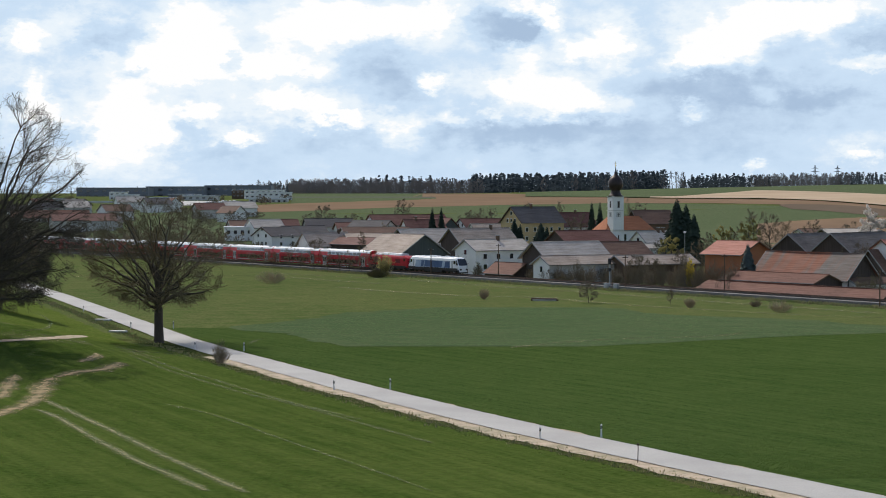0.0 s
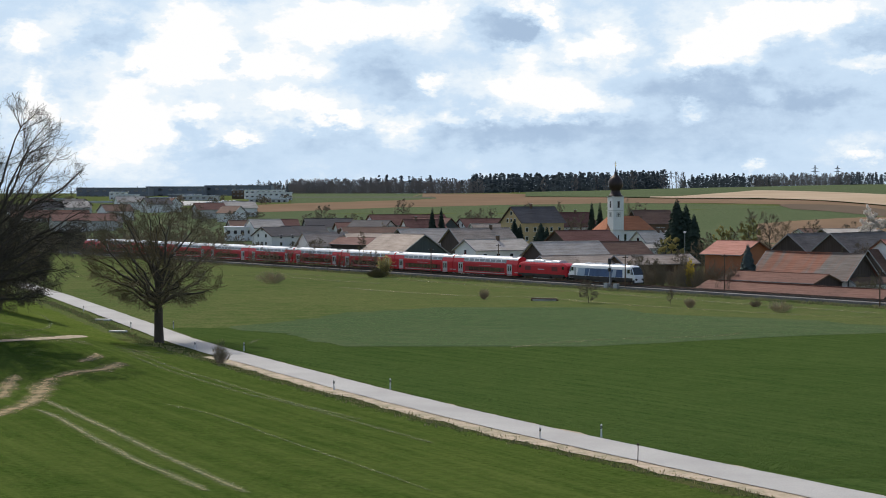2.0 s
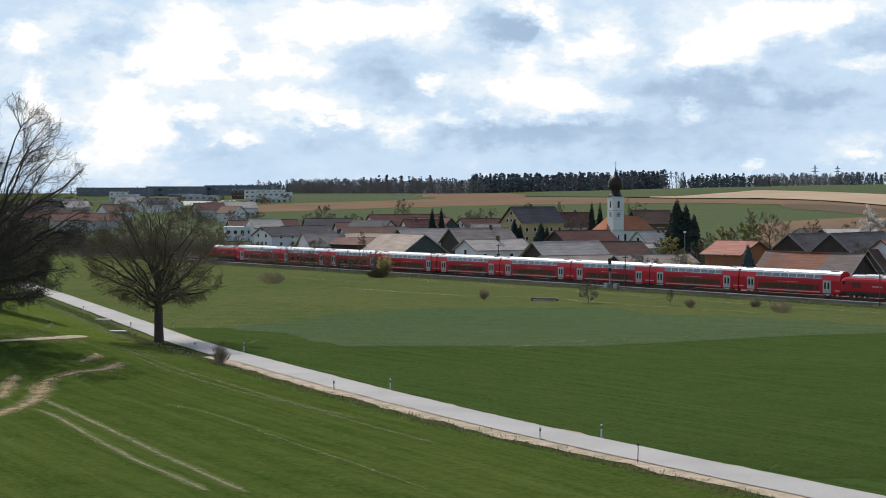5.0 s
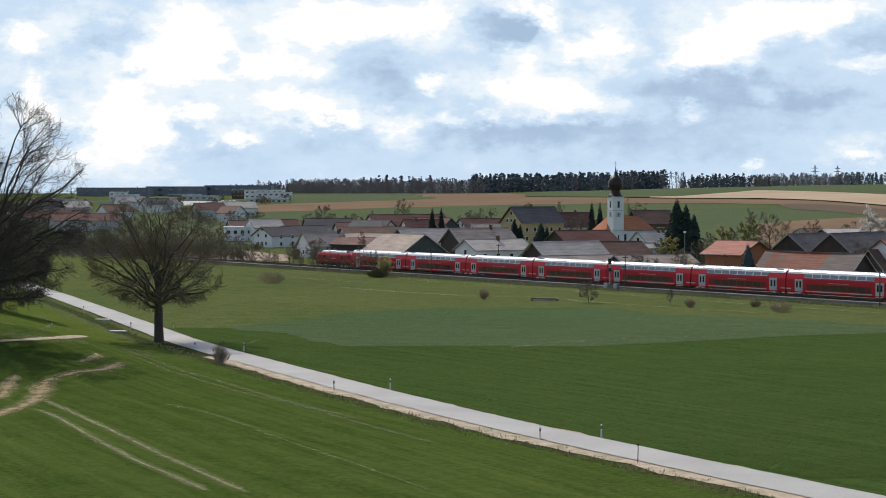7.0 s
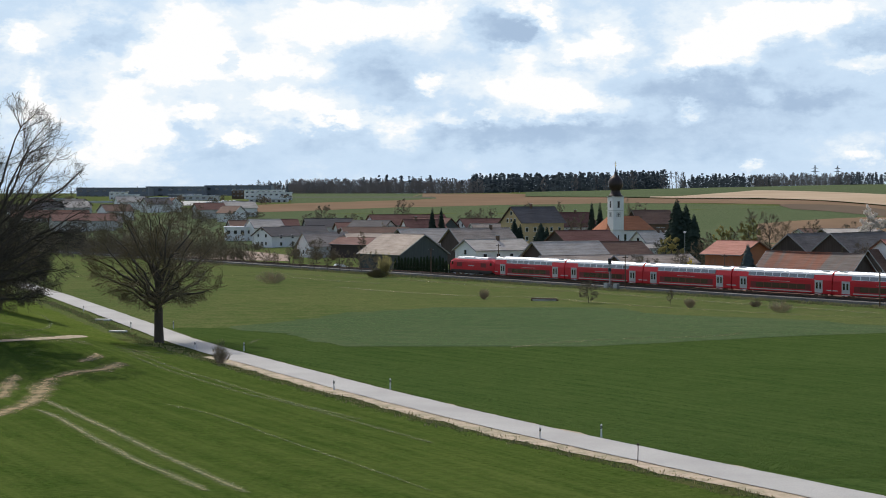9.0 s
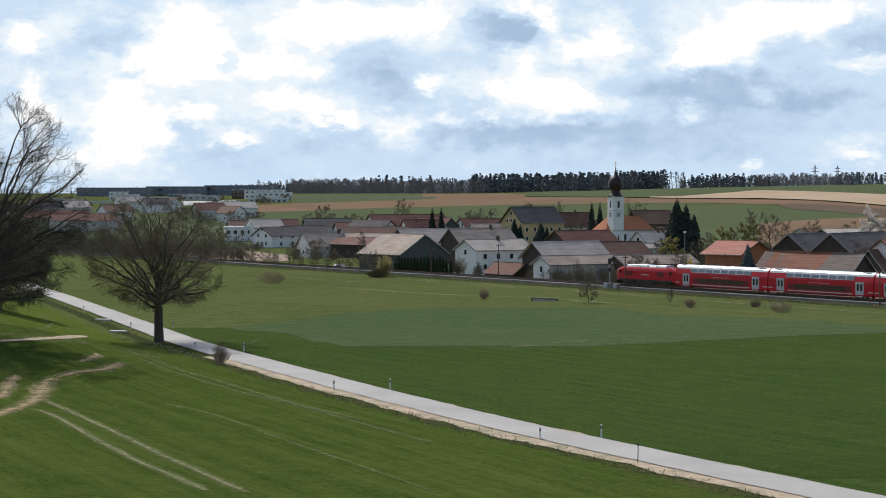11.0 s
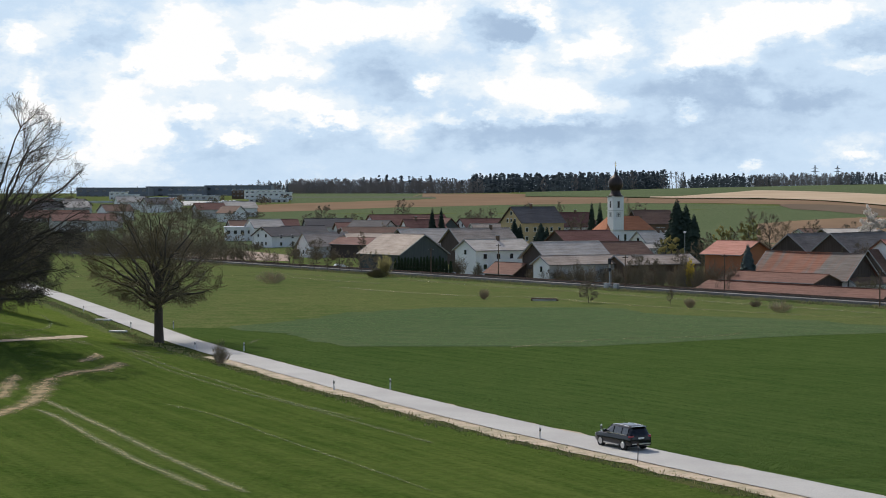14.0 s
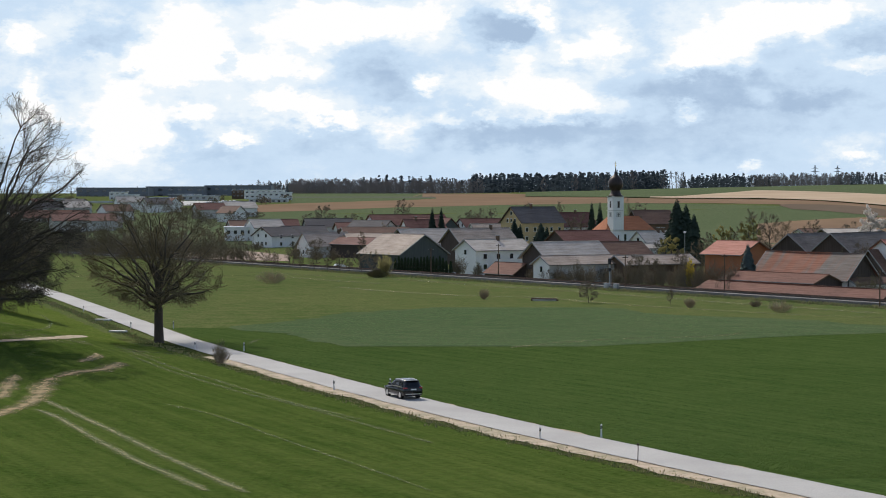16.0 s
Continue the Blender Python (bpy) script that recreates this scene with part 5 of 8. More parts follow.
def sprout(segs, pts, reach, r, level, counts, env, rnd, thin):
    """Side branches along pts, turned outwards and kept inside the crown's outline."""
    if level - 2 >= len(counts):
        return
    centre = Vector((0, 0, env[0]))
    along = (pts[-1] - pts[0]).normalized()
    for _ in range(counts[level - 2]):
        t = rnd.uniform(0.22, 1.0) * (len(pts) - 1)
        i = min(int(t), len(pts) - 2)
        p = pts[i].lerp(pts[i + 1], t - i)
        out = (p - centre)
        out = Vector((out.x / env[1], out.y / env[1], out.z / env[2]))
        d = along * 0.7 + out * 0.5 + Vector((rnd.uniform(-1, 1), rnd.uniform(-1, 1), rnd.uniform(-0.75, 0.95))) * 0.95
        q = p + d.normalized() * reach * rnd.uniform(0.5, 1.15)
        e = Vector((q.x / env[1], q.y / env[1], (q.z - env[0]) / env[2])).length
        lim = rnd.uniform(0.9, 1.08)
        if e > lim:
            q = centre + (q - centre) * (lim / e)
        rr = max(r * rnd.uniform(0.28, 0.46), thin)
        sub = bough(segs, p, q, rr, max(rr * 0.5, thin * 0.8), level, 3 if level < 4 else (2 if level < 6 else 1), rnd, 0.12)
        sprout(segs, sub, reach * 0.5, rr, level + 1, counts, env, rnd, thin)


def tree_mesh(segs, split, thin, buds=0, bud=0.1, rnd=None):
    a, b, c = Geo(), Geo(), Geo()
    for p, q, r0, r1, lv in segs:
        g, n = (a, 8 if lv == 0 else 6) if lv < split else (b, 3)
        g.tube(p, q, max(r0, thin), max(r1, thin), n)
        if buds and lv >= split + 2:
            for _ in range(buds):
                m = p.lerp(q, rnd.random()) + Vector((rnd.uniform(-1, 1), rnd.uniform(-1, 1), rnd.uniform(-1, 1))) * bud * 1.5
                u = Vector((rnd.uniform(-1, 1), rnd.uniform(-1, 1), rnd.uniform(-1, 1))).normalized() * bud
                w = u.orthogonal() * rnd.uniform(0.4, 0.9)
                c.face([m - u, m + w, m + u, m - w])
    return a, b, c


def bare_tree(name, label, x, y, height, env, seed, trunk_r, counts=(6, 6, 4), boughs=18, thin=0.016, twig=None, budmat=None, buds=0, bud=0.1, fork=0.2, leader=0.7, gather=1.0, base=None, category="tree"):
    """A leafless tree: a leader, boughs curving out to a rounded crown env=(middle height, half width, half height), and finer twigs."""
    rnd = random.Random(seed)
    t = thing(name, pose(x, y, gz(x, y) if base is None else base, 0, 0, rnd.uniform(0, 360)), label, category)
    segs = []
    low = [Vector((0, 0, -0.3)), Vector((0, 0, 0.25)), Vector((0.02, 0.03, height * fork * 0.5)), Vector((rnd.uniform(-0.1, 0.1), rnd.uniform(-0.1, 0.1), height * fork))]
    for i, (ra, rb) in enumerate(((1.5, 1.12), (1.12, 1.0), (1.0, 0.92))):
        segs.append((low[i], low[i + 1], trunk_r * ra, trunk_r * rb, 0))
    up = bough(segs, low[-1], Vector((rnd.uniform(-0.5, 0.5), rnd.uniform(-0.5, 0.5), height * leader)), trunk_r * 0.85, trunk_r * 0.22, 1, 6, rnd, 0.05)
    for i in range(boughs):
        a = 2.4 * i + rnd.uniform(-0.4, 0.4)
        v = 1 - 2 * (i + 0.5) / boughs
        v = 0.92 * v + 0.06
        ring = math.sqrt(max(0.0, 1 - v * v))
        reach = rnd.uniform(0.72, 0.98)
        q = Vector((math.cos(a) * ring * env[1] * reach, math.sin(a) * ring * env[1] * reach, env[0] + v * env[2] * reach))
        f = max(0.0, min(0.9, 0.42 * (v + 1) + rnd.uniform(-0.12, 0.05)))
        f *= gather
        k = f * 6
        j = min(int(k), 5)
        p = up[j].lerp(up[j + 1], k - j) if f > 0.04 else low[2].lerp(low[3], rnd.uniform(0.5, 1.0))
        r = trunk_r * rnd.uniform(0.26, 0.42) * (1.1 - 0.5 * f)
        pts = bough(segs, p, q, r, max(r * 0.22, thin), 2, 6, rnd, 0.16)
        sprout(segs, pts, env[1] * 0.42, r * 0.7, 3, (0,) + tuple(counts), env, rnd, thin)
    sprout(segs, up[2:], env[1] * 0.4, trunk_r * 0.3, 3, (0,) + tuple(counts), env, rnd, thin)
    a, b, c = tree_mesh(segs, 3, thin, buds, bud, rnd)
    part("trunk", a, M_bark, t, smooth=True)
    tagged(part("crown", b, twig or M_twig, t), kind="stuff")
    if c.f:
        tagged(part("foliage", c, budmat or M_bud, t), kind="stuff")
    return t


def shrub(name, label, x, y, height, width, seed, mat, n=60, leaf=None, leaves=0, base=None, size=0.12, thick=0.02):
    """Stems fanning from the ground with side twigs."""
    rnd = random.Random(seed)
    t = thing(name, pose(x, y, gz(x, y) if base is None else base, 0, 0, rnd.uniform(0, 360)), label, "shrub")
    g, c = Geo(), Geo()
    for _ in range(n):
        a, s = rnd.uniform(0, 6.283), math.sqrt(rnd.random())
        p = Vector((math.cos(a) * s * width * 0.16, math.sin(a) * s * width * 0.16, -0.1))
        tip = Vector((math.cos(a) * s * width * 0.5, math.sin(a) * s * width * 0.5, height * rnd.uniform(0.45, 0.95) * (1 - 0.45 * s * s)))
        mid = p.lerp(tip, 0.5) + Vector((rnd.uniform(-1, 1), rnd.uniform(-1, 1), rnd.uniform(0, 1))) * height * 0.07
        g.tube(p, mid, thick * 1.5, thick * 1.0, 3).tube(mid, tip, thick * 1.0, thick * 0.5, 3)
        for _ in range(20):
            f = rnd.uniform(0.25, 1)
            s0 = p.lerp(mid, f * 2) if f < 0.5 else mid.lerp(tip, f * 2 - 1)
            d = (tip - p).normalized() + Vector((rnd.uniform(-1, 1), rnd.uniform(-1, 1), rnd.uniform(-0.3, 0.8)))
            e = s0 + d.normalized() * (height + width) * rnd.uniform(0.04, 0.13)
            g.tube(s0, e, thick * 0.6, thick * 0.35, 3)
            for _ in range(leaves):
                m = s0.lerp(e, rnd.random()) + Vector((rnd.uniform(-1, 1), rnd.uniform(-1, 1), rnd.uniform(-1, 1))) * size
                u = Vector((rnd.uniform(-1, 1), rnd.uniform(-1, 1), rnd.uniform(-1, 1))).normalized() * size
                w = u.orthogonal() * rnd.uniform(0.4, 0.9)
                c.face([m - u, m + w, m + u, m - w])
    tagged(part("twig_mass", g, mat, t), kind="stuff")
    if c.f:
        tagged(part("foliage", c, leaf or mat, t), kind="stuff")
    return t


def spruce(name, label, x, y, height, radius, seed, mat, base=None):
    rnd = random.Random(seed)
    t = thing(name, pose(x, y, gz(x, y) if base is None else base), label, "tree")
    part("trunk", Geo().tube((0, 0, -0.2), (0, 0, height * 0.97), 0.22, 0.02, 7), M_bark, t)
    g = Geo()
    z = height * 0.07
    while z < height * 0.99:
        f = 1 - z / height
        R = radius * 1.45 * (f ** 0.8) + 0.15
        for i in range(int(16 + 18 * f)):
            a = rnd.uniform(0, 6.283)
            rr = R * rnd.uniform(0.7, 1.25)
            tip = Vector((math.cos(a) * rr, math.sin(a) * rr, z - rr * rnd.uniform(0.2, 0.75)))
            side = Vector((-math.sin(a), math.cos(a), 0)) * rr * rnd.uniform(0.28, 0.46)
            root = Vector((0, 0, z + rr * 0.12))
            mid = root.lerp(tip, 0.55)
            g.face([root, mid + side, tip, mid - side])
            g.face([root, mid + Vector((0, 0, rr * 0.10)), tip, mid - Vector((0, 0, rr * 0.25))])
        z += height * 0.02 + 0.04
    part("crown", g, mat, t)
    return t


bare_tree("oak_tree", "bare spreading oak with a dark trunk beside the lane", -36.6, 232.6, 18.6, (11.6, 9.6, 7.4), 11, 0.60, (8, 6, 4, 2), 28, 0.011, twig=M_oaktwig, fork=0.24, leader=0.66, gather=0.42, base=-1.0)
bare_tree("oak_tree", "tall bare tree leaning over the grassy bank", -51.4, 205, 28, (14.8, 11.4, 13.2), 5, 0.7, (8, 6, 5, 2), 42, 0.010, twig=M_darktwig, fork=0.16, leader=0.75, gather=0.55)
bare_tree("oak_tree", "dense dark thicket tree behind the bank", -64.5, 262, 15.0, (6.6, 7.4, 7.4), 8, 0.4, (9, 7, 5, 2), 26, 0.018, buds=1, bud=0.06, fork=0.1)


def hedge_column(x, y, h, seed):
    """One clipped-looking thuja of the hedge: dense upright sprays round a stem."""
    rnd = random.Random(seed + 700)
    t = thing("thuja_tree", pose(x, y, gz(x, y)), "dark green thuja in a tall hedge", "hedge tree", "thuja hedge beside the line")
    part("trunk", Geo().tube((0, 0, -0.1), (0, 0, h * 0.9), 0.09, 0.02, 5), M_bark, t)
    g = Geo()
    for _ in range(260):
        f = rnd.random()
        r = 0.62 * (1 - 0.75 * f ** 2.2) * rnd.uniform(0.5, 1.08)
        a = rnd.uniform(0, 6.283)
        q = Vector((math.cos(a) * r, math.sin(a) * r, h * f * 0.95))
        u = Vector((math.cos(a) * 0.08, math.sin(a) * 0.08, 0.32))
        w = Vector((-math.sin(a), math.cos(a), 0)) * 0.16
        g.face([q - u * 0.4, q + w, q + u, q - w])
    part("crown", g, M_hedge_thuja, t)


spruce("spruce_tree", "dark green spruce among the houses", -3.8, 640, 16.5, 1.8, 101, M_spruce)
spruce("spruce_tree", "dark green spruce among the houses", -0.6, 640, 16.5, 1.6, 102, M_spruce)
spruce("spruce_tree", "dark green spruce among the houses", 67.3, 520, 19.5, 4.0, 103, M_spruce)
spruce("spruce_tree", "dark green spruce among the houses", 70.5, 525, 17.8, 3.4, 104, M_spruce)
spruce("spruce_tree", "dark green spruce among the houses", 71.5, 515, 15.1, 2.8, 105, M_spruce)
spruce("spruce_tree", "dark green spruce among the houses", 22.1, 560, 13.1, 3.0, 106, M_spruce)
spruce("spruce_tree", "dark green spruce among the houses", 24.2, 565, 11.7, 1.6, 107, M_spruce)
spruce("spruce_tree", "dark green spruce among the houses", 30.0, 555, 12.2, 3.0, 108, M_spruce)
spruce("spruce_tree", "dark green spruce among the houses", 32.2, 560, 11.0, 1.6, 109, M_spruce)
spruce("spruce_tree", "dark green spruce among the houses", 54.7, 665, 18.0, 1.7, 110, M_spruce)
spruce("spruce_tree", "dark green spruce among the houses", 58.0, 668, 17.7, 1.7, 111, M_spruce)
spruce("spruce_tree", "blue-grey spruce beside the terracotta house", 62.6, 371, 10.4, 2.0, 112, M_bluespruce)
bare_tree("bare_tree", "bare brown tree among the houses", -55.5, 850, 10.7, (6.0, 5.8, 4.8), 113, 0.17, (7, 5, 5), 12, 0.024, twig=M_twig)
bare_tree("bare_tree", "bare brown tree among the houses", -17.7, 820, 14.7, (8.2, 5.9, 6.6), 114, 0.24, (7, 5, 5), 12, 0.023, twig=M_twig)
bare_tree("bare_tree", "bare brown tree among the houses", -30.6, 760, 11.9, (6.7, 2.4, 5.3), 115, 0.19, (7, 5, 5), 12, 0.022, twig=M_twig)
bare_tree("bare_tree", "bare brown tree among the houses", -39.0, 780, 9.6, (5.4, 5.1, 4.3), 116, 0.15, (7, 5, 5), 12, 0.022, twig=M_twig)
bare_tree("bare_tree", "bare brown tree among the houses", -58.5, 800, 8.7, (4.9, 5.2, 3.9), 117, 0.14, (7, 5, 5), 12, 0.022, twig=M_twig)
bare_tree("bare_tree", "bare brown tree among the houses", 36.0, 790, 14.4, (8.1, 4.9, 6.5), 118, 0.23, (7, 5, 5), 12, 0.022, twig=M_twig)
bare_tree("bare_tree", "bare brown tree among the houses", 53.4, 830, 13.7, (7.7, 2.9, 6.2), 119, 0.22, (7, 5, 5), 12, 0.024, twig=M_twig)
bare_tree("bare_tree", "bare brown tree among the houses", 75.1, 720, 18.3, (10.3, 4.7, 8.2), 120, 0.29, (7, 5, 5), 12, 0.021, twig=M_twig)
bare_tree("bare_tree", "bare brown tree among the houses", 81.8, 735, 16.6, (9.3, 3.4, 7.4), 121, 0.26, (7, 5, 5), 12, 0.021, twig=M_twig)
bare_tree("bare_tree", "bare brown tree among the houses", 96.4, 560, 16.6, (9.3, 4.7, 7.5), 122, 0.27, (8, 6, 4), 14, 0.016, twig=M_twig)
bare_tree("bare_tree", "bare brown tree among the houses", 94.4, 520, 16.1, (9.0, 4.1, 7.2), 123, 0.26, (8, 6, 4), 14, 0.016, twig=M_twig)
bare_tree("bare_tree", "bare brown tree among the houses", 131.2, 640, 12.4, (6.9, 4.2, 5.6), 124, 0.20, (7, 5, 5), 12, 0.018, twig=M_twig)
bare_tree("bare_tree", "bare brown tree among the houses", 146.5, 650, 11.3, (6.3, 4.3, 5.1), 125, 0.18, (7, 5, 5), 12, 0.018, twig=M_twig)
bare_tree("bare_tree", "bare brown tree among the houses", 21.0, 780, 12.9, (7.2, 3.7, 5.8), 126, 0.21, (7, 5, 5), 12, 0.022, twig=M_twig)
bare_tree("bare_tree", "bare brown tree among the houses", 14.7, 770, 12.4, (6.9, 5.1, 5.6), 127, 0.20, (7, 5, 5), 12, 0.022, twig=M_twig)
bare_tree("bare_tree", "bare brown tree among the houses", -100.5, 860, 7.6, (4.3, 4.0, 3.4), 128, 0.12, (7, 5, 5), 12, 0.024, twig=M_twig)
bare_tree("bare_tree", "bare brown tree among the houses", -91.4, 850, 7.0, (3.9, 6.1, 3.1), 129, 0.11, (7, 5, 5), 12, 0.024, twig=M_twig)
bare_tree("bare_tree", "bare brown tree among the houses", -127.7, 900, 7.0, (3.9, 8.4, 3.2), 130, 0.11, (7, 5, 5), 12, 0.026, twig=M_twig)
bare_tree("bare_tree", "bare brown tree among the houses", -160.6, 880, 5.8, (3.2, 6.9, 2.6), 131, 0.09, (7, 5, 5), 12, 0.025, twig=M_twig)
bare_tree("bare_tree", "bare brown tree among the houses", -181.1, 860, 5.5, (3.1, 8.1, 2.5), 132, 0.09, (7, 5, 5), 12, 0.024, twig=M_twig)
bare_tree("bare_tree", "bare brown tree among the houses", -47.9, 790, 8.1, (4.6, 2.5, 3.7), 133, 0.13, (7, 5, 5), 12, 0.022, twig=M_twig)
bare_tree("bare_tree", "tree in pale blossom behind the barns", 118.9, 500, 17.1, (9.6, 4.4, 7.7), 134, 0.27, (6, 5, 4), 13, 0.023, twig=M_twig, budmat=M_blossom, buds=5, bud=0.13)
bare_tree("bare_tree", "willow with yellow-green young leaves", 60.7, 482, 9.8, (5.5, 3.5, 4.4), 135, 0.16, (6, 5, 4), 13, 0.023, twig=M_shrub, budmat=M_willow, buds=16, bud=0.06)
bare_tree("bare_tree", "willow with yellow-green young leaves", 84.0, 540, 11.3, (6.3, 3.5, 5.1), 136, 0.18, (6, 5, 4), 13, 0.025, twig=M_shrub, budmat=M_willow, buds=16, bud=0.06)
bare_tree("bare_tree", "willow with yellow-green young leaves", 92.3, 545, 13.3, (7.4, 3.9, 6.0), 137, 0.21, (6, 5, 4), 13, 0.026, twig=M_shrub, budmat=M_willow, buds=16, bud=0.06)
bare_tree("bare_tree", "small bare tree standing in the meadow", 26.1, 323.3, 4.2, (2.3, 2.2, 1.9), 138, 0.07, (6, 5, 4), 13, 0.015, twig=M_twig)
bare_tree("bare_tree", "thin bare sapling in the meadow", 40.0, 318, 3.2, (1.8, 0.7, 1.4), 139, 0.05, (6, 5, 4), 13, 0.015, twig=M_twig)
bare_tree("bare_tree", "slim leafless sapling beside the line", -53.8, 511, 4.2, (2.5, 1.6, 1.7), 140, 0.07, (6, 5, 3), 13, 0.015, twig=M_shrub, fork=0.08, gather=0.5)
bare_tree("bare_tree", "slim leafless sapling beside the line", -49.6, 505, 5.6, (3.4, 2.6, 2.2), 141, 0.07, (6, 5, 3), 13, 0.015, twig=M_shrub, fork=0.08, gather=0.5)
bare_tree("bare_tree", "slim leafless sapling beside the line", -46.4, 500, 5.2, (3.1, 1.8, 2.1), 142, 0.07, (6, 5, 3), 13, 0.015, twig=M_shrub, fork=0.08, gather=0.5)
bare_tree("bare_tree", "slim leafless sapling beside the line", -41.7, 492, 6.7, (4.0, 1.9, 2.7), 143, 0.07, (6, 5, 3), 13, 0.015, twig=M_shrub, fork=0.08, gather=0.5)
bare_tree("bare_tree", "slim leafless sapling beside the line", -38.4, 487, 5.6, (3.4, 1.5, 2.2), 144, 0.07, (6, 5, 3), 13, 0.015, twig=M_shrub, fork=0.08, gather=0.5)
bare_tree("bare_tree", "slim leafless sapling beside the line", -34.3, 481, 6.3, (3.8, 2.6, 2.5), 145, 0.07, (6, 5, 3), 13, 0.015, twig=M_shrub, fork=0.08, gather=0.5)
bare_tree("bare_tree", "slim leafless sapling beside the line", -30.3, 475, 5.7, (3.4, 1.5, 2.3), 146, 0.07, (6, 5, 3), 13, 0.015, twig=M_shrub, fork=0.08, gather=0.5)
bare_tree("bare_tree", "slim leafless sapling beside the line", -27.0, 470, 5.3, (3.2, 1.4, 2.1), 147, 0.07, (6, 5, 3), 13, 0.015, twig=M_shrub, fork=0.08, gather=0.5)
bare_tree("bare_tree", "slim leafless sapling beside the line", -24.1, 465, 5.7, (3.4, 1.7, 2.3), 148, 0.07, (6, 5, 3), 13, 0.015, twig=M_shrub, fork=0.08, gather=0.5)
bare_tree("bare_tree", "slim leafless sapling beside the line", -20.7, 460, 7.1, (4.3, 2.2, 2.9), 149, 0.07, (6, 5, 3), 13, 0.015, twig=M_shrub, fork=0.08, gather=0.5)
bare_tree("bare_tree", "slim leafless sapling beside the line", -17.2, 454, 6.6, (3.9, 2.6, 2.6), 150, 0.07, (6, 5, 3), 13, 0.015, twig=M_shrub, fork=0.08, gather=0.5)
shrub("shrub", "dry pale shrub in the meadow", -38.2, 402, 3.0, 6.5, 151, M_paleshrub, 80, thick=0.014)
shrub("shrub", "dry pale shrub in the meadow", 7.7, 337, 2.4, 2.1, 152, M_paleshrub, 80, thick=0.012)
shrub("shrub", "dry pale shrub in the meadow", 42.4, 310, 2.0, 2.1, 153, M_paleshrub, 80, thick=0.011)
shrub("shrub", "dry pale shrub in the meadow", 55.5, 297, 2.1, 4.3, 154, M_paleshrub, 80, thick=0.011)
shrub("shrub", "olive budding shrub beside the line", -14.1, 438, 6.2, 4.1, 155, M_twig, 40, leaf=M_willow, leaves=3, size=0.12, thick=0.023)
shrub("shrub", "low dark bramble beside the line", -15.7, 432, 2.0, 5.4, 156, M_twig, 40, leaf=M_bud, leaves=3, size=0.12, thick=0.023)
shrub("shrub", "low grey bramble beside the line", 54.0, 312, 1.3, 2.4, 157, M_shrub, 60, thick=0.014)
shrub("shrub", "dense bare bush at the lane's edge", -24.9, 201.9, 3.0, 2.1, 158, M_twig, 60, thick=0.012)
shrub("shrub", "tangled leafless shrub behind the line", 23.6, 423, 6.1, 3.2, 159, M_shrub, 46, thick=0.022)
shrub("shrub", "tangled leafless shrub behind the line", 24.8, 418, 4.8, 4.7, 160, M_shrub, 46, thick=0.022)
shrub("shrub", "tangled leafless shrub behind the line", 26.6, 415, 4.9, 3.2, 161, M_shrub, 46, thick=0.022)
shrub("shrub", "tangled leafless shrub behind the line", 27.5, 404, 3.6, 3.9, 162, M_twig, 46, thick=0.021)
shrub("shrub", "tangled leafless shrub behind the line", 30.3, 412, 6.2, 4.0, 163, M_twig, 46, thick=0.022)
shrub("shrub", "tangled leafless shrub behind the line", 32.1, 412, 4.4, 4.4, 164, M_twig, 46, thick=0.022)
shrub("shrub", "tangled leafless shrub behind the line", 32.8, 403, 5.3, 3.6, 165, M_shrub, 46, thick=0.021)
shrub("shrub", "tangled leafless shrub behind the line", 36.7, 426, 4.0, 4.5, 166, M_shrub, 46, thick=0.023)
shrub("shrub", "tangled leafless shrub behind the line", 38.0, 422, 4.8, 4.5, 167, M_twig, 46, thick=0.022)
shrub("shrub", "tangled leafless shrub behind the line", 36.9, 400, 5.8, 3.5, 168, M_shrub, 46, thick=0.021)
shrub("shrub", "tangled leafless shrub behind the line", 37.7, 390, 4.6, 2.8, 169, M_twig, 46, thick=0.021)
shrub("shrub", "tangled leafless shrub behind the line", 41.8, 408, 5.4, 4.1, 170, M_shrub, 46, thick=0.022)
shrub("shrub", "tangled leafless shrub behind the line", 42.4, 398, 6.6, 3.1, 171, M_twig, 46, thick=0.021)
shrub("shrub", "tangled leafless shrub behind the line", 43.4, 397, 6.7, 3.8, 172, M_twig, 46, thick=0.021)
shrub("shrub", "tangled leafless shrub behind the line", 43.6, 384, 4.7, 2.7, 173, M_shrub, 46, thick=0.020)
shrub("shrub", "tangled leafless shrub behind the line", 47.6, 407, 5.3, 3.0, 174, M_shrub, 46, thick=0.022)
shrub("shrub", "tangled leafless shrub behind the line", 47.0, 388, 7.4, 2.8, 175, M_twig, 46, thick=0.021)
shrub("shrub", "tangled leafless shrub behind the line", 47.3, 375, 4.7, 3.1, 176, M_shrub, 46, thick=0.020)
shrub("shrub", "tangled leafless shrub behind the line", 52.7, 404, 5.9, 3.9, 177, M_shrub, 46, thick=0.021)
shrub("shrub", "tangled leafless shrub behind the line", 51.4, 386, 7.0, 2.9, 178, M_twig, 46, thick=0.021)
shrub("shrub", "tangled leafless shrub behind the line", 53.6, 388, 7.1, 3.3, 179, M_twig, 46, thick=0.021)
shrub("shrub", "tangled leafless shrub behind the line", 53.5, 379, 5.7, 3.1, 180, M_shrub, 46, thick=0.020)
shrub("shrub", "tangled leafless shrub behind the line", 57.7, 396, 6.7, 2.9, 181, M_shrub, 46, thick=0.021)
shrub("shrub", "tangled leafless shrub behind the line", 57.5, 386, 7.1, 2.9, 182, M_shrub, 46, thick=0.021)
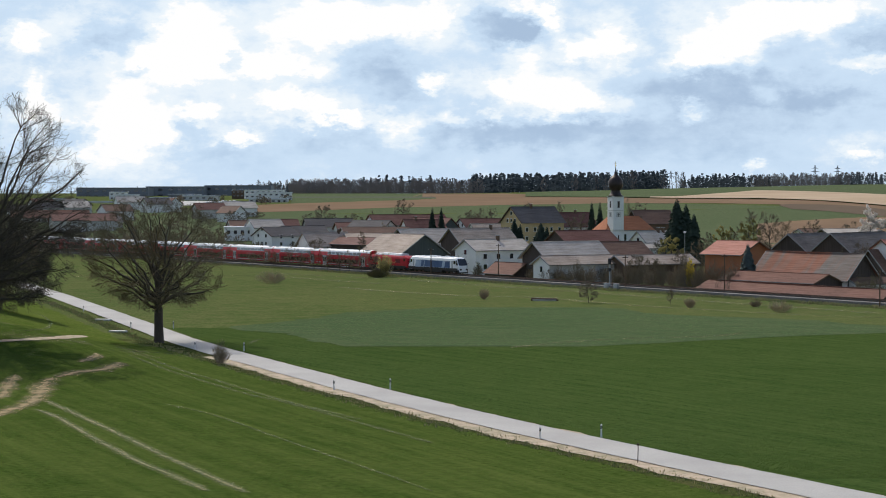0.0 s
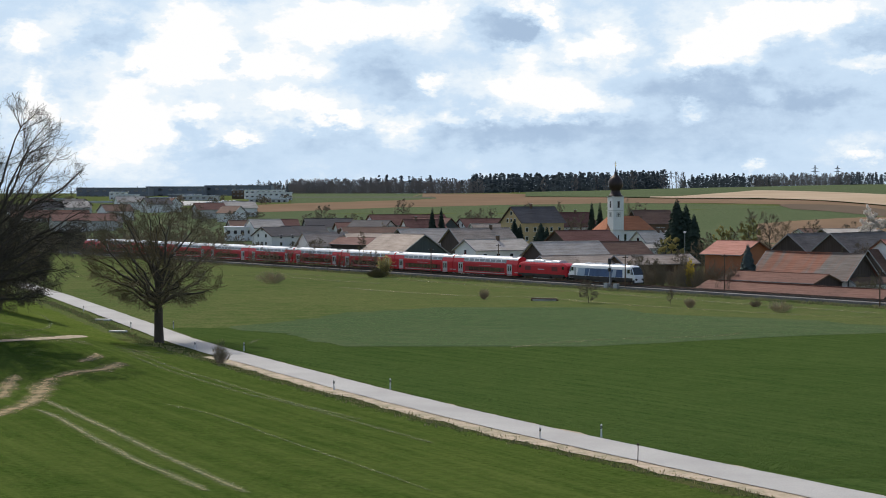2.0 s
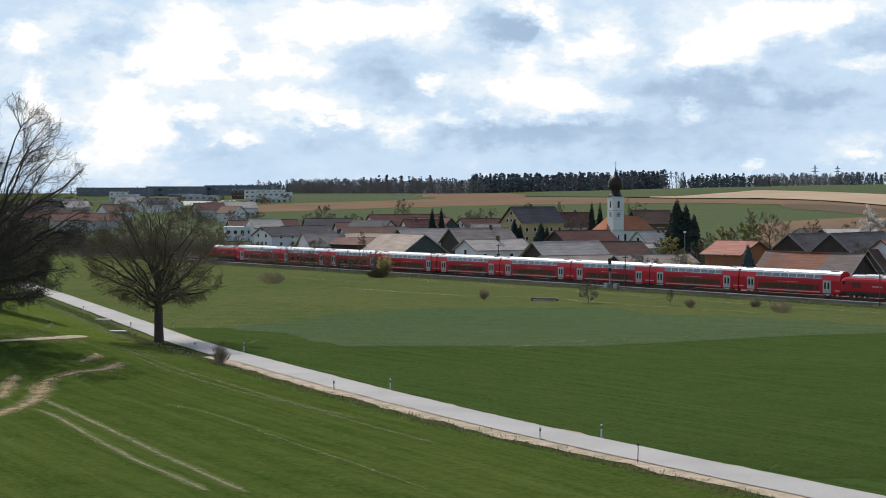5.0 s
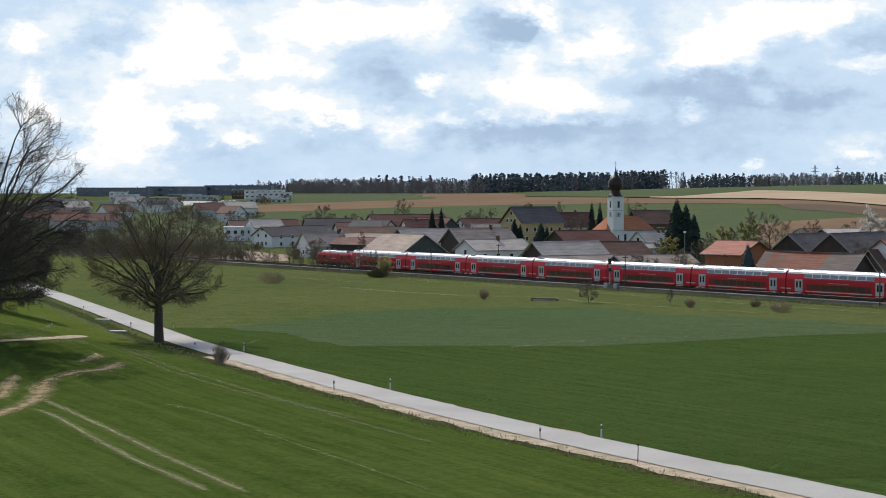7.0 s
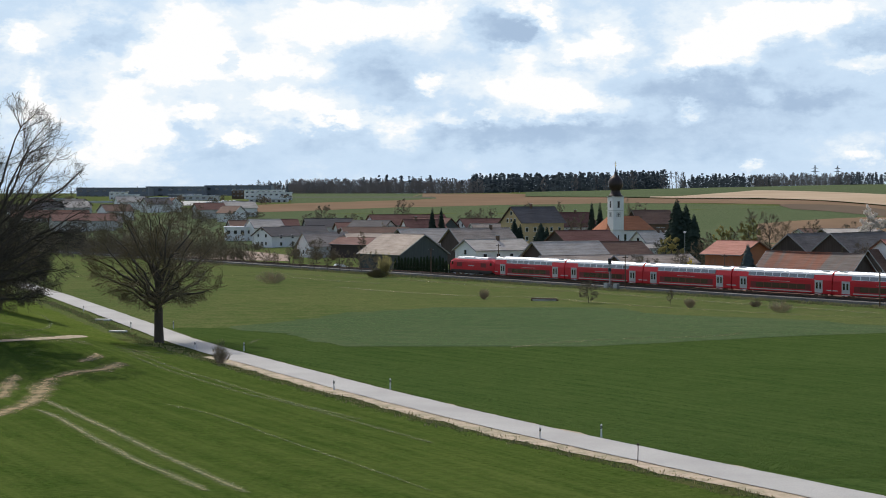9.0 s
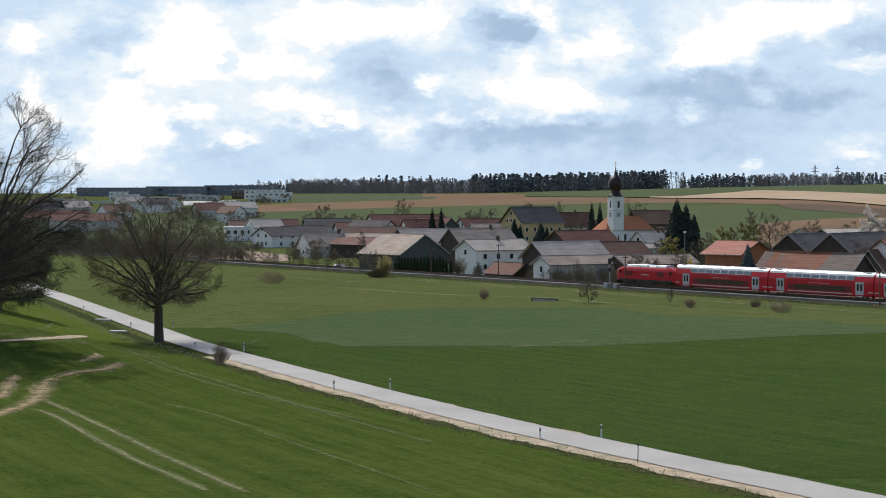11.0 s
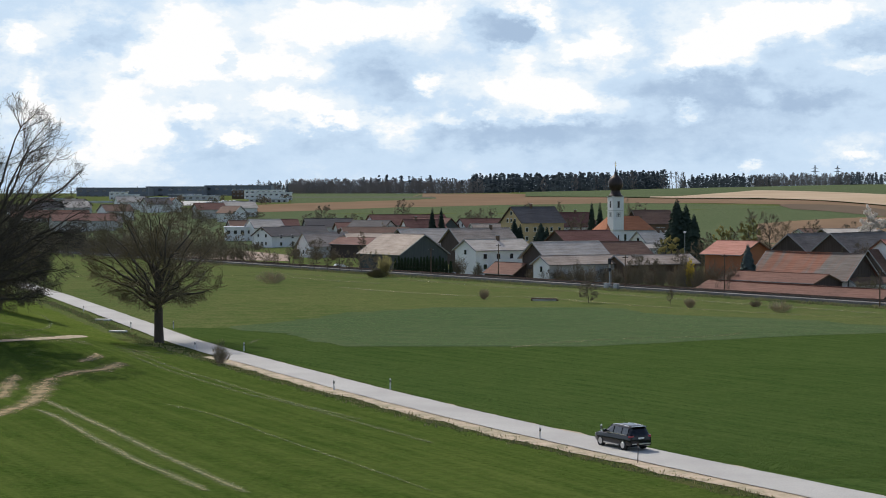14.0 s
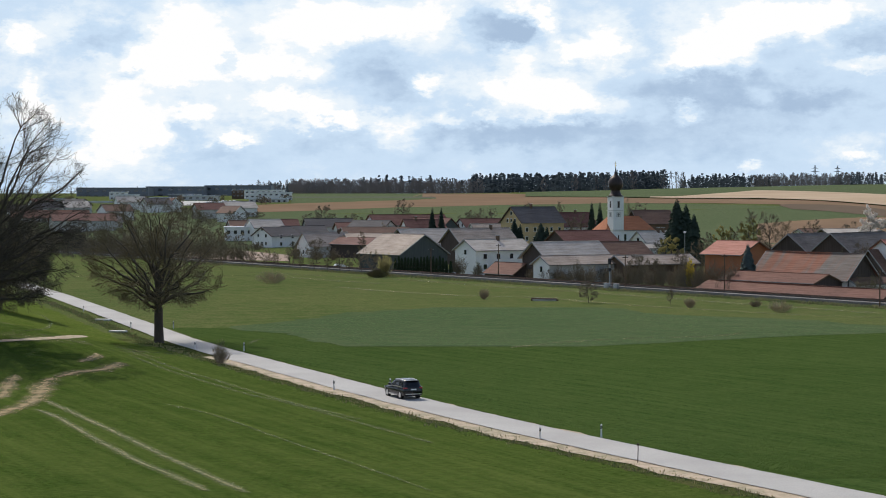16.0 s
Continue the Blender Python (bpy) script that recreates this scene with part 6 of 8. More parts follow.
shrub("shrub", "tangled leafless shrub behind the line", 57.4, 372, 6.4, 2.6, 183, M_twig, 46, thick=0.020)
shrub("shrub", "tangled leafless shrub behind the line", 60.2, 382, 5.0, 3.0, 184, M_shrub, 46, thick=0.020)
shrub("shrub", "tangled leafless shrub behind the line", -127.7, 642, 6.7, 7.5, 185, M_shrub, 42, thick=0.034)
shrub("shrub", "tangled leafless shrub behind the line", -123.9, 642, 6.9, 6.7, 186, M_shrub, 42, thick=0.034)
shrub("shrub", "tangled leafless shrub behind the line", -120.5, 636, 8.1, 6.8, 187, M_twig, 42, thick=0.034)
shrub("shrub", "tangled leafless shrub behind the line", -121.5, 656, 9.2, 8.2, 188, M_twig, 42, thick=0.035)
shrub("shrub", "tangled leafless shrub behind the line", -115.1, 647, 5.8, 8.7, 189, M_shrub, 42, thick=0.034)
shrub("shrub", "tangled leafless shrub behind the line", -108.0, 618, 9.3, 8.8, 190, M_shrub, 42, thick=0.033)
shrub("shrub", "tangled leafless shrub behind the line", -107.9, 633, 6.2, 8.2, 191, M_twig, 42, thick=0.034)
shrub("shrub", "tangled leafless shrub behind the line", -102.9, 623, 6.4, 6.8, 192, M_twig, 42, thick=0.033)
shrub("shrub", "tangled leafless shrub behind the line", -100.0, 628, 9.7, 9.3, 193, M_shrub, 42, thick=0.033)
shrub("shrub", "tangled leafless shrub behind the line", -93.2, 592, 5.0, 8.8, 194, M_shrub, 42, thick=0.031)
shrub("shrub", "tangled leafless shrub behind the line", -89.9, 599, 6.7, 7.2, 195, M_twig, 42, thick=0.032)
shrub("shrub", "tangled leafless shrub behind the line", -83.8, 577, 9.0, 8.4, 196, M_shrub, 42, thick=0.031)
shrub("shrub", "tangled leafless shrub behind the line", -82.9, 586, 9.3, 8.0, 197, M_twig, 42, thick=0.031)
shrub("shrub", "tangled leafless shrub behind the line", -81.3, 598, 7.5, 6.3, 198, M_twig, 42, thick=0.032)
shrub("shrub", "tangled leafless shrub behind the line", -77.6, 590, 7.6, 8.6, 199, M_twig, 42, thick=0.031)
shrub("shrub", "tangled leafless shrub behind the line", -74.7, 578, 10.7, 7.0, 200, M_twig, 42, thick=0.031)
shrub("shrub", "tangled leafless shrub behind the line", -69.4, 565, 10.2, 7.7, 201, M_shrub, 42, thick=0.030)
shrub("shrub", "tangled leafless shrub behind the line", -65.5, 550, 8.9, 8.1, 202, M_twig, 42, thick=0.029)
shrub("shrub", "tangled leafless shrub behind the line", -63.2, 554, 7.0, 5.9, 203, M_twig, 42, thick=0.029)
shrub("shrub", "tangled leafless shrub behind the line", -58.4, 541, 8.9, 7.9, 204, M_twig, 42, thick=0.029)
shrub("shrub", "tangled leafless shrub behind the line", -182.3, 744, 5.5, 10.5, 205, M_twig, 32, thick=0.040)
shrub("shrub", "tangled leafless shrub behind the line", -169.8, 709, 3.9, 8.8, 206, M_twig, 32, thick=0.038)
shrub("shrub", "tangled leafless shrub behind the line", -165.5, 719, 6.8, 8.5, 207, M_twig, 32, thick=0.038)
shrub("shrub", "tangled leafless shrub behind the line", -152.9, 685, 8.6, 9.0, 208, M_twig, 32, thick=0.036)
shrub("shrub", "tangled leafless shrub behind the line", -153.0, 702, 6.7, 9.8, 209, M_twig, 32, thick=0.037)
shrub("shrub", "tangled leafless shrub behind the line", -143.9, 678, 8.6, 8.9, 210, M_twig, 32, thick=0.036)
shrub("shrub", "tangled leafless shrub behind the line", -132.4, 652, 8.0, 7.9, 211, M_twig, 32, thick=0.035)
shrub("shrub", "shrub in yellow blossom", 52.7, 385, 8.4, 1.9, 212, M_twig, 24, leaf=M_forsythia, leaves=4, size=0.12, thick=0.020)
shrub("shrub", "bare shrub beside the barn", 78.1, 335, 6.1, 4.8, 213, M_twig, 26, leaf=M_bud, leaves=2, size=0.1, thick=0.018)
shrub("shrub", "bare shrub beside the barn", 81.1, 338, 7.1, 4.4, 214, M_twig, 26, leaf=M_bud, leaves=2, size=0.1, thick=0.018)
shrub("shrub", "bare shrub beside the barn", 83.8, 372, 9.4, 3.5, 215, M_twig, 26, leaf=M_bud, leaves=2, size=0.1, thick=0.020)
shrub("shrub", "bare shrub beside the barn", 83.6, 380, 9.7, 2.6, 216, M_twig, 26, leaf=M_bud, leaves=2, size=0.1, thick=0.020)
bare_tree("bare_tree", "bare brown tree in the belt behind the line", -150.7, 600, 11.6, (6.5, 5.6, 5.2), 217, 0.19, (6, 5, 4), 13, 0.028, twig=M_shrub)
bare_tree("bare_tree", "bare brown tree in the belt behind the line", -139.0, 590, 10.6, (6.0, 5.5, 4.8), 218, 0.17, (6, 5, 4), 13, 0.028, twig=M_shrub)
bare_tree("bare_tree", "bare brown tree in the belt behind the line", -132.9, 600, 10.1, (5.7, 5.6, 4.6), 219, 0.16, (6, 5, 4), 13, 0.028, twig=M_twig)
bare_tree("bare_tree", "bare brown tree in the belt behind the line", -124.5, 600, 10.9, (6.1, 5.6, 4.9), 220, 0.17, (6, 5, 4), 13, 0.028, twig=M_twig)
bare_tree("bare_tree", "bare brown tree in the belt behind the line", -118.0, 610, 11.0, (6.1, 5.7, 4.9), 221, 0.18, (5, 4, 3), 10, 0.029, twig=M_twig)
bare_tree("bare_tree", "bare brown tree in the belt behind the line", -106.8, 590, 10.3, (5.8, 5.2, 4.6), 222, 0.16, (6, 5, 4), 13, 0.028, twig=M_twig)
bare_tree("bare_tree", "bare brown tree in the belt behind the line", -98.6, 580, 10.0, (5.6, 4.5, 4.5), 223, 0.16, (6, 5, 4), 13, 0.027, twig=M_shrub)
bare_tree("bare_tree", "bare brown tree in the belt behind the line", -95.4, 600, 11.0, (6.1, 5.2, 4.9), 224, 0.18, (6, 5, 4), 13, 0.028, twig=M_shrub)
bare_tree("bare_tree", "bare brown tree in the belt behind the line", -86.5, 590, 11.3, (6.3, 5.5, 5.1), 225, 0.18, (6, 5, 4), 13, 0.028, twig=M_shrub)
bare_tree("bare_tree", "bare brown tree in the belt behind the line", -77.8, 580, 10.8, (6.1, 5.1, 4.9), 226, 0.17, (6, 5, 4), 13, 0.027, twig=M_shrub)
bare_tree("bare_tree", "bare brown tree in the belt behind the line", -70.2, 570, 10.6, (6.0, 4.1, 4.8), 227, 0.17, (6, 5, 4), 13, 0.027, twig=M_shrub)
bare_tree("bare_tree", "bare brown tree in the belt behind the line", -62.8, 560, 9.4, (5.3, 3.1, 4.2), 228, 0.15, (6, 5, 4), 13, 0.026, twig=M_shrub)
bare_tree("bare_tree", "bare brown tree in the belt behind the line", -174.3, 760, 9.8, (5.5, 8.3, 4.4), 229, 0.16, (5, 4, 3), 10, 0.036, twig=M_twig)
bare_tree("bare_tree", "bare brown tree in the belt behind the line", -150.9, 750, 9.8, (5.5, 7.0, 4.4), 230, 0.16, (5, 4, 3), 10, 0.035, twig=M_shrub)
bare_tree("bare_tree", "bare brown tree in the belt behind the line", -135.0, 780, 8.8, (4.9, 7.3, 4.0), 231, 0.14, (5, 4, 3), 10, 0.037, twig=M_shrub)
bare_tree("bare_tree", "bare brown tree in the belt behind the line", -118.0, 780, 9.0, (5.1, 7.3, 4.1), 232, 0.14, (5, 4, 3), 10, 0.037, twig=M_shrub)
bare_tree("bare_tree", "bare brown tree in the belt behind the line", -98.3, 760, 9.3, (5.2, 6.7, 4.2), 233, 0.15, (5, 4, 3), 10, 0.036, twig=M_twig)
bare_tree("bare_tree", "bare brown tree among the houses", -22.8, 700, 9.6, (5.4, 2.4, 4.3), 234, 0.15, (7, 5, 5), 12, 0.020, twig=M_shrub)
bare_tree("bare_tree", "bare brown tree among the houses", 11.5, 800, 9.1, (5.1, 5.8, 4.1), 235, 0.15, (7, 5, 5), 12, 0.022, twig=M_twig)
bare_tree("bare_tree", "bare brown tree among the houses", 21.5, 650, 12.1, (6.8, 2.0, 5.5), 236, 0.19, (7, 5, 5), 12, 0.018, twig=M_twig)
bare_tree("bare_tree", "bare brown tree among the houses", 48.7, 690, 12.4, (6.9, 3.2, 5.6), 237, 0.20, (7, 5, 5), 12, 0.019, twig=M_twig)
bare_tree("bare_tree", "bare brown tree among the houses", 53.8, 700, 12.6, (7.0, 5.0, 5.7), 238, 0.20, (7, 5, 5), 12, 0.020, twig=M_shrub)
bare_tree("bare_tree", "bare brown tree among the houses", 68.6, 600, 9.2, (5.2, 4.3, 4.1), 239, 0.15, (8, 6, 4), 14, 0.017, twig=M_shrub)
bare_tree("bare_tree", "bare brown tree among the houses", 59.5, 500, 8.9, (5.0, 2.3, 4.0), 240, 0.14, (8, 6, 4), 14, 0.016, twig=M_twig)
bare_tree("bare_tree", "bare brown tree among the houses", 67.0, 470, 9.6, (5.4, 2.9, 4.3), 241, 0.15, (8, 6, 4), 14, 0.016, twig=M_shrub)
bare_tree("bare_tree", "bare brown tree among the houses", 82.4, 560, 9.3, (5.2, 2.6, 4.2), 242, 0.15, (8, 6, 4), 14, 0.016, twig=M_twig)
bare_tree("bare_tree", "bare brown tree among the houses", 87.1, 540, 10.9, (6.1, 2.5, 4.9), 243, 0.18, (8, 6, 4), 14, 0.016, twig=M_twig)
bare_tree("bare_tree", "bare brown tree among the houses", 113.6, 600, 12.4, (6.9, 3.9, 5.6), 244, 0.20, (8, 6, 4), 14, 0.017, twig=M_shrub)
bare_tree("bare_tree", "bare brown tree among the houses", 48.6, 500, 8.2, (4.6, 3.6, 3.7), 245, 0.13, (8, 6, 4), 14, 0.016, twig=M_twig)
bare_tree("bare_tree", "bare brown tree among the houses", -39.2, 560, 8.0, (4.5, 3.7, 3.6), 246, 0.13, (8, 6, 4), 14, 0.016, twig=M_shrub)
bare_tree("bare_tree", "bare brown tree among the houses", -44.9, 780, 7.6, (4.3, 5.6, 3.4), 247, 0.12, (7, 5, 5), 12, 0.022, twig=M_shrub)
bare_tree("bare_tree", "bare brown tree among the houses", -9.2, 600, 10.7, (6.0, 1.9, 4.8), 248, 0.17, (8, 6, 4), 14, 0.017, twig=M_shrub)
bare_tree("bare_tree", "bare brown tree among the houses", -46.2, 560, 7.3, (4.1, 1.8, 3.3), 249, 0.12, (8, 6, 4), 14, 0.016, twig=M_twig)
bare_tree("bare_tree", "bare brown tree among the houses", -27.0, 600, 10.0, (5.6, 1.7, 4.5), 250, 0.16, (8, 6, 4), 14, 0.017, twig=M_shrub)
bare_tree("bare_tree", "bare brown tree among the houses", 45.4, 420, 6.8, (3.8, 2.8, 3.1), 251, 0.11, (8, 6, 4), 14, 0.016, twig=M_twig)
bare_tree("bare_tree", "bare brown tree among the houses", 48.2, 410, 6.4, (3.6, 2.7, 2.9), 252, 0.10, (8, 6, 4), 14, 0.016, twig=M_twig)
bare_tree("bare_tree", "bare brown tree among the houses", 56.6, 430, 7.8, (4.4, 2.8, 3.5), 253, 0.13, (8, 6, 4), 14, 0.016, twig=M_twig)
bare_tree("bare_tree", "bare brown tree among the houses", 103.4, 520, 9.6, (5.4, 2.4, 4.3), 254, 0.15, (8, 6, 4), 14, 0.016, twig=M_shrub)
bare_tree("bare_tree", "bare brown tree among the houses", 83.1, 470, 8.7, (4.8, 3.4, 3.9), 255, 0.14, (8, 6, 4), 14, 0.016, twig=M_twig)
bare_tree("bare_tree", "bare brown tree among the houses", 92.6, 400, 10.5, (5.9, 2.9, 4.7), 256, 0.17, (8, 6, 4), 14, 0.016, twig=M_twig)
bare_tree("bare_tree", "bare grey-brown tree among the town buildings", -288.2, 1323, 6.2, (3.5, 4.4, 2.8), 257, 0.10, (5, 4, 3), 10, 0.062, twig=M_twig)
bare_tree("bare_tree", "bare grey-brown tree among the town buildings", -160.6, 1314, 5.1, (2.8, 2.6, 2.3), 258, 0.08, (5, 4, 3), 10, 0.062, twig=M_twig)
bare_tree("bare_tree", "bare grey-brown tree among the town buildings", -181.5, 1244, 6.0, (3.4, 3.2, 2.7), 259, 0.10, (5, 4, 3), 10, 0.058, twig=M_shrub)
bare_tree("bare_tree", "bare grey-brown tree among the town buildings", -96.2, 941, 3.6, (2.0, 3.8, 1.6), 260, 0.06, (5, 4, 3), 10, 0.044, twig=M_shrub)
bare_tree("bare_tree", "bare grey-brown tree among the town buildings", -207.3, 987, 6.2, (3.5, 4.3, 2.8), 261, 0.10, (5, 4, 3), 10, 0.046, twig=M_shrub)
bare_tree("bare_tree", "bare grey-brown tree among the town buildings", -216.0, 1314, 4.3, (2.4, 3.3, 1.9), 262, 0.07, (5, 4, 3), 10, 0.062, twig=M_twig)
bare_tree("bare_tree", "bare grey-brown tree among the town buildings", -264.0, 1278, 4.7, (2.7, 3.7, 2.1), 263, 0.08, (5, 4, 3), 10, 0.060, twig=M_shrub)
bare_tree("bare_tree", "bare grey-brown tree among the town buildings", -184.5, 1018, 4.6, (2.6, 2.3, 2.1), 264, 0.07, (5, 4, 3), 10, 0.048, twig=M_shrub)
bare_tree("bare_tree", "bare grey-brown tree among the town buildings", -115.0, 1324, 4.9, (2.7, 5.2, 2.2), 265, 0.08, (5, 4, 3), 10, 0.062, twig=M_shrub)
bare_tree("bare_tree", "bare grey-brown tree among the town buildings", -117.5, 1205, 5.0, (2.8, 3.8, 2.3), 266, 0.08, (5, 4, 3), 10, 0.056, twig=M_shrub)
bare_tree("bare_tree", "bare grey-brown tree among the town buildings", -122.1, 1217, 3.6, (2.0, 2.7, 1.6), 267, 0.06, (5, 4, 3), 10, 0.057, twig=M_shrub)
bare_tree("bare_tree", "bare grey-brown tree among the town buildings", -191.0, 844, 4.8, (2.7, 3.5, 2.2), 268, 0.08, (5, 4, 3), 10, 0.040, twig=M_shrub)
bare_tree("bare_tree", "bare grey-brown tree among the town buildings", -231.5, 945, 3.5, (2.0, 4.7, 1.6), 269, 0.06, (5, 4, 3), 10, 0.044, twig=M_shrub)
bare_tree("bare_tree", "bare grey-brown tree among the town buildings", -224.8, 958, 5.0, (2.8, 5.1, 2.3), 270, 0.08, (5, 4, 3), 10, 0.045, twig=M_twig)
bare_tree("bare_tree", "bare grey-brown tree among the town buildings", -146.4, 1154, 5.8, (3.3, 5.3, 2.6), 271, 0.09, (5, 4, 3), 10, 0.054, twig=M_twig)
bare_tree("bare_tree", "bare grey-brown tree among the town buildings", -182.3, 1174, 4.7, (2.6, 4.6, 2.1), 272, 0.08, (5, 4, 3), 10, 0.055, twig=M_shrub)
bare_tree("bare_tree", "bare grey-brown tree among the town buildings", -278.3, 1251, 3.0, (1.7, 3.8, 1.4), 273, 0.05, (5, 4, 3), 10, 0.059, twig=M_twig)
bare_tree("bare_tree", "bare grey-brown tree among the town buildings", -281.5, 1274, 4.7, (2.6, 3.9, 2.1), 274, 0.07, (5, 4, 3), 10, 0.060, twig=M_shrub)
bare_tree("bare_tree", "bare grey-brown tree among the town buildings", -103.9, 987, 4.3, (2.4, 3.5, 1.9), 275, 0.07, (5, 4, 3), 10, 0.046, twig=M_twig)
bare_tree("bare_tree", "bare grey-brown tree among the town buildings", -235.2, 1165, 5.5, (3.1, 3.2, 2.5), 276, 0.09, (5, 4, 3), 10, 0.055, twig=M_twig)
bare_tree("bare_tree", "bare grey-brown tree among the town buildings", -278.4, 1253, 3.6, (2.0, 4.9, 1.6), 277, 0.06, (5, 4, 3), 10, 0.059, twig=M_twig)
bare_tree("bare_tree", "bare grey-brown tree among the town buildings", -200.5, 1186, 5.7, (3.2, 2.9, 2.5), 278, 0.09, (5, 4, 3), 10, 0.056, twig=M_shrub)
bare_tree("bare_tree", "bare grey-brown tree among the town buildings", -174.8, 908, 3.5, (1.9, 4.0, 1.6), 279, 0.06, (5, 4, 3), 10, 0.043, twig=M_shrub)
bare_tree("bare_tree", "bare grey-brown tree among the town buildings", -187.1, 1285, 5.0, (2.8, 3.2, 2.3), 280, 0.08, (5, 4, 3), 10, 0.060, twig=M_shrub)
bare_tree("bare_tree", "bare grey-brown tree among the town buildings", -124.8, 839, 3.7, (2.1, 4.3, 1.7), 281, 0.06, (5, 4, 3), 10, 0.039, twig=M_shrub)
bare_tree("bare_tree", "bare grey-brown tree among the town buildings", -125.7, 1064, 5.6, (3.1, 5.0, 2.5), 282, 0.09, (5, 4, 3), 10, 0.050, twig=M_twig)
bare_tree("bare_tree", "bare grey-brown tree among the town buildings", -128.0, 1276, 5.1, (2.8, 5.1, 2.3), 283, 0.08, (5, 4, 3), 10, 0.060, twig=M_twig)
bare_tree("bare_tree", "bare grey-brown tree among the town buildings", -161.3, 1089, 4.0, (2.3, 5.5, 1.8), 284, 0.06, (5, 4, 3), 10, 0.051, twig=M_twig)
bare_tree("bare_tree", "bare grey-brown tree among the town buildings", -184.2, 842, 5.7, (3.2, 3.9, 2.5), 285, 0.09, (5, 4, 3), 10, 0.039, twig=M_twig)
bare_tree("bare_tree", "bare grey-brown tree among the town buildings", -281.4, 1165, 4.9, (2.7, 3.3, 2.2), 286, 0.08, (5, 4, 3), 10, 0.055, twig=M_twig)
bare_tree("bare_tree", "bare grey-brown tree among the town buildings", -116.9, 880, 5.7, (3.2, 5.4, 2.5), 287, 0.09, (5, 4, 3), 10, 0.041, twig=M_twig)
bare_tree("bare_tree", "bare grey-brown tree among the town buildings", -220.9, 935, 6.1, (3.4, 3.1, 2.7), 288, 0.10, (5, 4, 3), 10, 0.044, twig=M_twig)
bare_tree("bare_tree", "bare grey-brown tree among the town buildings", -289.6, 1176, 3.7, (2.1, 2.9, 1.7), 289, 0.06, (5, 4, 3), 10, 0.055, twig=M_shrub)
bare_tree("bare_tree", "bare grey-brown tree among the town buildings", -110.0, 972, 4.9, (2.7, 3.5, 2.2), 290, 0.08, (5, 4, 3), 10, 0.046, twig=M_twig)
shrub("shrub", "leafless garden shrub beside the houses", 4.4, 452, 6.4, 3.7, 291, M_shrub, 50, thick=0.024)
shrub("shrub", "leafless garden shrub beside the houses", 2.7, 450, 4.9, 3.1, 292, M_twig, 50, thick=0.024)
shrub("shrub", "leafless garden shrub beside the houses", 8.6, 445, 4.3, 2.8, 293, M_twig, 50, thick=0.024)
shrub("shrub", "leafless garden shrub beside the houses", 55.3, 372, 7.8, 4.0, 294, M_shrub, 50, thick=0.020)
shrub("shrub", "leafless garden shrub beside the houses", 57.3, 366, 7.1, 3.9, 295, M_twig, 50, thick=0.019)
shrub("shrub", "leafless garden shrub beside the houses", 53.4, 375, 7.4, 3.5, 296, M_twig, 50, thick=0.020)
shrub("shrub", "leafless garden shrub beside the houses", 59.3, 368, 8.0, 3.0, 297, M_shrub, 50, thick=0.020)
shrub("shrub", "leafless garden shrub beside the houses", 20.7, 425, 3.8, 2.7, 298, M_twig, 50, thick=0.023)
shrub("shrub", "leafless garden shrub beside the houses", 51.9, 385, 7.8, 3.6, 299, M_twig, 50, thick=0.020)
shrub("shrub", "leafless garden shrub beside the houses", -48.6, 600, 4.9, 4.1, 300, M_shrub, 50, thick=0.032)
shrub("shrub", "leafless garden shrub beside the houses", -41.3, 590, 4.1, 4.4, 301, M_shrub, 50, thick=0.031)
shrub("shrub", "leafless garden shrub beside the houses", -35.5, 585, 4.6, 4.0, 302, M_shrub, 50, thick=0.031)
shrub("shrub", "leafless garden shrub beside the houses", -69.9, 680, 3.2, 5.5, 303, M_twig, 50, thick=0.036)
shrub("shrub", "leafless garden shrub beside the houses", -25.6, 570, 4.2, 3.9, 304, M_twig, 50, thick=0.030)
hedge_column(-12.2, 463, 3.6, 0)
hedge_column(-11.3, 461, 4.2, 1)
hedge_column(-10.5, 460, 3.9, 2)
hedge_column(-9.6, 459, 4.1, 3)
hedge_column(-8.8, 458, 4.0, 4)
hedge_column(-8.0, 456, 3.9, 5)
hedge_column(-7.2, 455, 4.3, 6)
hedge_column(-6.4, 454, 4.1, 7)
hedge_column(-5.5, 453, 4.4, 8)
hedge_column(-4.7, 451, 4.3, 9)
hedge_column(-3.9, 450, 4.7, 10)
hedge_column(-3.1, 449, 4.5, 11)
hedge_column(-2.4, 448, 4.6, 12)
hedge_column(-1.6, 447, 4.2, 13)
hedge_column(-0.8, 445, 4.8, 14)
hedge_column(0.0, 444, 4.4, 15)
hedge_column(0.8, 443, 3.7, 790)
hedge_column(1.9, 441, 3.7, 798)



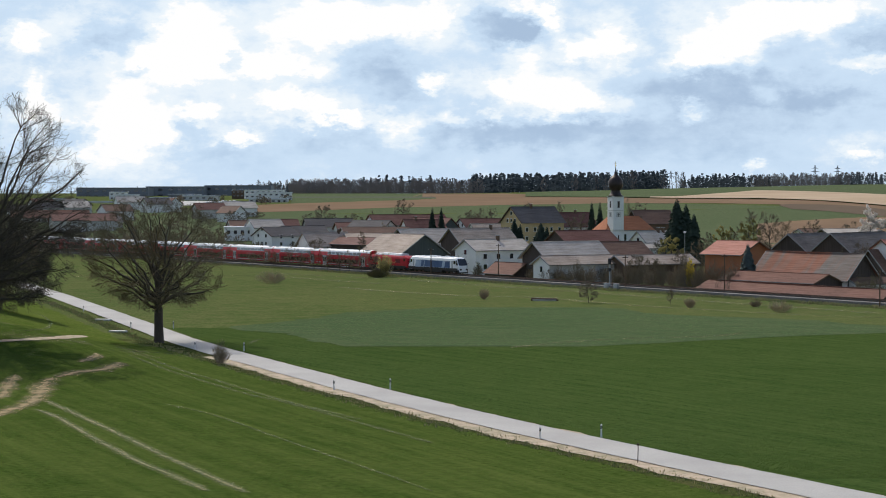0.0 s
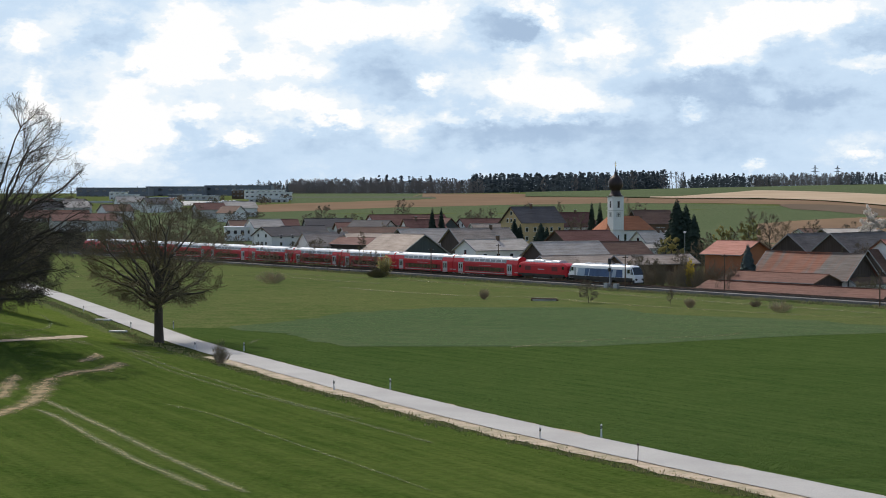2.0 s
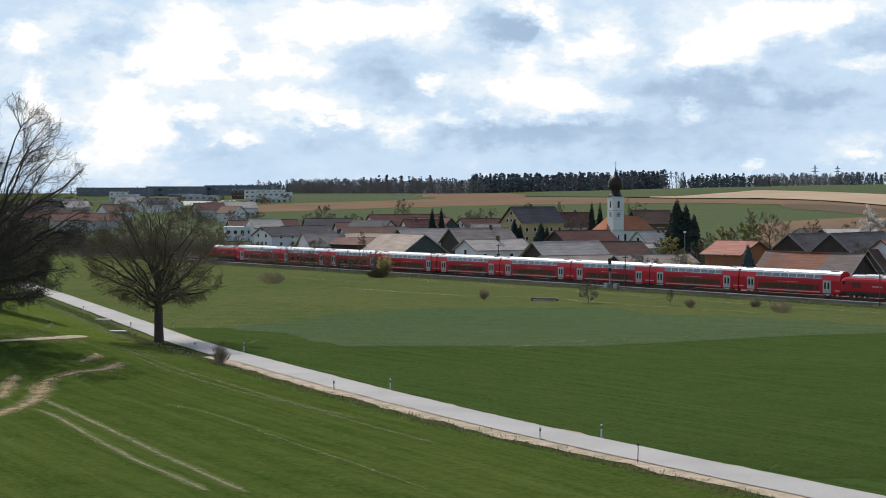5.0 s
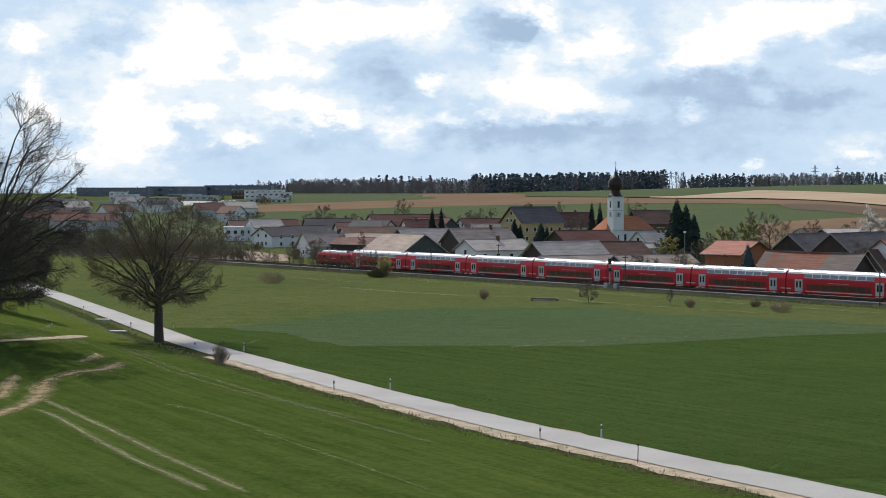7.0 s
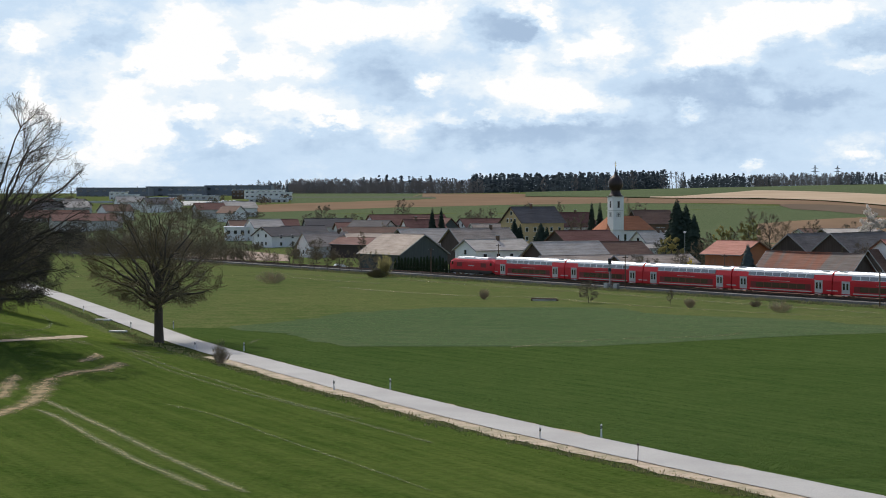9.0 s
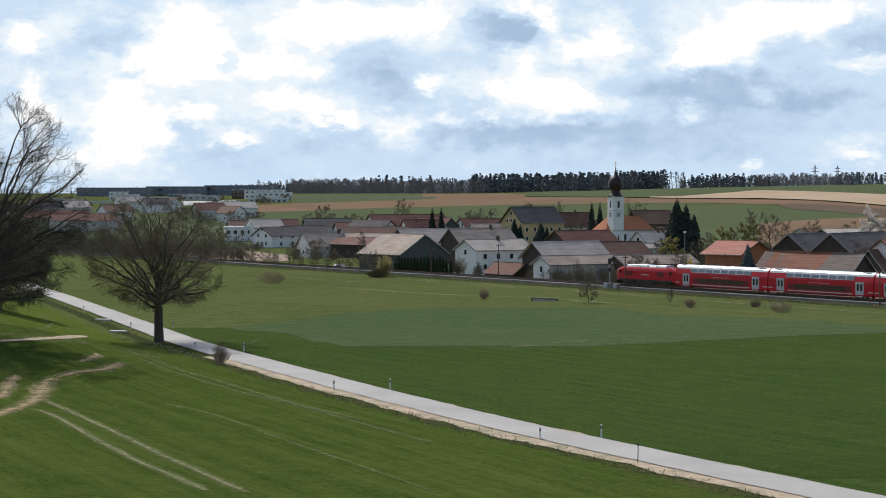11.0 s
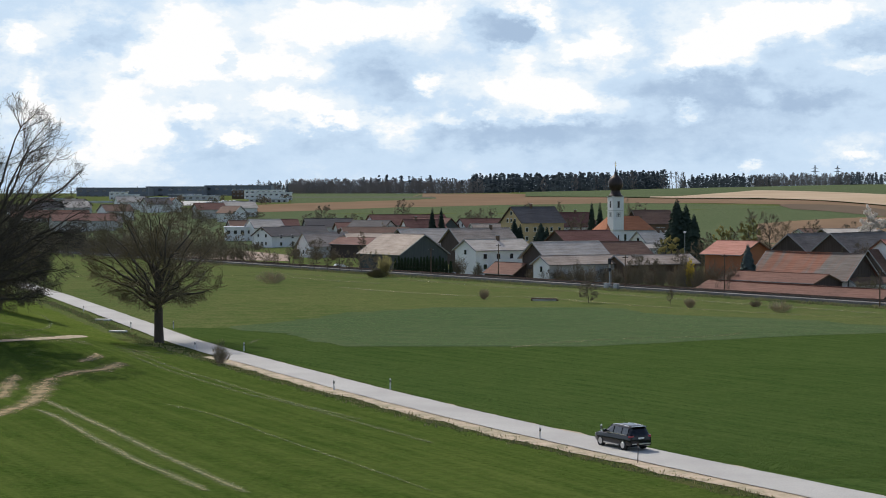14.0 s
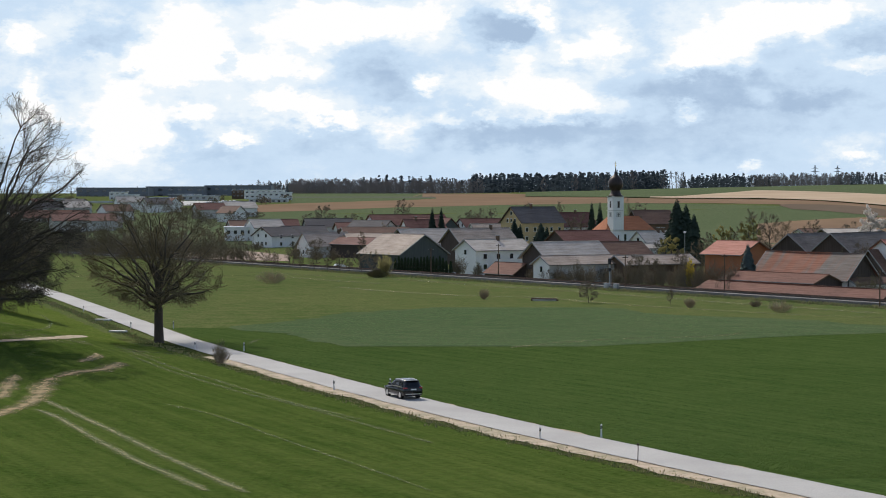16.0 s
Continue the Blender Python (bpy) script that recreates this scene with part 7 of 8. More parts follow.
# ---- far woods ----
def woods(name, label, bands, mat, bare, seed):
    """Rows of ragged trees; bands: (x0, x1, y, rows, height, share of conifers)."""
    rnd = random.Random(seed)
    g = Geo()
    for x0, x1, y0, rows, h0, step in bands:
        for j in range(rows):
            x = x0
            while x < x1:
                y = y0 + j * 14 + rnd.uniform(-6, 6)
                h = h0 * rnd.uniform(0.7, 1.12)
                z = gz(x, y) - 0.5
                lean = rnd.uniform(-0.03, 0.03) * h
                g.tube((x, y, z - 1), (x + lean, y, z + h * (0.9 if bare else 0.75)), h * 0.016, h * 0.004, 3)
                crown0 = rnd.uniform(-0.08, 0.1) if not bare else 0.02
                wide = h * (rnd.uniform(0.17, 0.27) if bare else rnd.uniform(0.2, 0.32))
                peak = rnd.uniform(0.5, 1.0)
                for k in range(80 if not bare else (110 if h0 > 8 else 60)):
                    a = rnd.uniform(0, 6.283)
                    f = rnd.random()
                    edge = (1 - f) ** peak * (0.35 + 0.65 * min(1, f * 5)) if not bare else math.sin(math.pi * (0.12 + 0.83 * f)) * 1.15
                    rr = wide * edge * math.sqrt(rnd.uniform(0.05, 1.1))
                    q = Vector((x + lean * f + rr * math.cos(a), y + rr * math.sin(a), z + h * (crown0 + (1 - crown0) * f)))
                    if not bare:
                        w, d = h * rnd.uniform(0.04, 0.09), Vector((math.cos(a) * 0.6, math.sin(a) * 0.6, rnd.uniform(-0.3, 0.9))) * h * rnd.uniform(0.04, 0.085)
                    else:
                        w, d = h * rnd.uniform(0.006, 0.017), Vector((math.cos(a) * 0.6, 0, 1)) * h * rnd.uniform(0.04, 0.10)
                    g.face([q - d, q + Vector((w, 0, 0)), q + d, q - Vector((w, 0, 0))])
                x += step * rnd.uniform(0.6, 1.4)
    return tagged(part(name, g, mat, None, label), category="wood", kind="stuff")


LINE_THICKET = []
woods("conifer_wood", "dark conifer wood along the ridge", [(30, 225, 1790, 6, 18, 4.2), (-80, 40, 1810, 2, 17, 11), (-175, -110, 1815, 3, 11, 5), (240, 330, 1795, 4, 11, 4.5), (250, 300, 1785, 3, 14, 5), (330, 400, 1800, 3, 7, 6), (395, 620, 1785, 4, 12.5, 4.5)], M_forest_haze, False, 3)
woods("bare_wood", "grey bare wood edge along the ridge", [(-150, 40, 1780, 5, 14, 3.6), (-190, -140, 1790, 2, 9, 5), (100, 240, 1785, 2, 17, 24), (310, 400, 1775, 4, 12, 3.6), (-190, -60, 1850, 2, 13, 5)], M_forest_bare, True, 4)
woods("far_wood", "low dark wood beyond the town", [(-215, -150, 1830, 3, 9, 4), (-420, -230, 1700, 1, 7, 16)], M_forest_haze, False, 6)
woods("thicket", "dense leafless thicket beyond the line", [(-170, -80, 572, 4, 6.0, 2.2), (-160, -92, 640, 3, 6.5, 2.5), (-175, -120, 700, 3, 7, 3)], M_thicket, True, 9)
for px, py in zip(np.linspace(24.0, 57.6, 24), np.linspace(414, 364, 24)):
    LINE_THICKET.append((px - 1.2, px + 1.2, py, 1, 3.2, 1.1))
woods("thicket", "dense leafless thicket beside the gardens", LINE_THICKET, M_thicket, True, 10)



# ---- train ----
M_red = surface("traffic_red_paint", (0.50, 0.012, 0.022), (0.43, 0.012, 0.020), 0.35, 0.4, 3, c=(0.34, 0.018, 0.022), bump=0, spec=0.2)
M_red_dark = surface("dark_red_grille", (0.16, 0.012, 0.012), (0.12, 0.012, 0.012), 0.5, 0.4, 3, bump=0)
M_roofgrey = surface("light_grey_roof_paint", (0.66, 0.67, 0.69), (0.52, 0.53, 0.55), 0.3, 0.4, 3, bump=0, spec=0.6)
M_doorgrey = surface("light_grey_door_paint", (0.42, 0.42, 0.42), (0.36, 0.36, 0.36), 0.4, 0.6, 4, bump=0)
M_under = surface("dirty_dark_underframe", (0.03, 0.028, 0.026), (0.05, 0.045, 0.04), 0.8, 0.8, 5)
M_trainglass = glass("train_window_glass", (0.015, 0.017, 0.02), 0.06)
# brown base stands in for the meadow's dull reflection in the lower panes
M_lowglass_meadow = glass("lower_glass_meadow_tint", (0.055, 0.028, 0.024), 0.12)
# pale grey base paints the sky's reflection into the upper panes
M_highglass_sky = glass("upper_glass_sky_tint", (0.10, 0.11, 0.12), 0.06)
M_white = surface("white_loco_paint", (0.80, 0.80, 0.80), (0.74, 0.74, 0.74), 0.35, 0.5, 4, bump=0, spec=0.5)
M_blue = surface("blue_loco_livery", (0.018, 0.05, 0.15), (0.05, 0.11, 0.24), 0.35, 0.5, 4, bump=0, spec=0.5)
M_lightblue = surface("pale_blue_livery", (0.42, 0.49, 0.58), (0.30, 0.38, 0.50), 0.35, 0.5, 4, bump=0)
M_lamp = surface("white_lamp_glass", (0.8, 0.8, 0.78), (0.75, 0.75, 0.72), 0.2, 3, 9, bump=0)


def bogie(parent, x, wheels=2, gap=2.5):
    b = part("bogie", Geo().box(x - gap * (wheels - 1) / 2 - 0.7, x + gap * (wheels - 1) / 2 + 0.7, -1.15, 1.15, 0.45, 0.75), M_under, parent)
    for i in range(wheels):
        wx = x + (i - (wheels - 1) / 2) * gap
        g = Geo()
        for y in (-0.75, 0.75):
            g.tube((wx, y - 0.07, 0.46), (wx, y + 0.07, 0.46), 0.46, 0.46, 16, True)
        g.tube((wx, -0.7, 0.46), (wx, 0.7, 0.46), 0.09, 0.09, 8, True)
        part("wheelset", g, M_rust, b)
    return b


def shell(prof, xs, taper=None):
    g = Geo()
    g.loft([[(x, y * (taper(x)[0] if taper else 1), z * (taper(x)[1] if taper else 1)) for y, z in prof] for x in xs])
    return g


def both(prof):
    return prof + [(-y, z) for y, z in reversed(prof)]


def band(x0, x1, pts, proud=0.012, sides=(-1, 1)):
    """A strip laid on the sides along a piece of the section."""
    g = Geo()
    for sy in sides:
        ring = [[(x, sy * (y + proud), z + proud * 0.3) for y, z in pts] + [(x, sy * (y - 0.05), z) for y, z in reversed(pts)] for x in (x0, x1)]
        g.loft(ring)
    return g


def coach(m):
    c = thing("passenger_coach", m, "red double-deck railway coach with a light grey roof", "train coach", "coaches of the train")
    prof = [(1.25, 0.42), (1.37, 0.62), (1.39, 1.2), (1.39, 2.7), (1.37, 2.95), (1.30, 3.25), (1.12, 3.95), (0.95, 4.25), (0.6, 4.5), (0.0, 4.63)]
    xs = [-13.25, -13.2, 13.2, 13.25]
    part("body", shell(both(prof), xs), M_red, c)
    part("roof", shell(both([(1.155, 3.88), (1.0, 4.24), (0.62, 4.53), (0.0, 4.66)]), [-13.1, 13.1]), M_roofgrey, c)
    part("upper_panel", band(-8.6, 8.6, [(1.325, 3.16), (1.13, 3.93)], 0.01), M_roofgrey, c, "grey band round the upper windows")
    for i in range(8):
        x = -7.7 + 2.2 * i
        for sy in (-1, 1):
            part("upper_window", band(x - 0.98, x + 0.98, [(1.31, 3.24), (1.15, 3.86)], 0.03, (sy,)), M_highglass_sky, c)
            if 0 < i < 7:
                part("lower_window", band(x - 1.0, x + 1.0, [(1.39, 1.1), (1.39, 1.98)], 0.014, (sy,)), M_lowglass_meadow, c)
    part("window_band", band(-8.0, 8.0, [(1.39, 1.02), (1.39, 2.06)], 0.006), M_red_dark, c, "dark band round the lower windows")
    part("stripe", band(-8.2, 8.2, [(1.375, 0.64), (1.388, 0.84)], 0.014), M_doorgrey, c, "light grey stripe along the sill")
    for s in (-1, 1):
        part("stripe", band(s * 12.6 - 0.6, s * 12.6 + 0.6, [(1.39, 1.02), (1.39, 1.2)], 0.014), M_doorgrey, c)
        x = s * 10.0
        d = part("door", band(x - 1.0, x + 1.0, [(1.375, 0.62), (1.39, 1.2), (1.39, 2.7), (1.375, 2.9)], 0.02), M_doorgrey, c, "light grey double door")
        for q in (-0.42, 0.42):
            for sy in (-1, 1):
                part("pane", band(x + q - 0.22, x + q + 0.22, [(1.39, 1.35), (1.39, 2.5)], 0.03, (sy,)), M_trainglass, d)
        part("step", Geo().box(x - 0.85, x + 0.85, -1.55, 1.55, 0.38, 0.46), M_roofgrey, c)
        bogie(c, s * 10.0)
        part("vent", Geo().box(s * 11.2 - 0.9, s * 11.2 + 0.9, -0.75, 0.75, 4.40, 4.66), M_metal, c)
        part("gangway", Geo().box(s * 13.33 - 0.1, s * 13.33 + 0.1, -0.7, 0.7, 0.8, 3.0), M_under, c)
        part("buffer", Geo().box(s * 13.2 - 0.3, s * 13.2 + 0.15, -1.15, 1.15, 0.85, 1.2), M_under, c)
    part("tank", Geo().box(-7.6, 7.6, -1.2, 1.2, 0.25, 0.5), M_under, c)
    # lettering that cannot be read
    part("lettering", band(-2.6, 2.6, [(1.39, 2.34), (1.39, 2.42)], 0.014), M_doorgrey, c, "row of small pale lettering")
    return c


def red_loco(m):
    c = thing("diesel_locomotive", m, "red diesel locomotive with pale grey roof equipment", "locomotive", "locomotives of the train")
    prof = [(1.40, 0.95), (1.45, 1.3), (1.45, 2.9), (1.38, 3.35), (1.18, 3.7), (0.0, 3.78)]

    def nose(x):
        k = min(1.0, max(0.0, (9.25 - abs(x)) / 1.6))
        return 0.86 + 0.14 * k ** 0.6, 0.80 + 0.20 * k ** 0.7
    xs = [-9.25, -9.05, -8.6, -8.0, -7.5, 7.5, 8.0, 8.6, 9.05, 9.25]
    part("body", shell(both(prof), xs, nose), M_red, c)
    part("sill", Geo().box(-8.6, 8.6, -1.46, 1.46, 0.75, 1.2), M_under, c)
    for x0, x1, z1 in ((-6.3, -3.4, 4.15), (-3.2, 0.6, 4.28), (0.8, 3.2, 4.12), (3.4, 6.3, 4.22)):
        part("roof_hood", shell(both([(1.16, 3.62), (1.05, z1 - 0.15), (0.8, z1), (0.0, z1 + 0.03)]), [x0, x1]), M_roofgrey, c)
    for s in (-1, 1):
        for sy in (-1, 1):
            part("cab_window", Geo().box(s * 8.0 - 0.35, s * 8.0 + 0.35, sy * 1.43 - 0.02, sy * 1.43 + 0.02, 2.35, 3.0), M_trainglass, c)
        part("windscreen", Geo().loft([[(s * 9.16, -1.05, 2.3), (s * 9.16, 1.05, 2.3), (s * 8.98, 0.95, 2.95), (s * 8.98, -0.95, 2.95)], [(s * 9.28, -1.05, 2.3), (s * 9.28, 1.05, 2.3), (s * 9.12, 0.95, 2.95), (s * 9.12, -0.95, 2.95)]]), M_trainglass, c)
        part("plough", Geo().box(s * 9.2 - 0.25, s * 9.2 + 0.1, -1.25, 1.25, 0.25, 0.85), M_under, c)
        for sy in (-0.8, 0.8):
            part("headlight", Geo().tube((s * 9.2, sy, 1.45), (s * 9.32, sy, 1.45), 0.14, 0.14, 10, True), M_lamp, c)
            part("buffer", Geo().tube((s * 9.2, sy, 1.05), (s * 9.5, sy, 1.05), 0.2, 0.22, 10, True), M_under, c)
        bogie(c, s * 5.6, 2, 2.6)
        for sy in (-1, 1):
            part("grille", band(s * 5.0 - 1.1, s * 5.0 + 1.1, [(1.45, 1.9), (1.45, 2.85)], 0.012, (sy,)), M_red_dark, c)
    part("tank", Geo().box(-3.0, 3.0, -1.3, 1.3, 0.3, 0.85), M_under, c)
    part("lettering", band(-1.2, 1.2, [(1.45, 2.1), (1.45, 2.3)], 0.014), M_doorgrey, c, "small pale mark")
    return c


def white_loco(m):
    c = thing("diesel_locomotive", m, "white six-axle diesel locomotive with blue side panels", "locomotive", "locomotives of the train")
    prof = [(1.38, 0.95), (1.45, 1.2), (1.45, 3.1), (1.36, 3.55), (1.05, 3.85), (0.0, 3.92)]

    def nose(x):
        k = 11.3 - abs(x)
        return float(np.interp(k, [0, 0.15, 1.1, 1.9], [0.78, 0.84, 0.95, 1])), float(np.interp(k, [0, 0.15, 1.1, 1.6, 1.9], [0.45, 0.53, 0.93, 0.99, 1]))
    xs = [-11.3, -11.15, -10.7, -10.2, -9.7, -9.4, 9.4, 9.7, 10.2, 10.7, 11.15, 11.3]
    part("body", shell(both(prof), xs, nose), M_white, c)
    part("side_panel", band(-5.4, 7.6, [(1.45, 1.35), (1.45, 2.95)], 0.014), M_blue, c, "dark blue side panel")
    for x0, x1 in ((-8.0, -5.0), (-4.2, -3.4), (3.9, 5.6)):
        for sy in (-1, 1):
            g = Geo()
            g.loft([[(x0, sy * 1.47, 1.25), (x1 - 0.4, sy * 1.47, 1.25), (x1, sy * 1.47, 2.9), (x0 + 0.6, sy * 1.47, 2.9)], [(x0, sy * 1.44, 1.25), (x1 - 0.4, sy * 1.44, 1.25), (x1, sy * 1.44, 2.9), (x0 + 0.6, sy * 1.44, 2.9)]])
            part("livery_flash", g, M_lightblue, c, "pale slanted flash")
    part("sill", Geo().box(-10.7, 10.7, -1.47, 1.47, 0.70, 1.32), M_under, c)
    for x0, x1, z1 in ((-6, -4.6, 4.1), (-2.4, 0.2, 4.18), (1.6, 2.4, 4.05), (4.2, 6.4, 4.15)):
        part("roof_hood", shell(both([(0.95, 3.7), (0.8, z1 - 0.05), (0.0, z1)]), [x0, x1]), M_roofgrey, c)
    for s in (-1, 1):
        for sy in (-1, 1):
            part("cab_window", Geo().box(s * 9.6 - 0.4, s * 9.6 + 0.4, sy * 1.45 - 0.02, sy * 1.45 + 0.02, 2.3, 3.1), M_trainglass, c)
        for sy in (-1, 1):
            part("cab_door", Geo().box(s * 8.6 - 0.3, s * 8.6 + 0.3, sy * 1.45 - 0.02, sy * 1.45 + 0.02, 1.3, 3.1), M_doorgrey, c)
        part_pts = [(11.16, 2.0), (10.3, 3.52)]
        part("windscreen", Geo().loft([[(s * (part_pts[0][0] + o), -1.12, part_pts[0][1]), (s * (part_pts[0][0] + o), 1.12, part_pts[0][1]), (s * (part_pts[1][0] + o), 1.02, part_pts[1][1] + o * 0.5), (s * (part_pts[1][0] + o), -1.02, part_pts[1][1] + o * 0.5)] for o in (-0.2, 0.07)]), M_trainglass, c)
        for sy in (-1, 1):
            part("quarter_window", Geo().loft([[(s * 10.9, sy * y0, 2.05), (s * 10.2, sy * y0, 2.05), (s * 10.15, sy * (y0 - 0.06), 3.2), (s * 10.35, sy * (y0 - 0.06), 3.2)] for y0 in (1.25, 1.42)]), M_trainglass, c)
        part("plough", Geo().box(s * 11.1 - 0.3, s * 11.1 + 0.15, -1.3, 1.3, 0.2, 0.9), M_under, c)
        for sy in (-0.85, 0.85):
            part("headlight", Geo().tube((s * 11.2, sy, 1.5), (s * 11.36, sy, 1.5), 0.14, 0.14, 10, True), M_lamp, c)
            part("buffer", Geo().tube((s * 11.2, sy, 1.05), (s * 11.55, sy, 1.05), 0.2, 0.22, 10, True), M_under, c)
        bogie(c, s * 7.2, 3, 1.8)
    part("tank", Geo().box(-4.0, 4.0, -1.35, 1.35, 0.25, 0.8), M_under, c)
    return c


FRONT_AT = np.polyfit([0, 3.5, 7.0, 9.0, 12.0, 12.5], [-511.4, -396.2, -279.8, -214.5, -120.2, -104.6], 3)


def vehicle_pose(centre, t):
    p = on_track(float(np.polyval(FRONT_AT, t)) - centre)
    return Matrix.Translation(p) @ pose(0, 0, 0, 0, 0, HEADING)


TRAIN = [(white_loco(vehicle_pose(11.6, 0)), 11.6), (red_loco(vehicle_pose(32.7, 0)), 32.7)]
first_coach = coach(vehicle_pose(54.95, 0))
for i in range(9):
    cc = 41.6 + 13.35 + 26.75 * i
    TRAIN.append((first_coach if i == 0 else copy_thing(first_coach, vehicle_pose(cc, 0)), cc))
tail = 41.6 + 26.75 * 9 + 9.4
TRAIN.append((copy_thing(TRAIN[1][0], vehicle_pose(tail, 0)), tail))


# ---- car ----
M_carpaint = surface("black_car_paint", (0.008, 0.008, 0.012), (0.010, 0.010, 0.014), 0.15, 1, 6, bump=0, spec=0.4)
M_tyre = surface("tyre_rubber", (0.02, 0.02, 0.02), (0.03, 0.03, 0.03), 0.9, 3, 12)
M_chrome = surface("bright_alloy", (0.65, 0.65, 0.66), (0.58, 0.58, 0.6), 0.28, 3, 12, metal=0.9, bump=0)
M_taillight = surface("red_tail_light", (0.35, 0.01, 0.01), (0.28, 0.01, 0.01), 0.2, 3, 12, bump=0, spec=0.6)


def suv(m):
    """A black estate-bodied off-roader; its front is +x."""
    c = thing("suv_car", m, "black off-road estate car with bright alloy wheels", "car")

    def sect(x, w, zb, zs, zt, tw):
        half = [(w * 0.90, zb), (w * 0.985, zb + 0.12), (w, (zb + zs) / 2), (w * 0.97, zs - 0.05), (w * 0.93, zs), (tw * 1.0, zt - 0.14), (tw * 0.9, zt - 0.03), (tw * 0.5, zt)]
        return [(x, y, z) for y, z in half] + [(x, -y, z) for y, z in reversed(half)]
    g = Geo()
    # length, half width, sill, shoulder, top, half width at the top
    g.loft([sect(-2.40, 0.86, 0.45, 0.98, 1.02, 0.75), sect(-2.36, 0.92, 0.35, 1.06, 1.14, 0.78), sect(-2.22, 0.95, 0.3, 1.1, 1.45, 0.72), sect(-2.02, 0.96, 0.28, 1.1, 1.70, 0.68),
            sect(-1.5, 0.965, 0.27, 1.1, 1.77, 0.70), sect(-0.5, 0.965, 0.27, 1.08, 1.80, 0.71), sect(0.25, 0.965, 0.27, 1.06, 1.74, 0.70), sect(0.62, 0.965, 0.27, 1.05, 1.55, 0.72),
            sect(1.12, 0.965, 0.27, 1.04, 1.13, 0.80), sect(1.9, 0.95, 0.28, 0.98, 1.05, 0.78), sect(2.25, 0.90, 0.32, 0.88, 0.94, 0.74), sect(2.42, 0.78, 0.42, 0.72, 0.76, 0.62)])
    part("body", g, M_carpaint, c, smooth=True)
    for sy in (-1, 1):
        for x0, x1 in ((-1.95, -1.25), (-1.15, -0.2), (-0.1, 0.75)):
            hi0, hi1 = (1.6 if x0 > -1.9 else 1.45), (1.6 if x1 < 0.5 else 1.2)
            yb, yt = 0.925, 0.755
            g = Geo().loft([[(x0, sy * yb, 1.14), (x1, sy * yb, 1.14), (x1 - (0.35 if x1 > 0.5 else 0), sy * yt, hi1 + (0.32 if x1 > 0.5 else 0)), (x0 + 0.05, sy * yt, 1.6)],
                    [(x0, sy * (yb - 0.1), 1.14), (x1, sy * (yb - 0.1), 1.14), (x1 - (0.35 if x1 > 0.5 else 0), sy * (yt - 0.1), hi1 + (0.32 if x1 > 0.5 else 0)), (x0 + 0.05, sy * (yt - 0.1), 1.6)]])
            part("side_window", g, M_trainglass, c)
        part("window_trim", Geo().box(-1.9, 0.85, sy * 0.93 - 0.02, sy * 0.93 + 0.02, 1.09, 1.14), M_chrome, c, "bright trim line under the side windows")
        part("roof_rail", Geo().tube((-1.7, sy * 0.64, 1.73), (-0.6, sy * 0.65, 1.77), 0.022, 0.022, 6, True).tube((-0.6, sy * 0.65, 1.77), (0.2, sy * 0.64, 1.72), 0.022, 0.022, 6, True), M_chrome, c, "bright roof rail")
        part("running_board", Geo().box(-1.0, 1.0, sy * 0.95 - 0.08, sy * 0.95 + 0.08, 0.30, 0.38), M_chrome, c)
        part("tail_light", Geo().loft([[(-2.40, sy * 0.6, 0.98), (-2.40, sy * 0.9, 0.98), (-2.2, sy * 0.97, 0.98), (-2.2, sy * 0.6, 0.98)], [(-2.38, sy * 0.6, 1.12), (-2.36, sy * 0.88, 1.12), (-2.15, sy * 0.965, 1.12), (-2.2, sy * 0.6, 1.12)]]), M_taillight, c)
        part("mirror", Geo().box(0.65, 0.85, sy * 1.05 - 0.12, sy * 1.05 + 0.1, 1.1, 1.3), M_carpaint, c)
        part("headlight", Geo().box(2.15, 2.33, sy * 0.68 - 0.18, sy * 0.68 + 0.18, 0.72, 0.86), M_lamp, c)
    part("rear_window", Geo().loft([[(-2.35, -0.72, 1.16), (-2.35, 0.72, 1.16), (-2.08, 0.62, 1.62), (-2.08, -0.62, 1.62)], [(-2.25, -0.72, 1.16), (-2.25, 0.72, 1.16), (-1.98, 0.62, 1.62), (-1.98, -0.62, 1.62)]]), M_trainglass, c)
    part("spoiler", Geo().box(-2.2, -1.95, -0.66, 0.66, 1.68, 1.73), M_carpaint, c)
    part("windscreen", Geo().loft([[(1.12, -0.74, 1.16), (1.12, 0.74, 1.16), (0.42, 0.64, 1.68), (0.42, -0.64, 1.68)], [(1.02, -0.74, 1.12), (1.02, 0.74, 1.12), (0.32, 0.64, 1.62), (0.32, -0.64, 1.62)]]), M_trainglass, c)
    part("rear_bumper_trim", Geo().box(-2.45, -2.25, -0.8, 0.8, 0.46, 0.55), M_chrome, c, "bright bumper guard")
    part("number_plate", Geo().box(-2.43, -2.39, -0.26, 0.26, 0.86, 0.97), M_white, c, "plain pale plate")
    for x in (-1.44, 1.48):
        for sy in (-1, 1):
            y0, y1 = sy * 0.70, sy * 0.97
            w = part("wheel", Geo().tube((x, y0, 0.37), (x, y1, 0.37), 0.37, 0.37, 24, True), M_tyre, c)
            part("rim", Geo().tube((x, y1 - sy * 0.02, 0.37), (x, y1 + sy * 0.015, 0.37), 0.27, 0.24, 10, True), M_chrome, w)
    return c


ROAD_S = np.concatenate([[0], np.cumsum(np.hypot(np.diff(ROAD_Y), np.diff(ROAD_X)))])


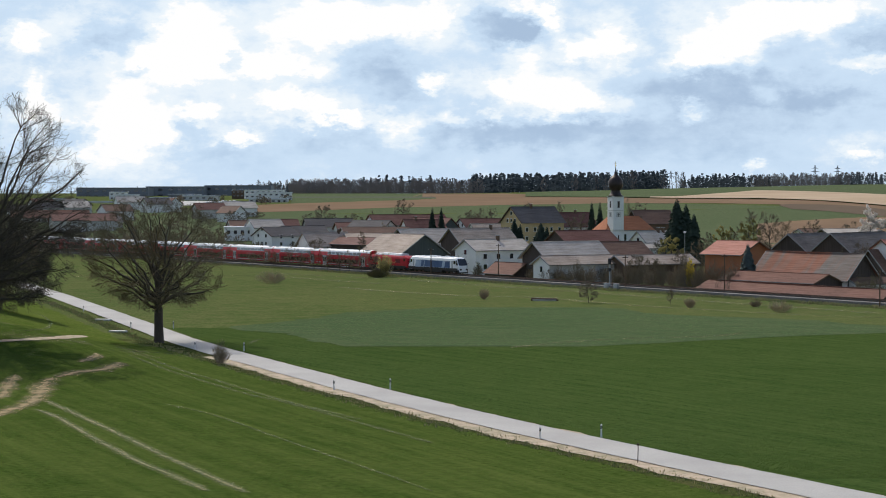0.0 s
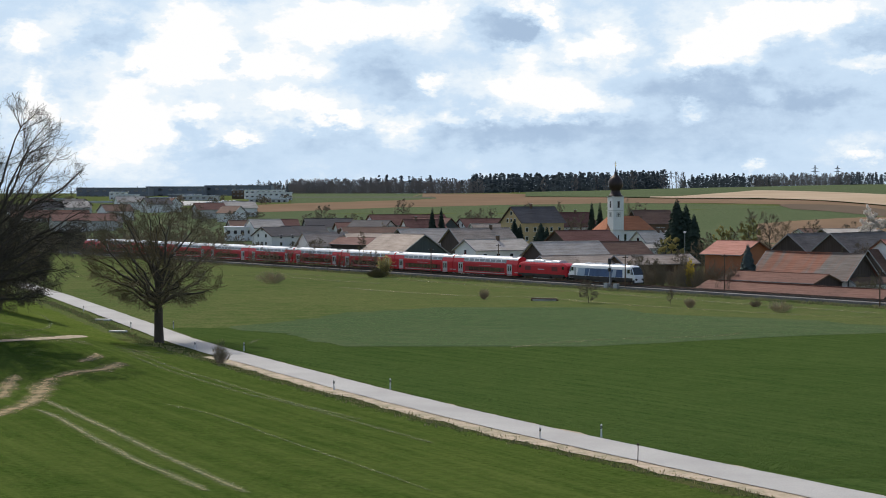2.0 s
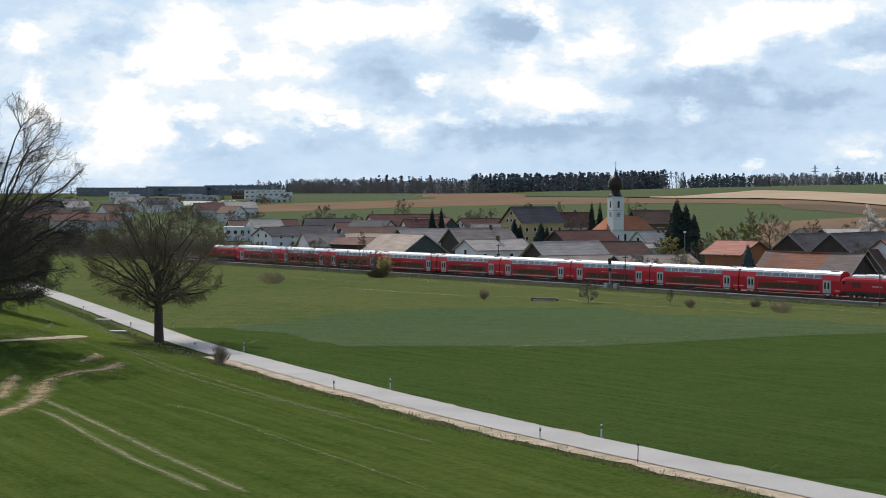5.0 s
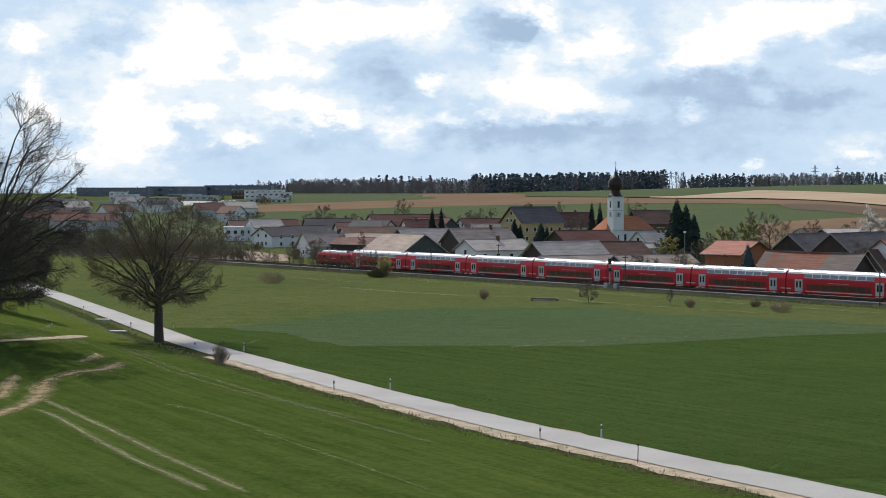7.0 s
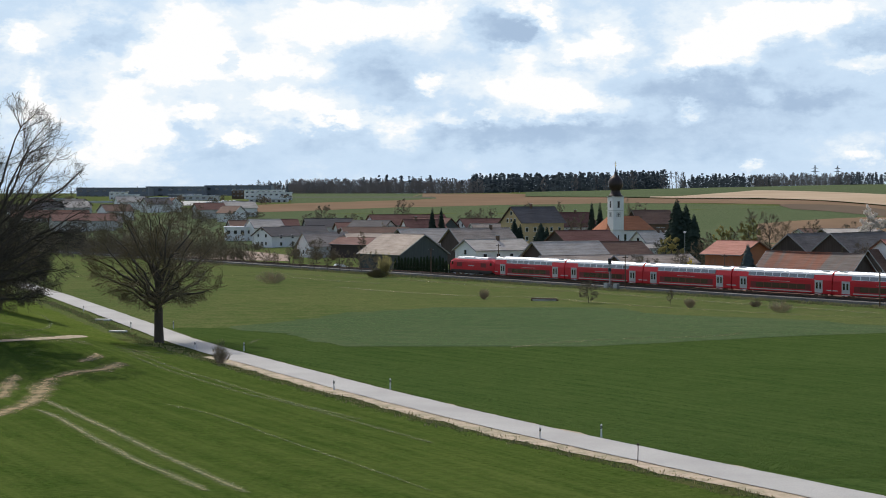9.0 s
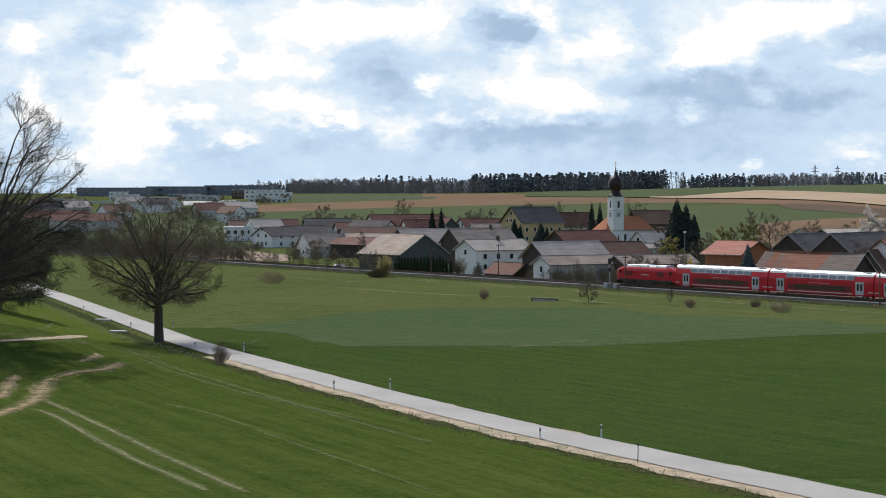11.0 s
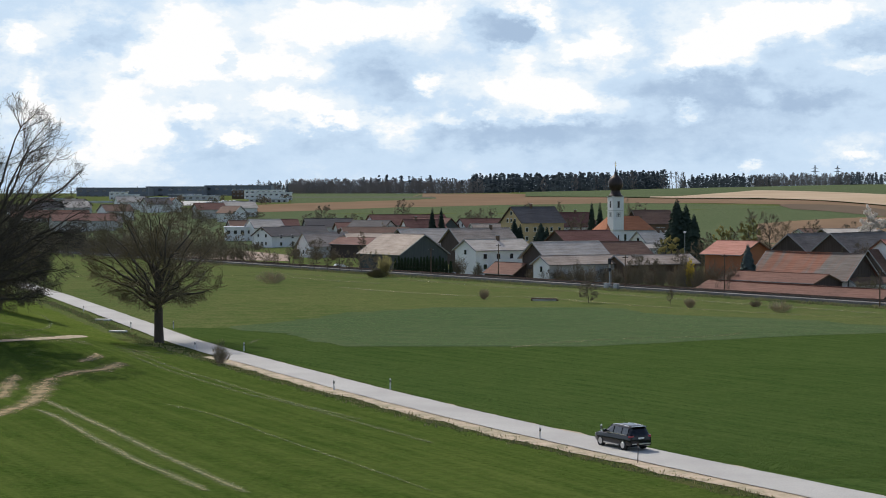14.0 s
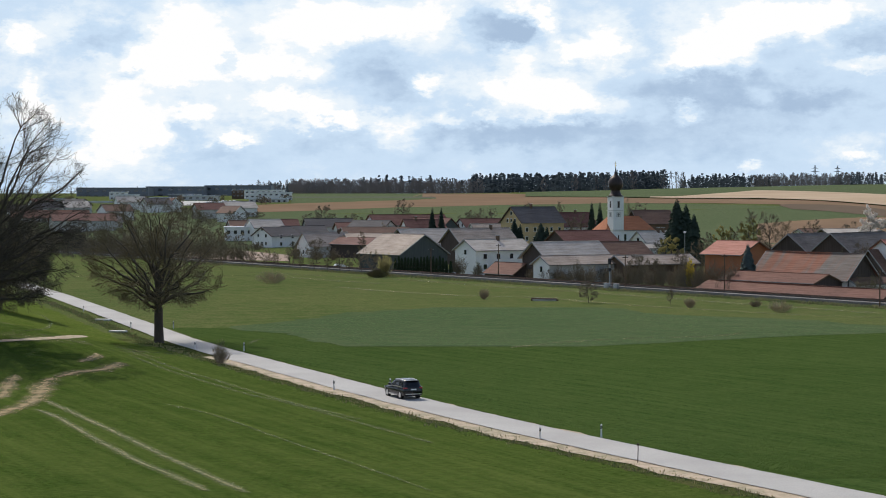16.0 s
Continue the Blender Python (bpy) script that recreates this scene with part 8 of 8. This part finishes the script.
def car_pose(t):
    s = float(np.interp(140.6, ROAD_Y, ROAD_S)) + 19.0 * (t - 14.5)
    y, y2 = float(np.interp(s, ROAD_S, ROAD_Y)), float(np.interp(s + 4, ROAD_S, ROAD_Y))
    a, b = Vector((float(road_x(y)), y, 0)), Vector((float(road_x(y2)), y2, 0))
    d = (b - a).normalized()
    p = a + Vector((d.y, -d.x, 0)) * 0.8
    return pose(p.x, p.y, -0.85, 0, 0, math.degrees(math.atan2(d.y, d.x)))


CAR = suv(car_pose(14.5))



# ---- what moves ----
def motions():
    for ob, centre in TRAIN:
        walk(ob, [(t, vehicle_pose(centre, t)) for t in (0.0, 2.0, 4.0, 6.0, 8.0, 10.0, 12.0, 14.0, 16.0)])
    start = 10.2
    rows = [(0.0, car_pose(start)), (start, car_pose(start))] + [(t, car_pose(t)) for t in (10.7, 11.2, 11.7, 12.2, 12.7, 13.2, 13.7, 14.2, 14.7, 15.2, 15.7, 16.0)]
    walk(CAR, rows)
    walk(SKY, [(0.0, pose(0, 0, 0, 0, 0, 0)), (16.0, pose(0, 0, -3, 0, 0, 0.15))])


motions()
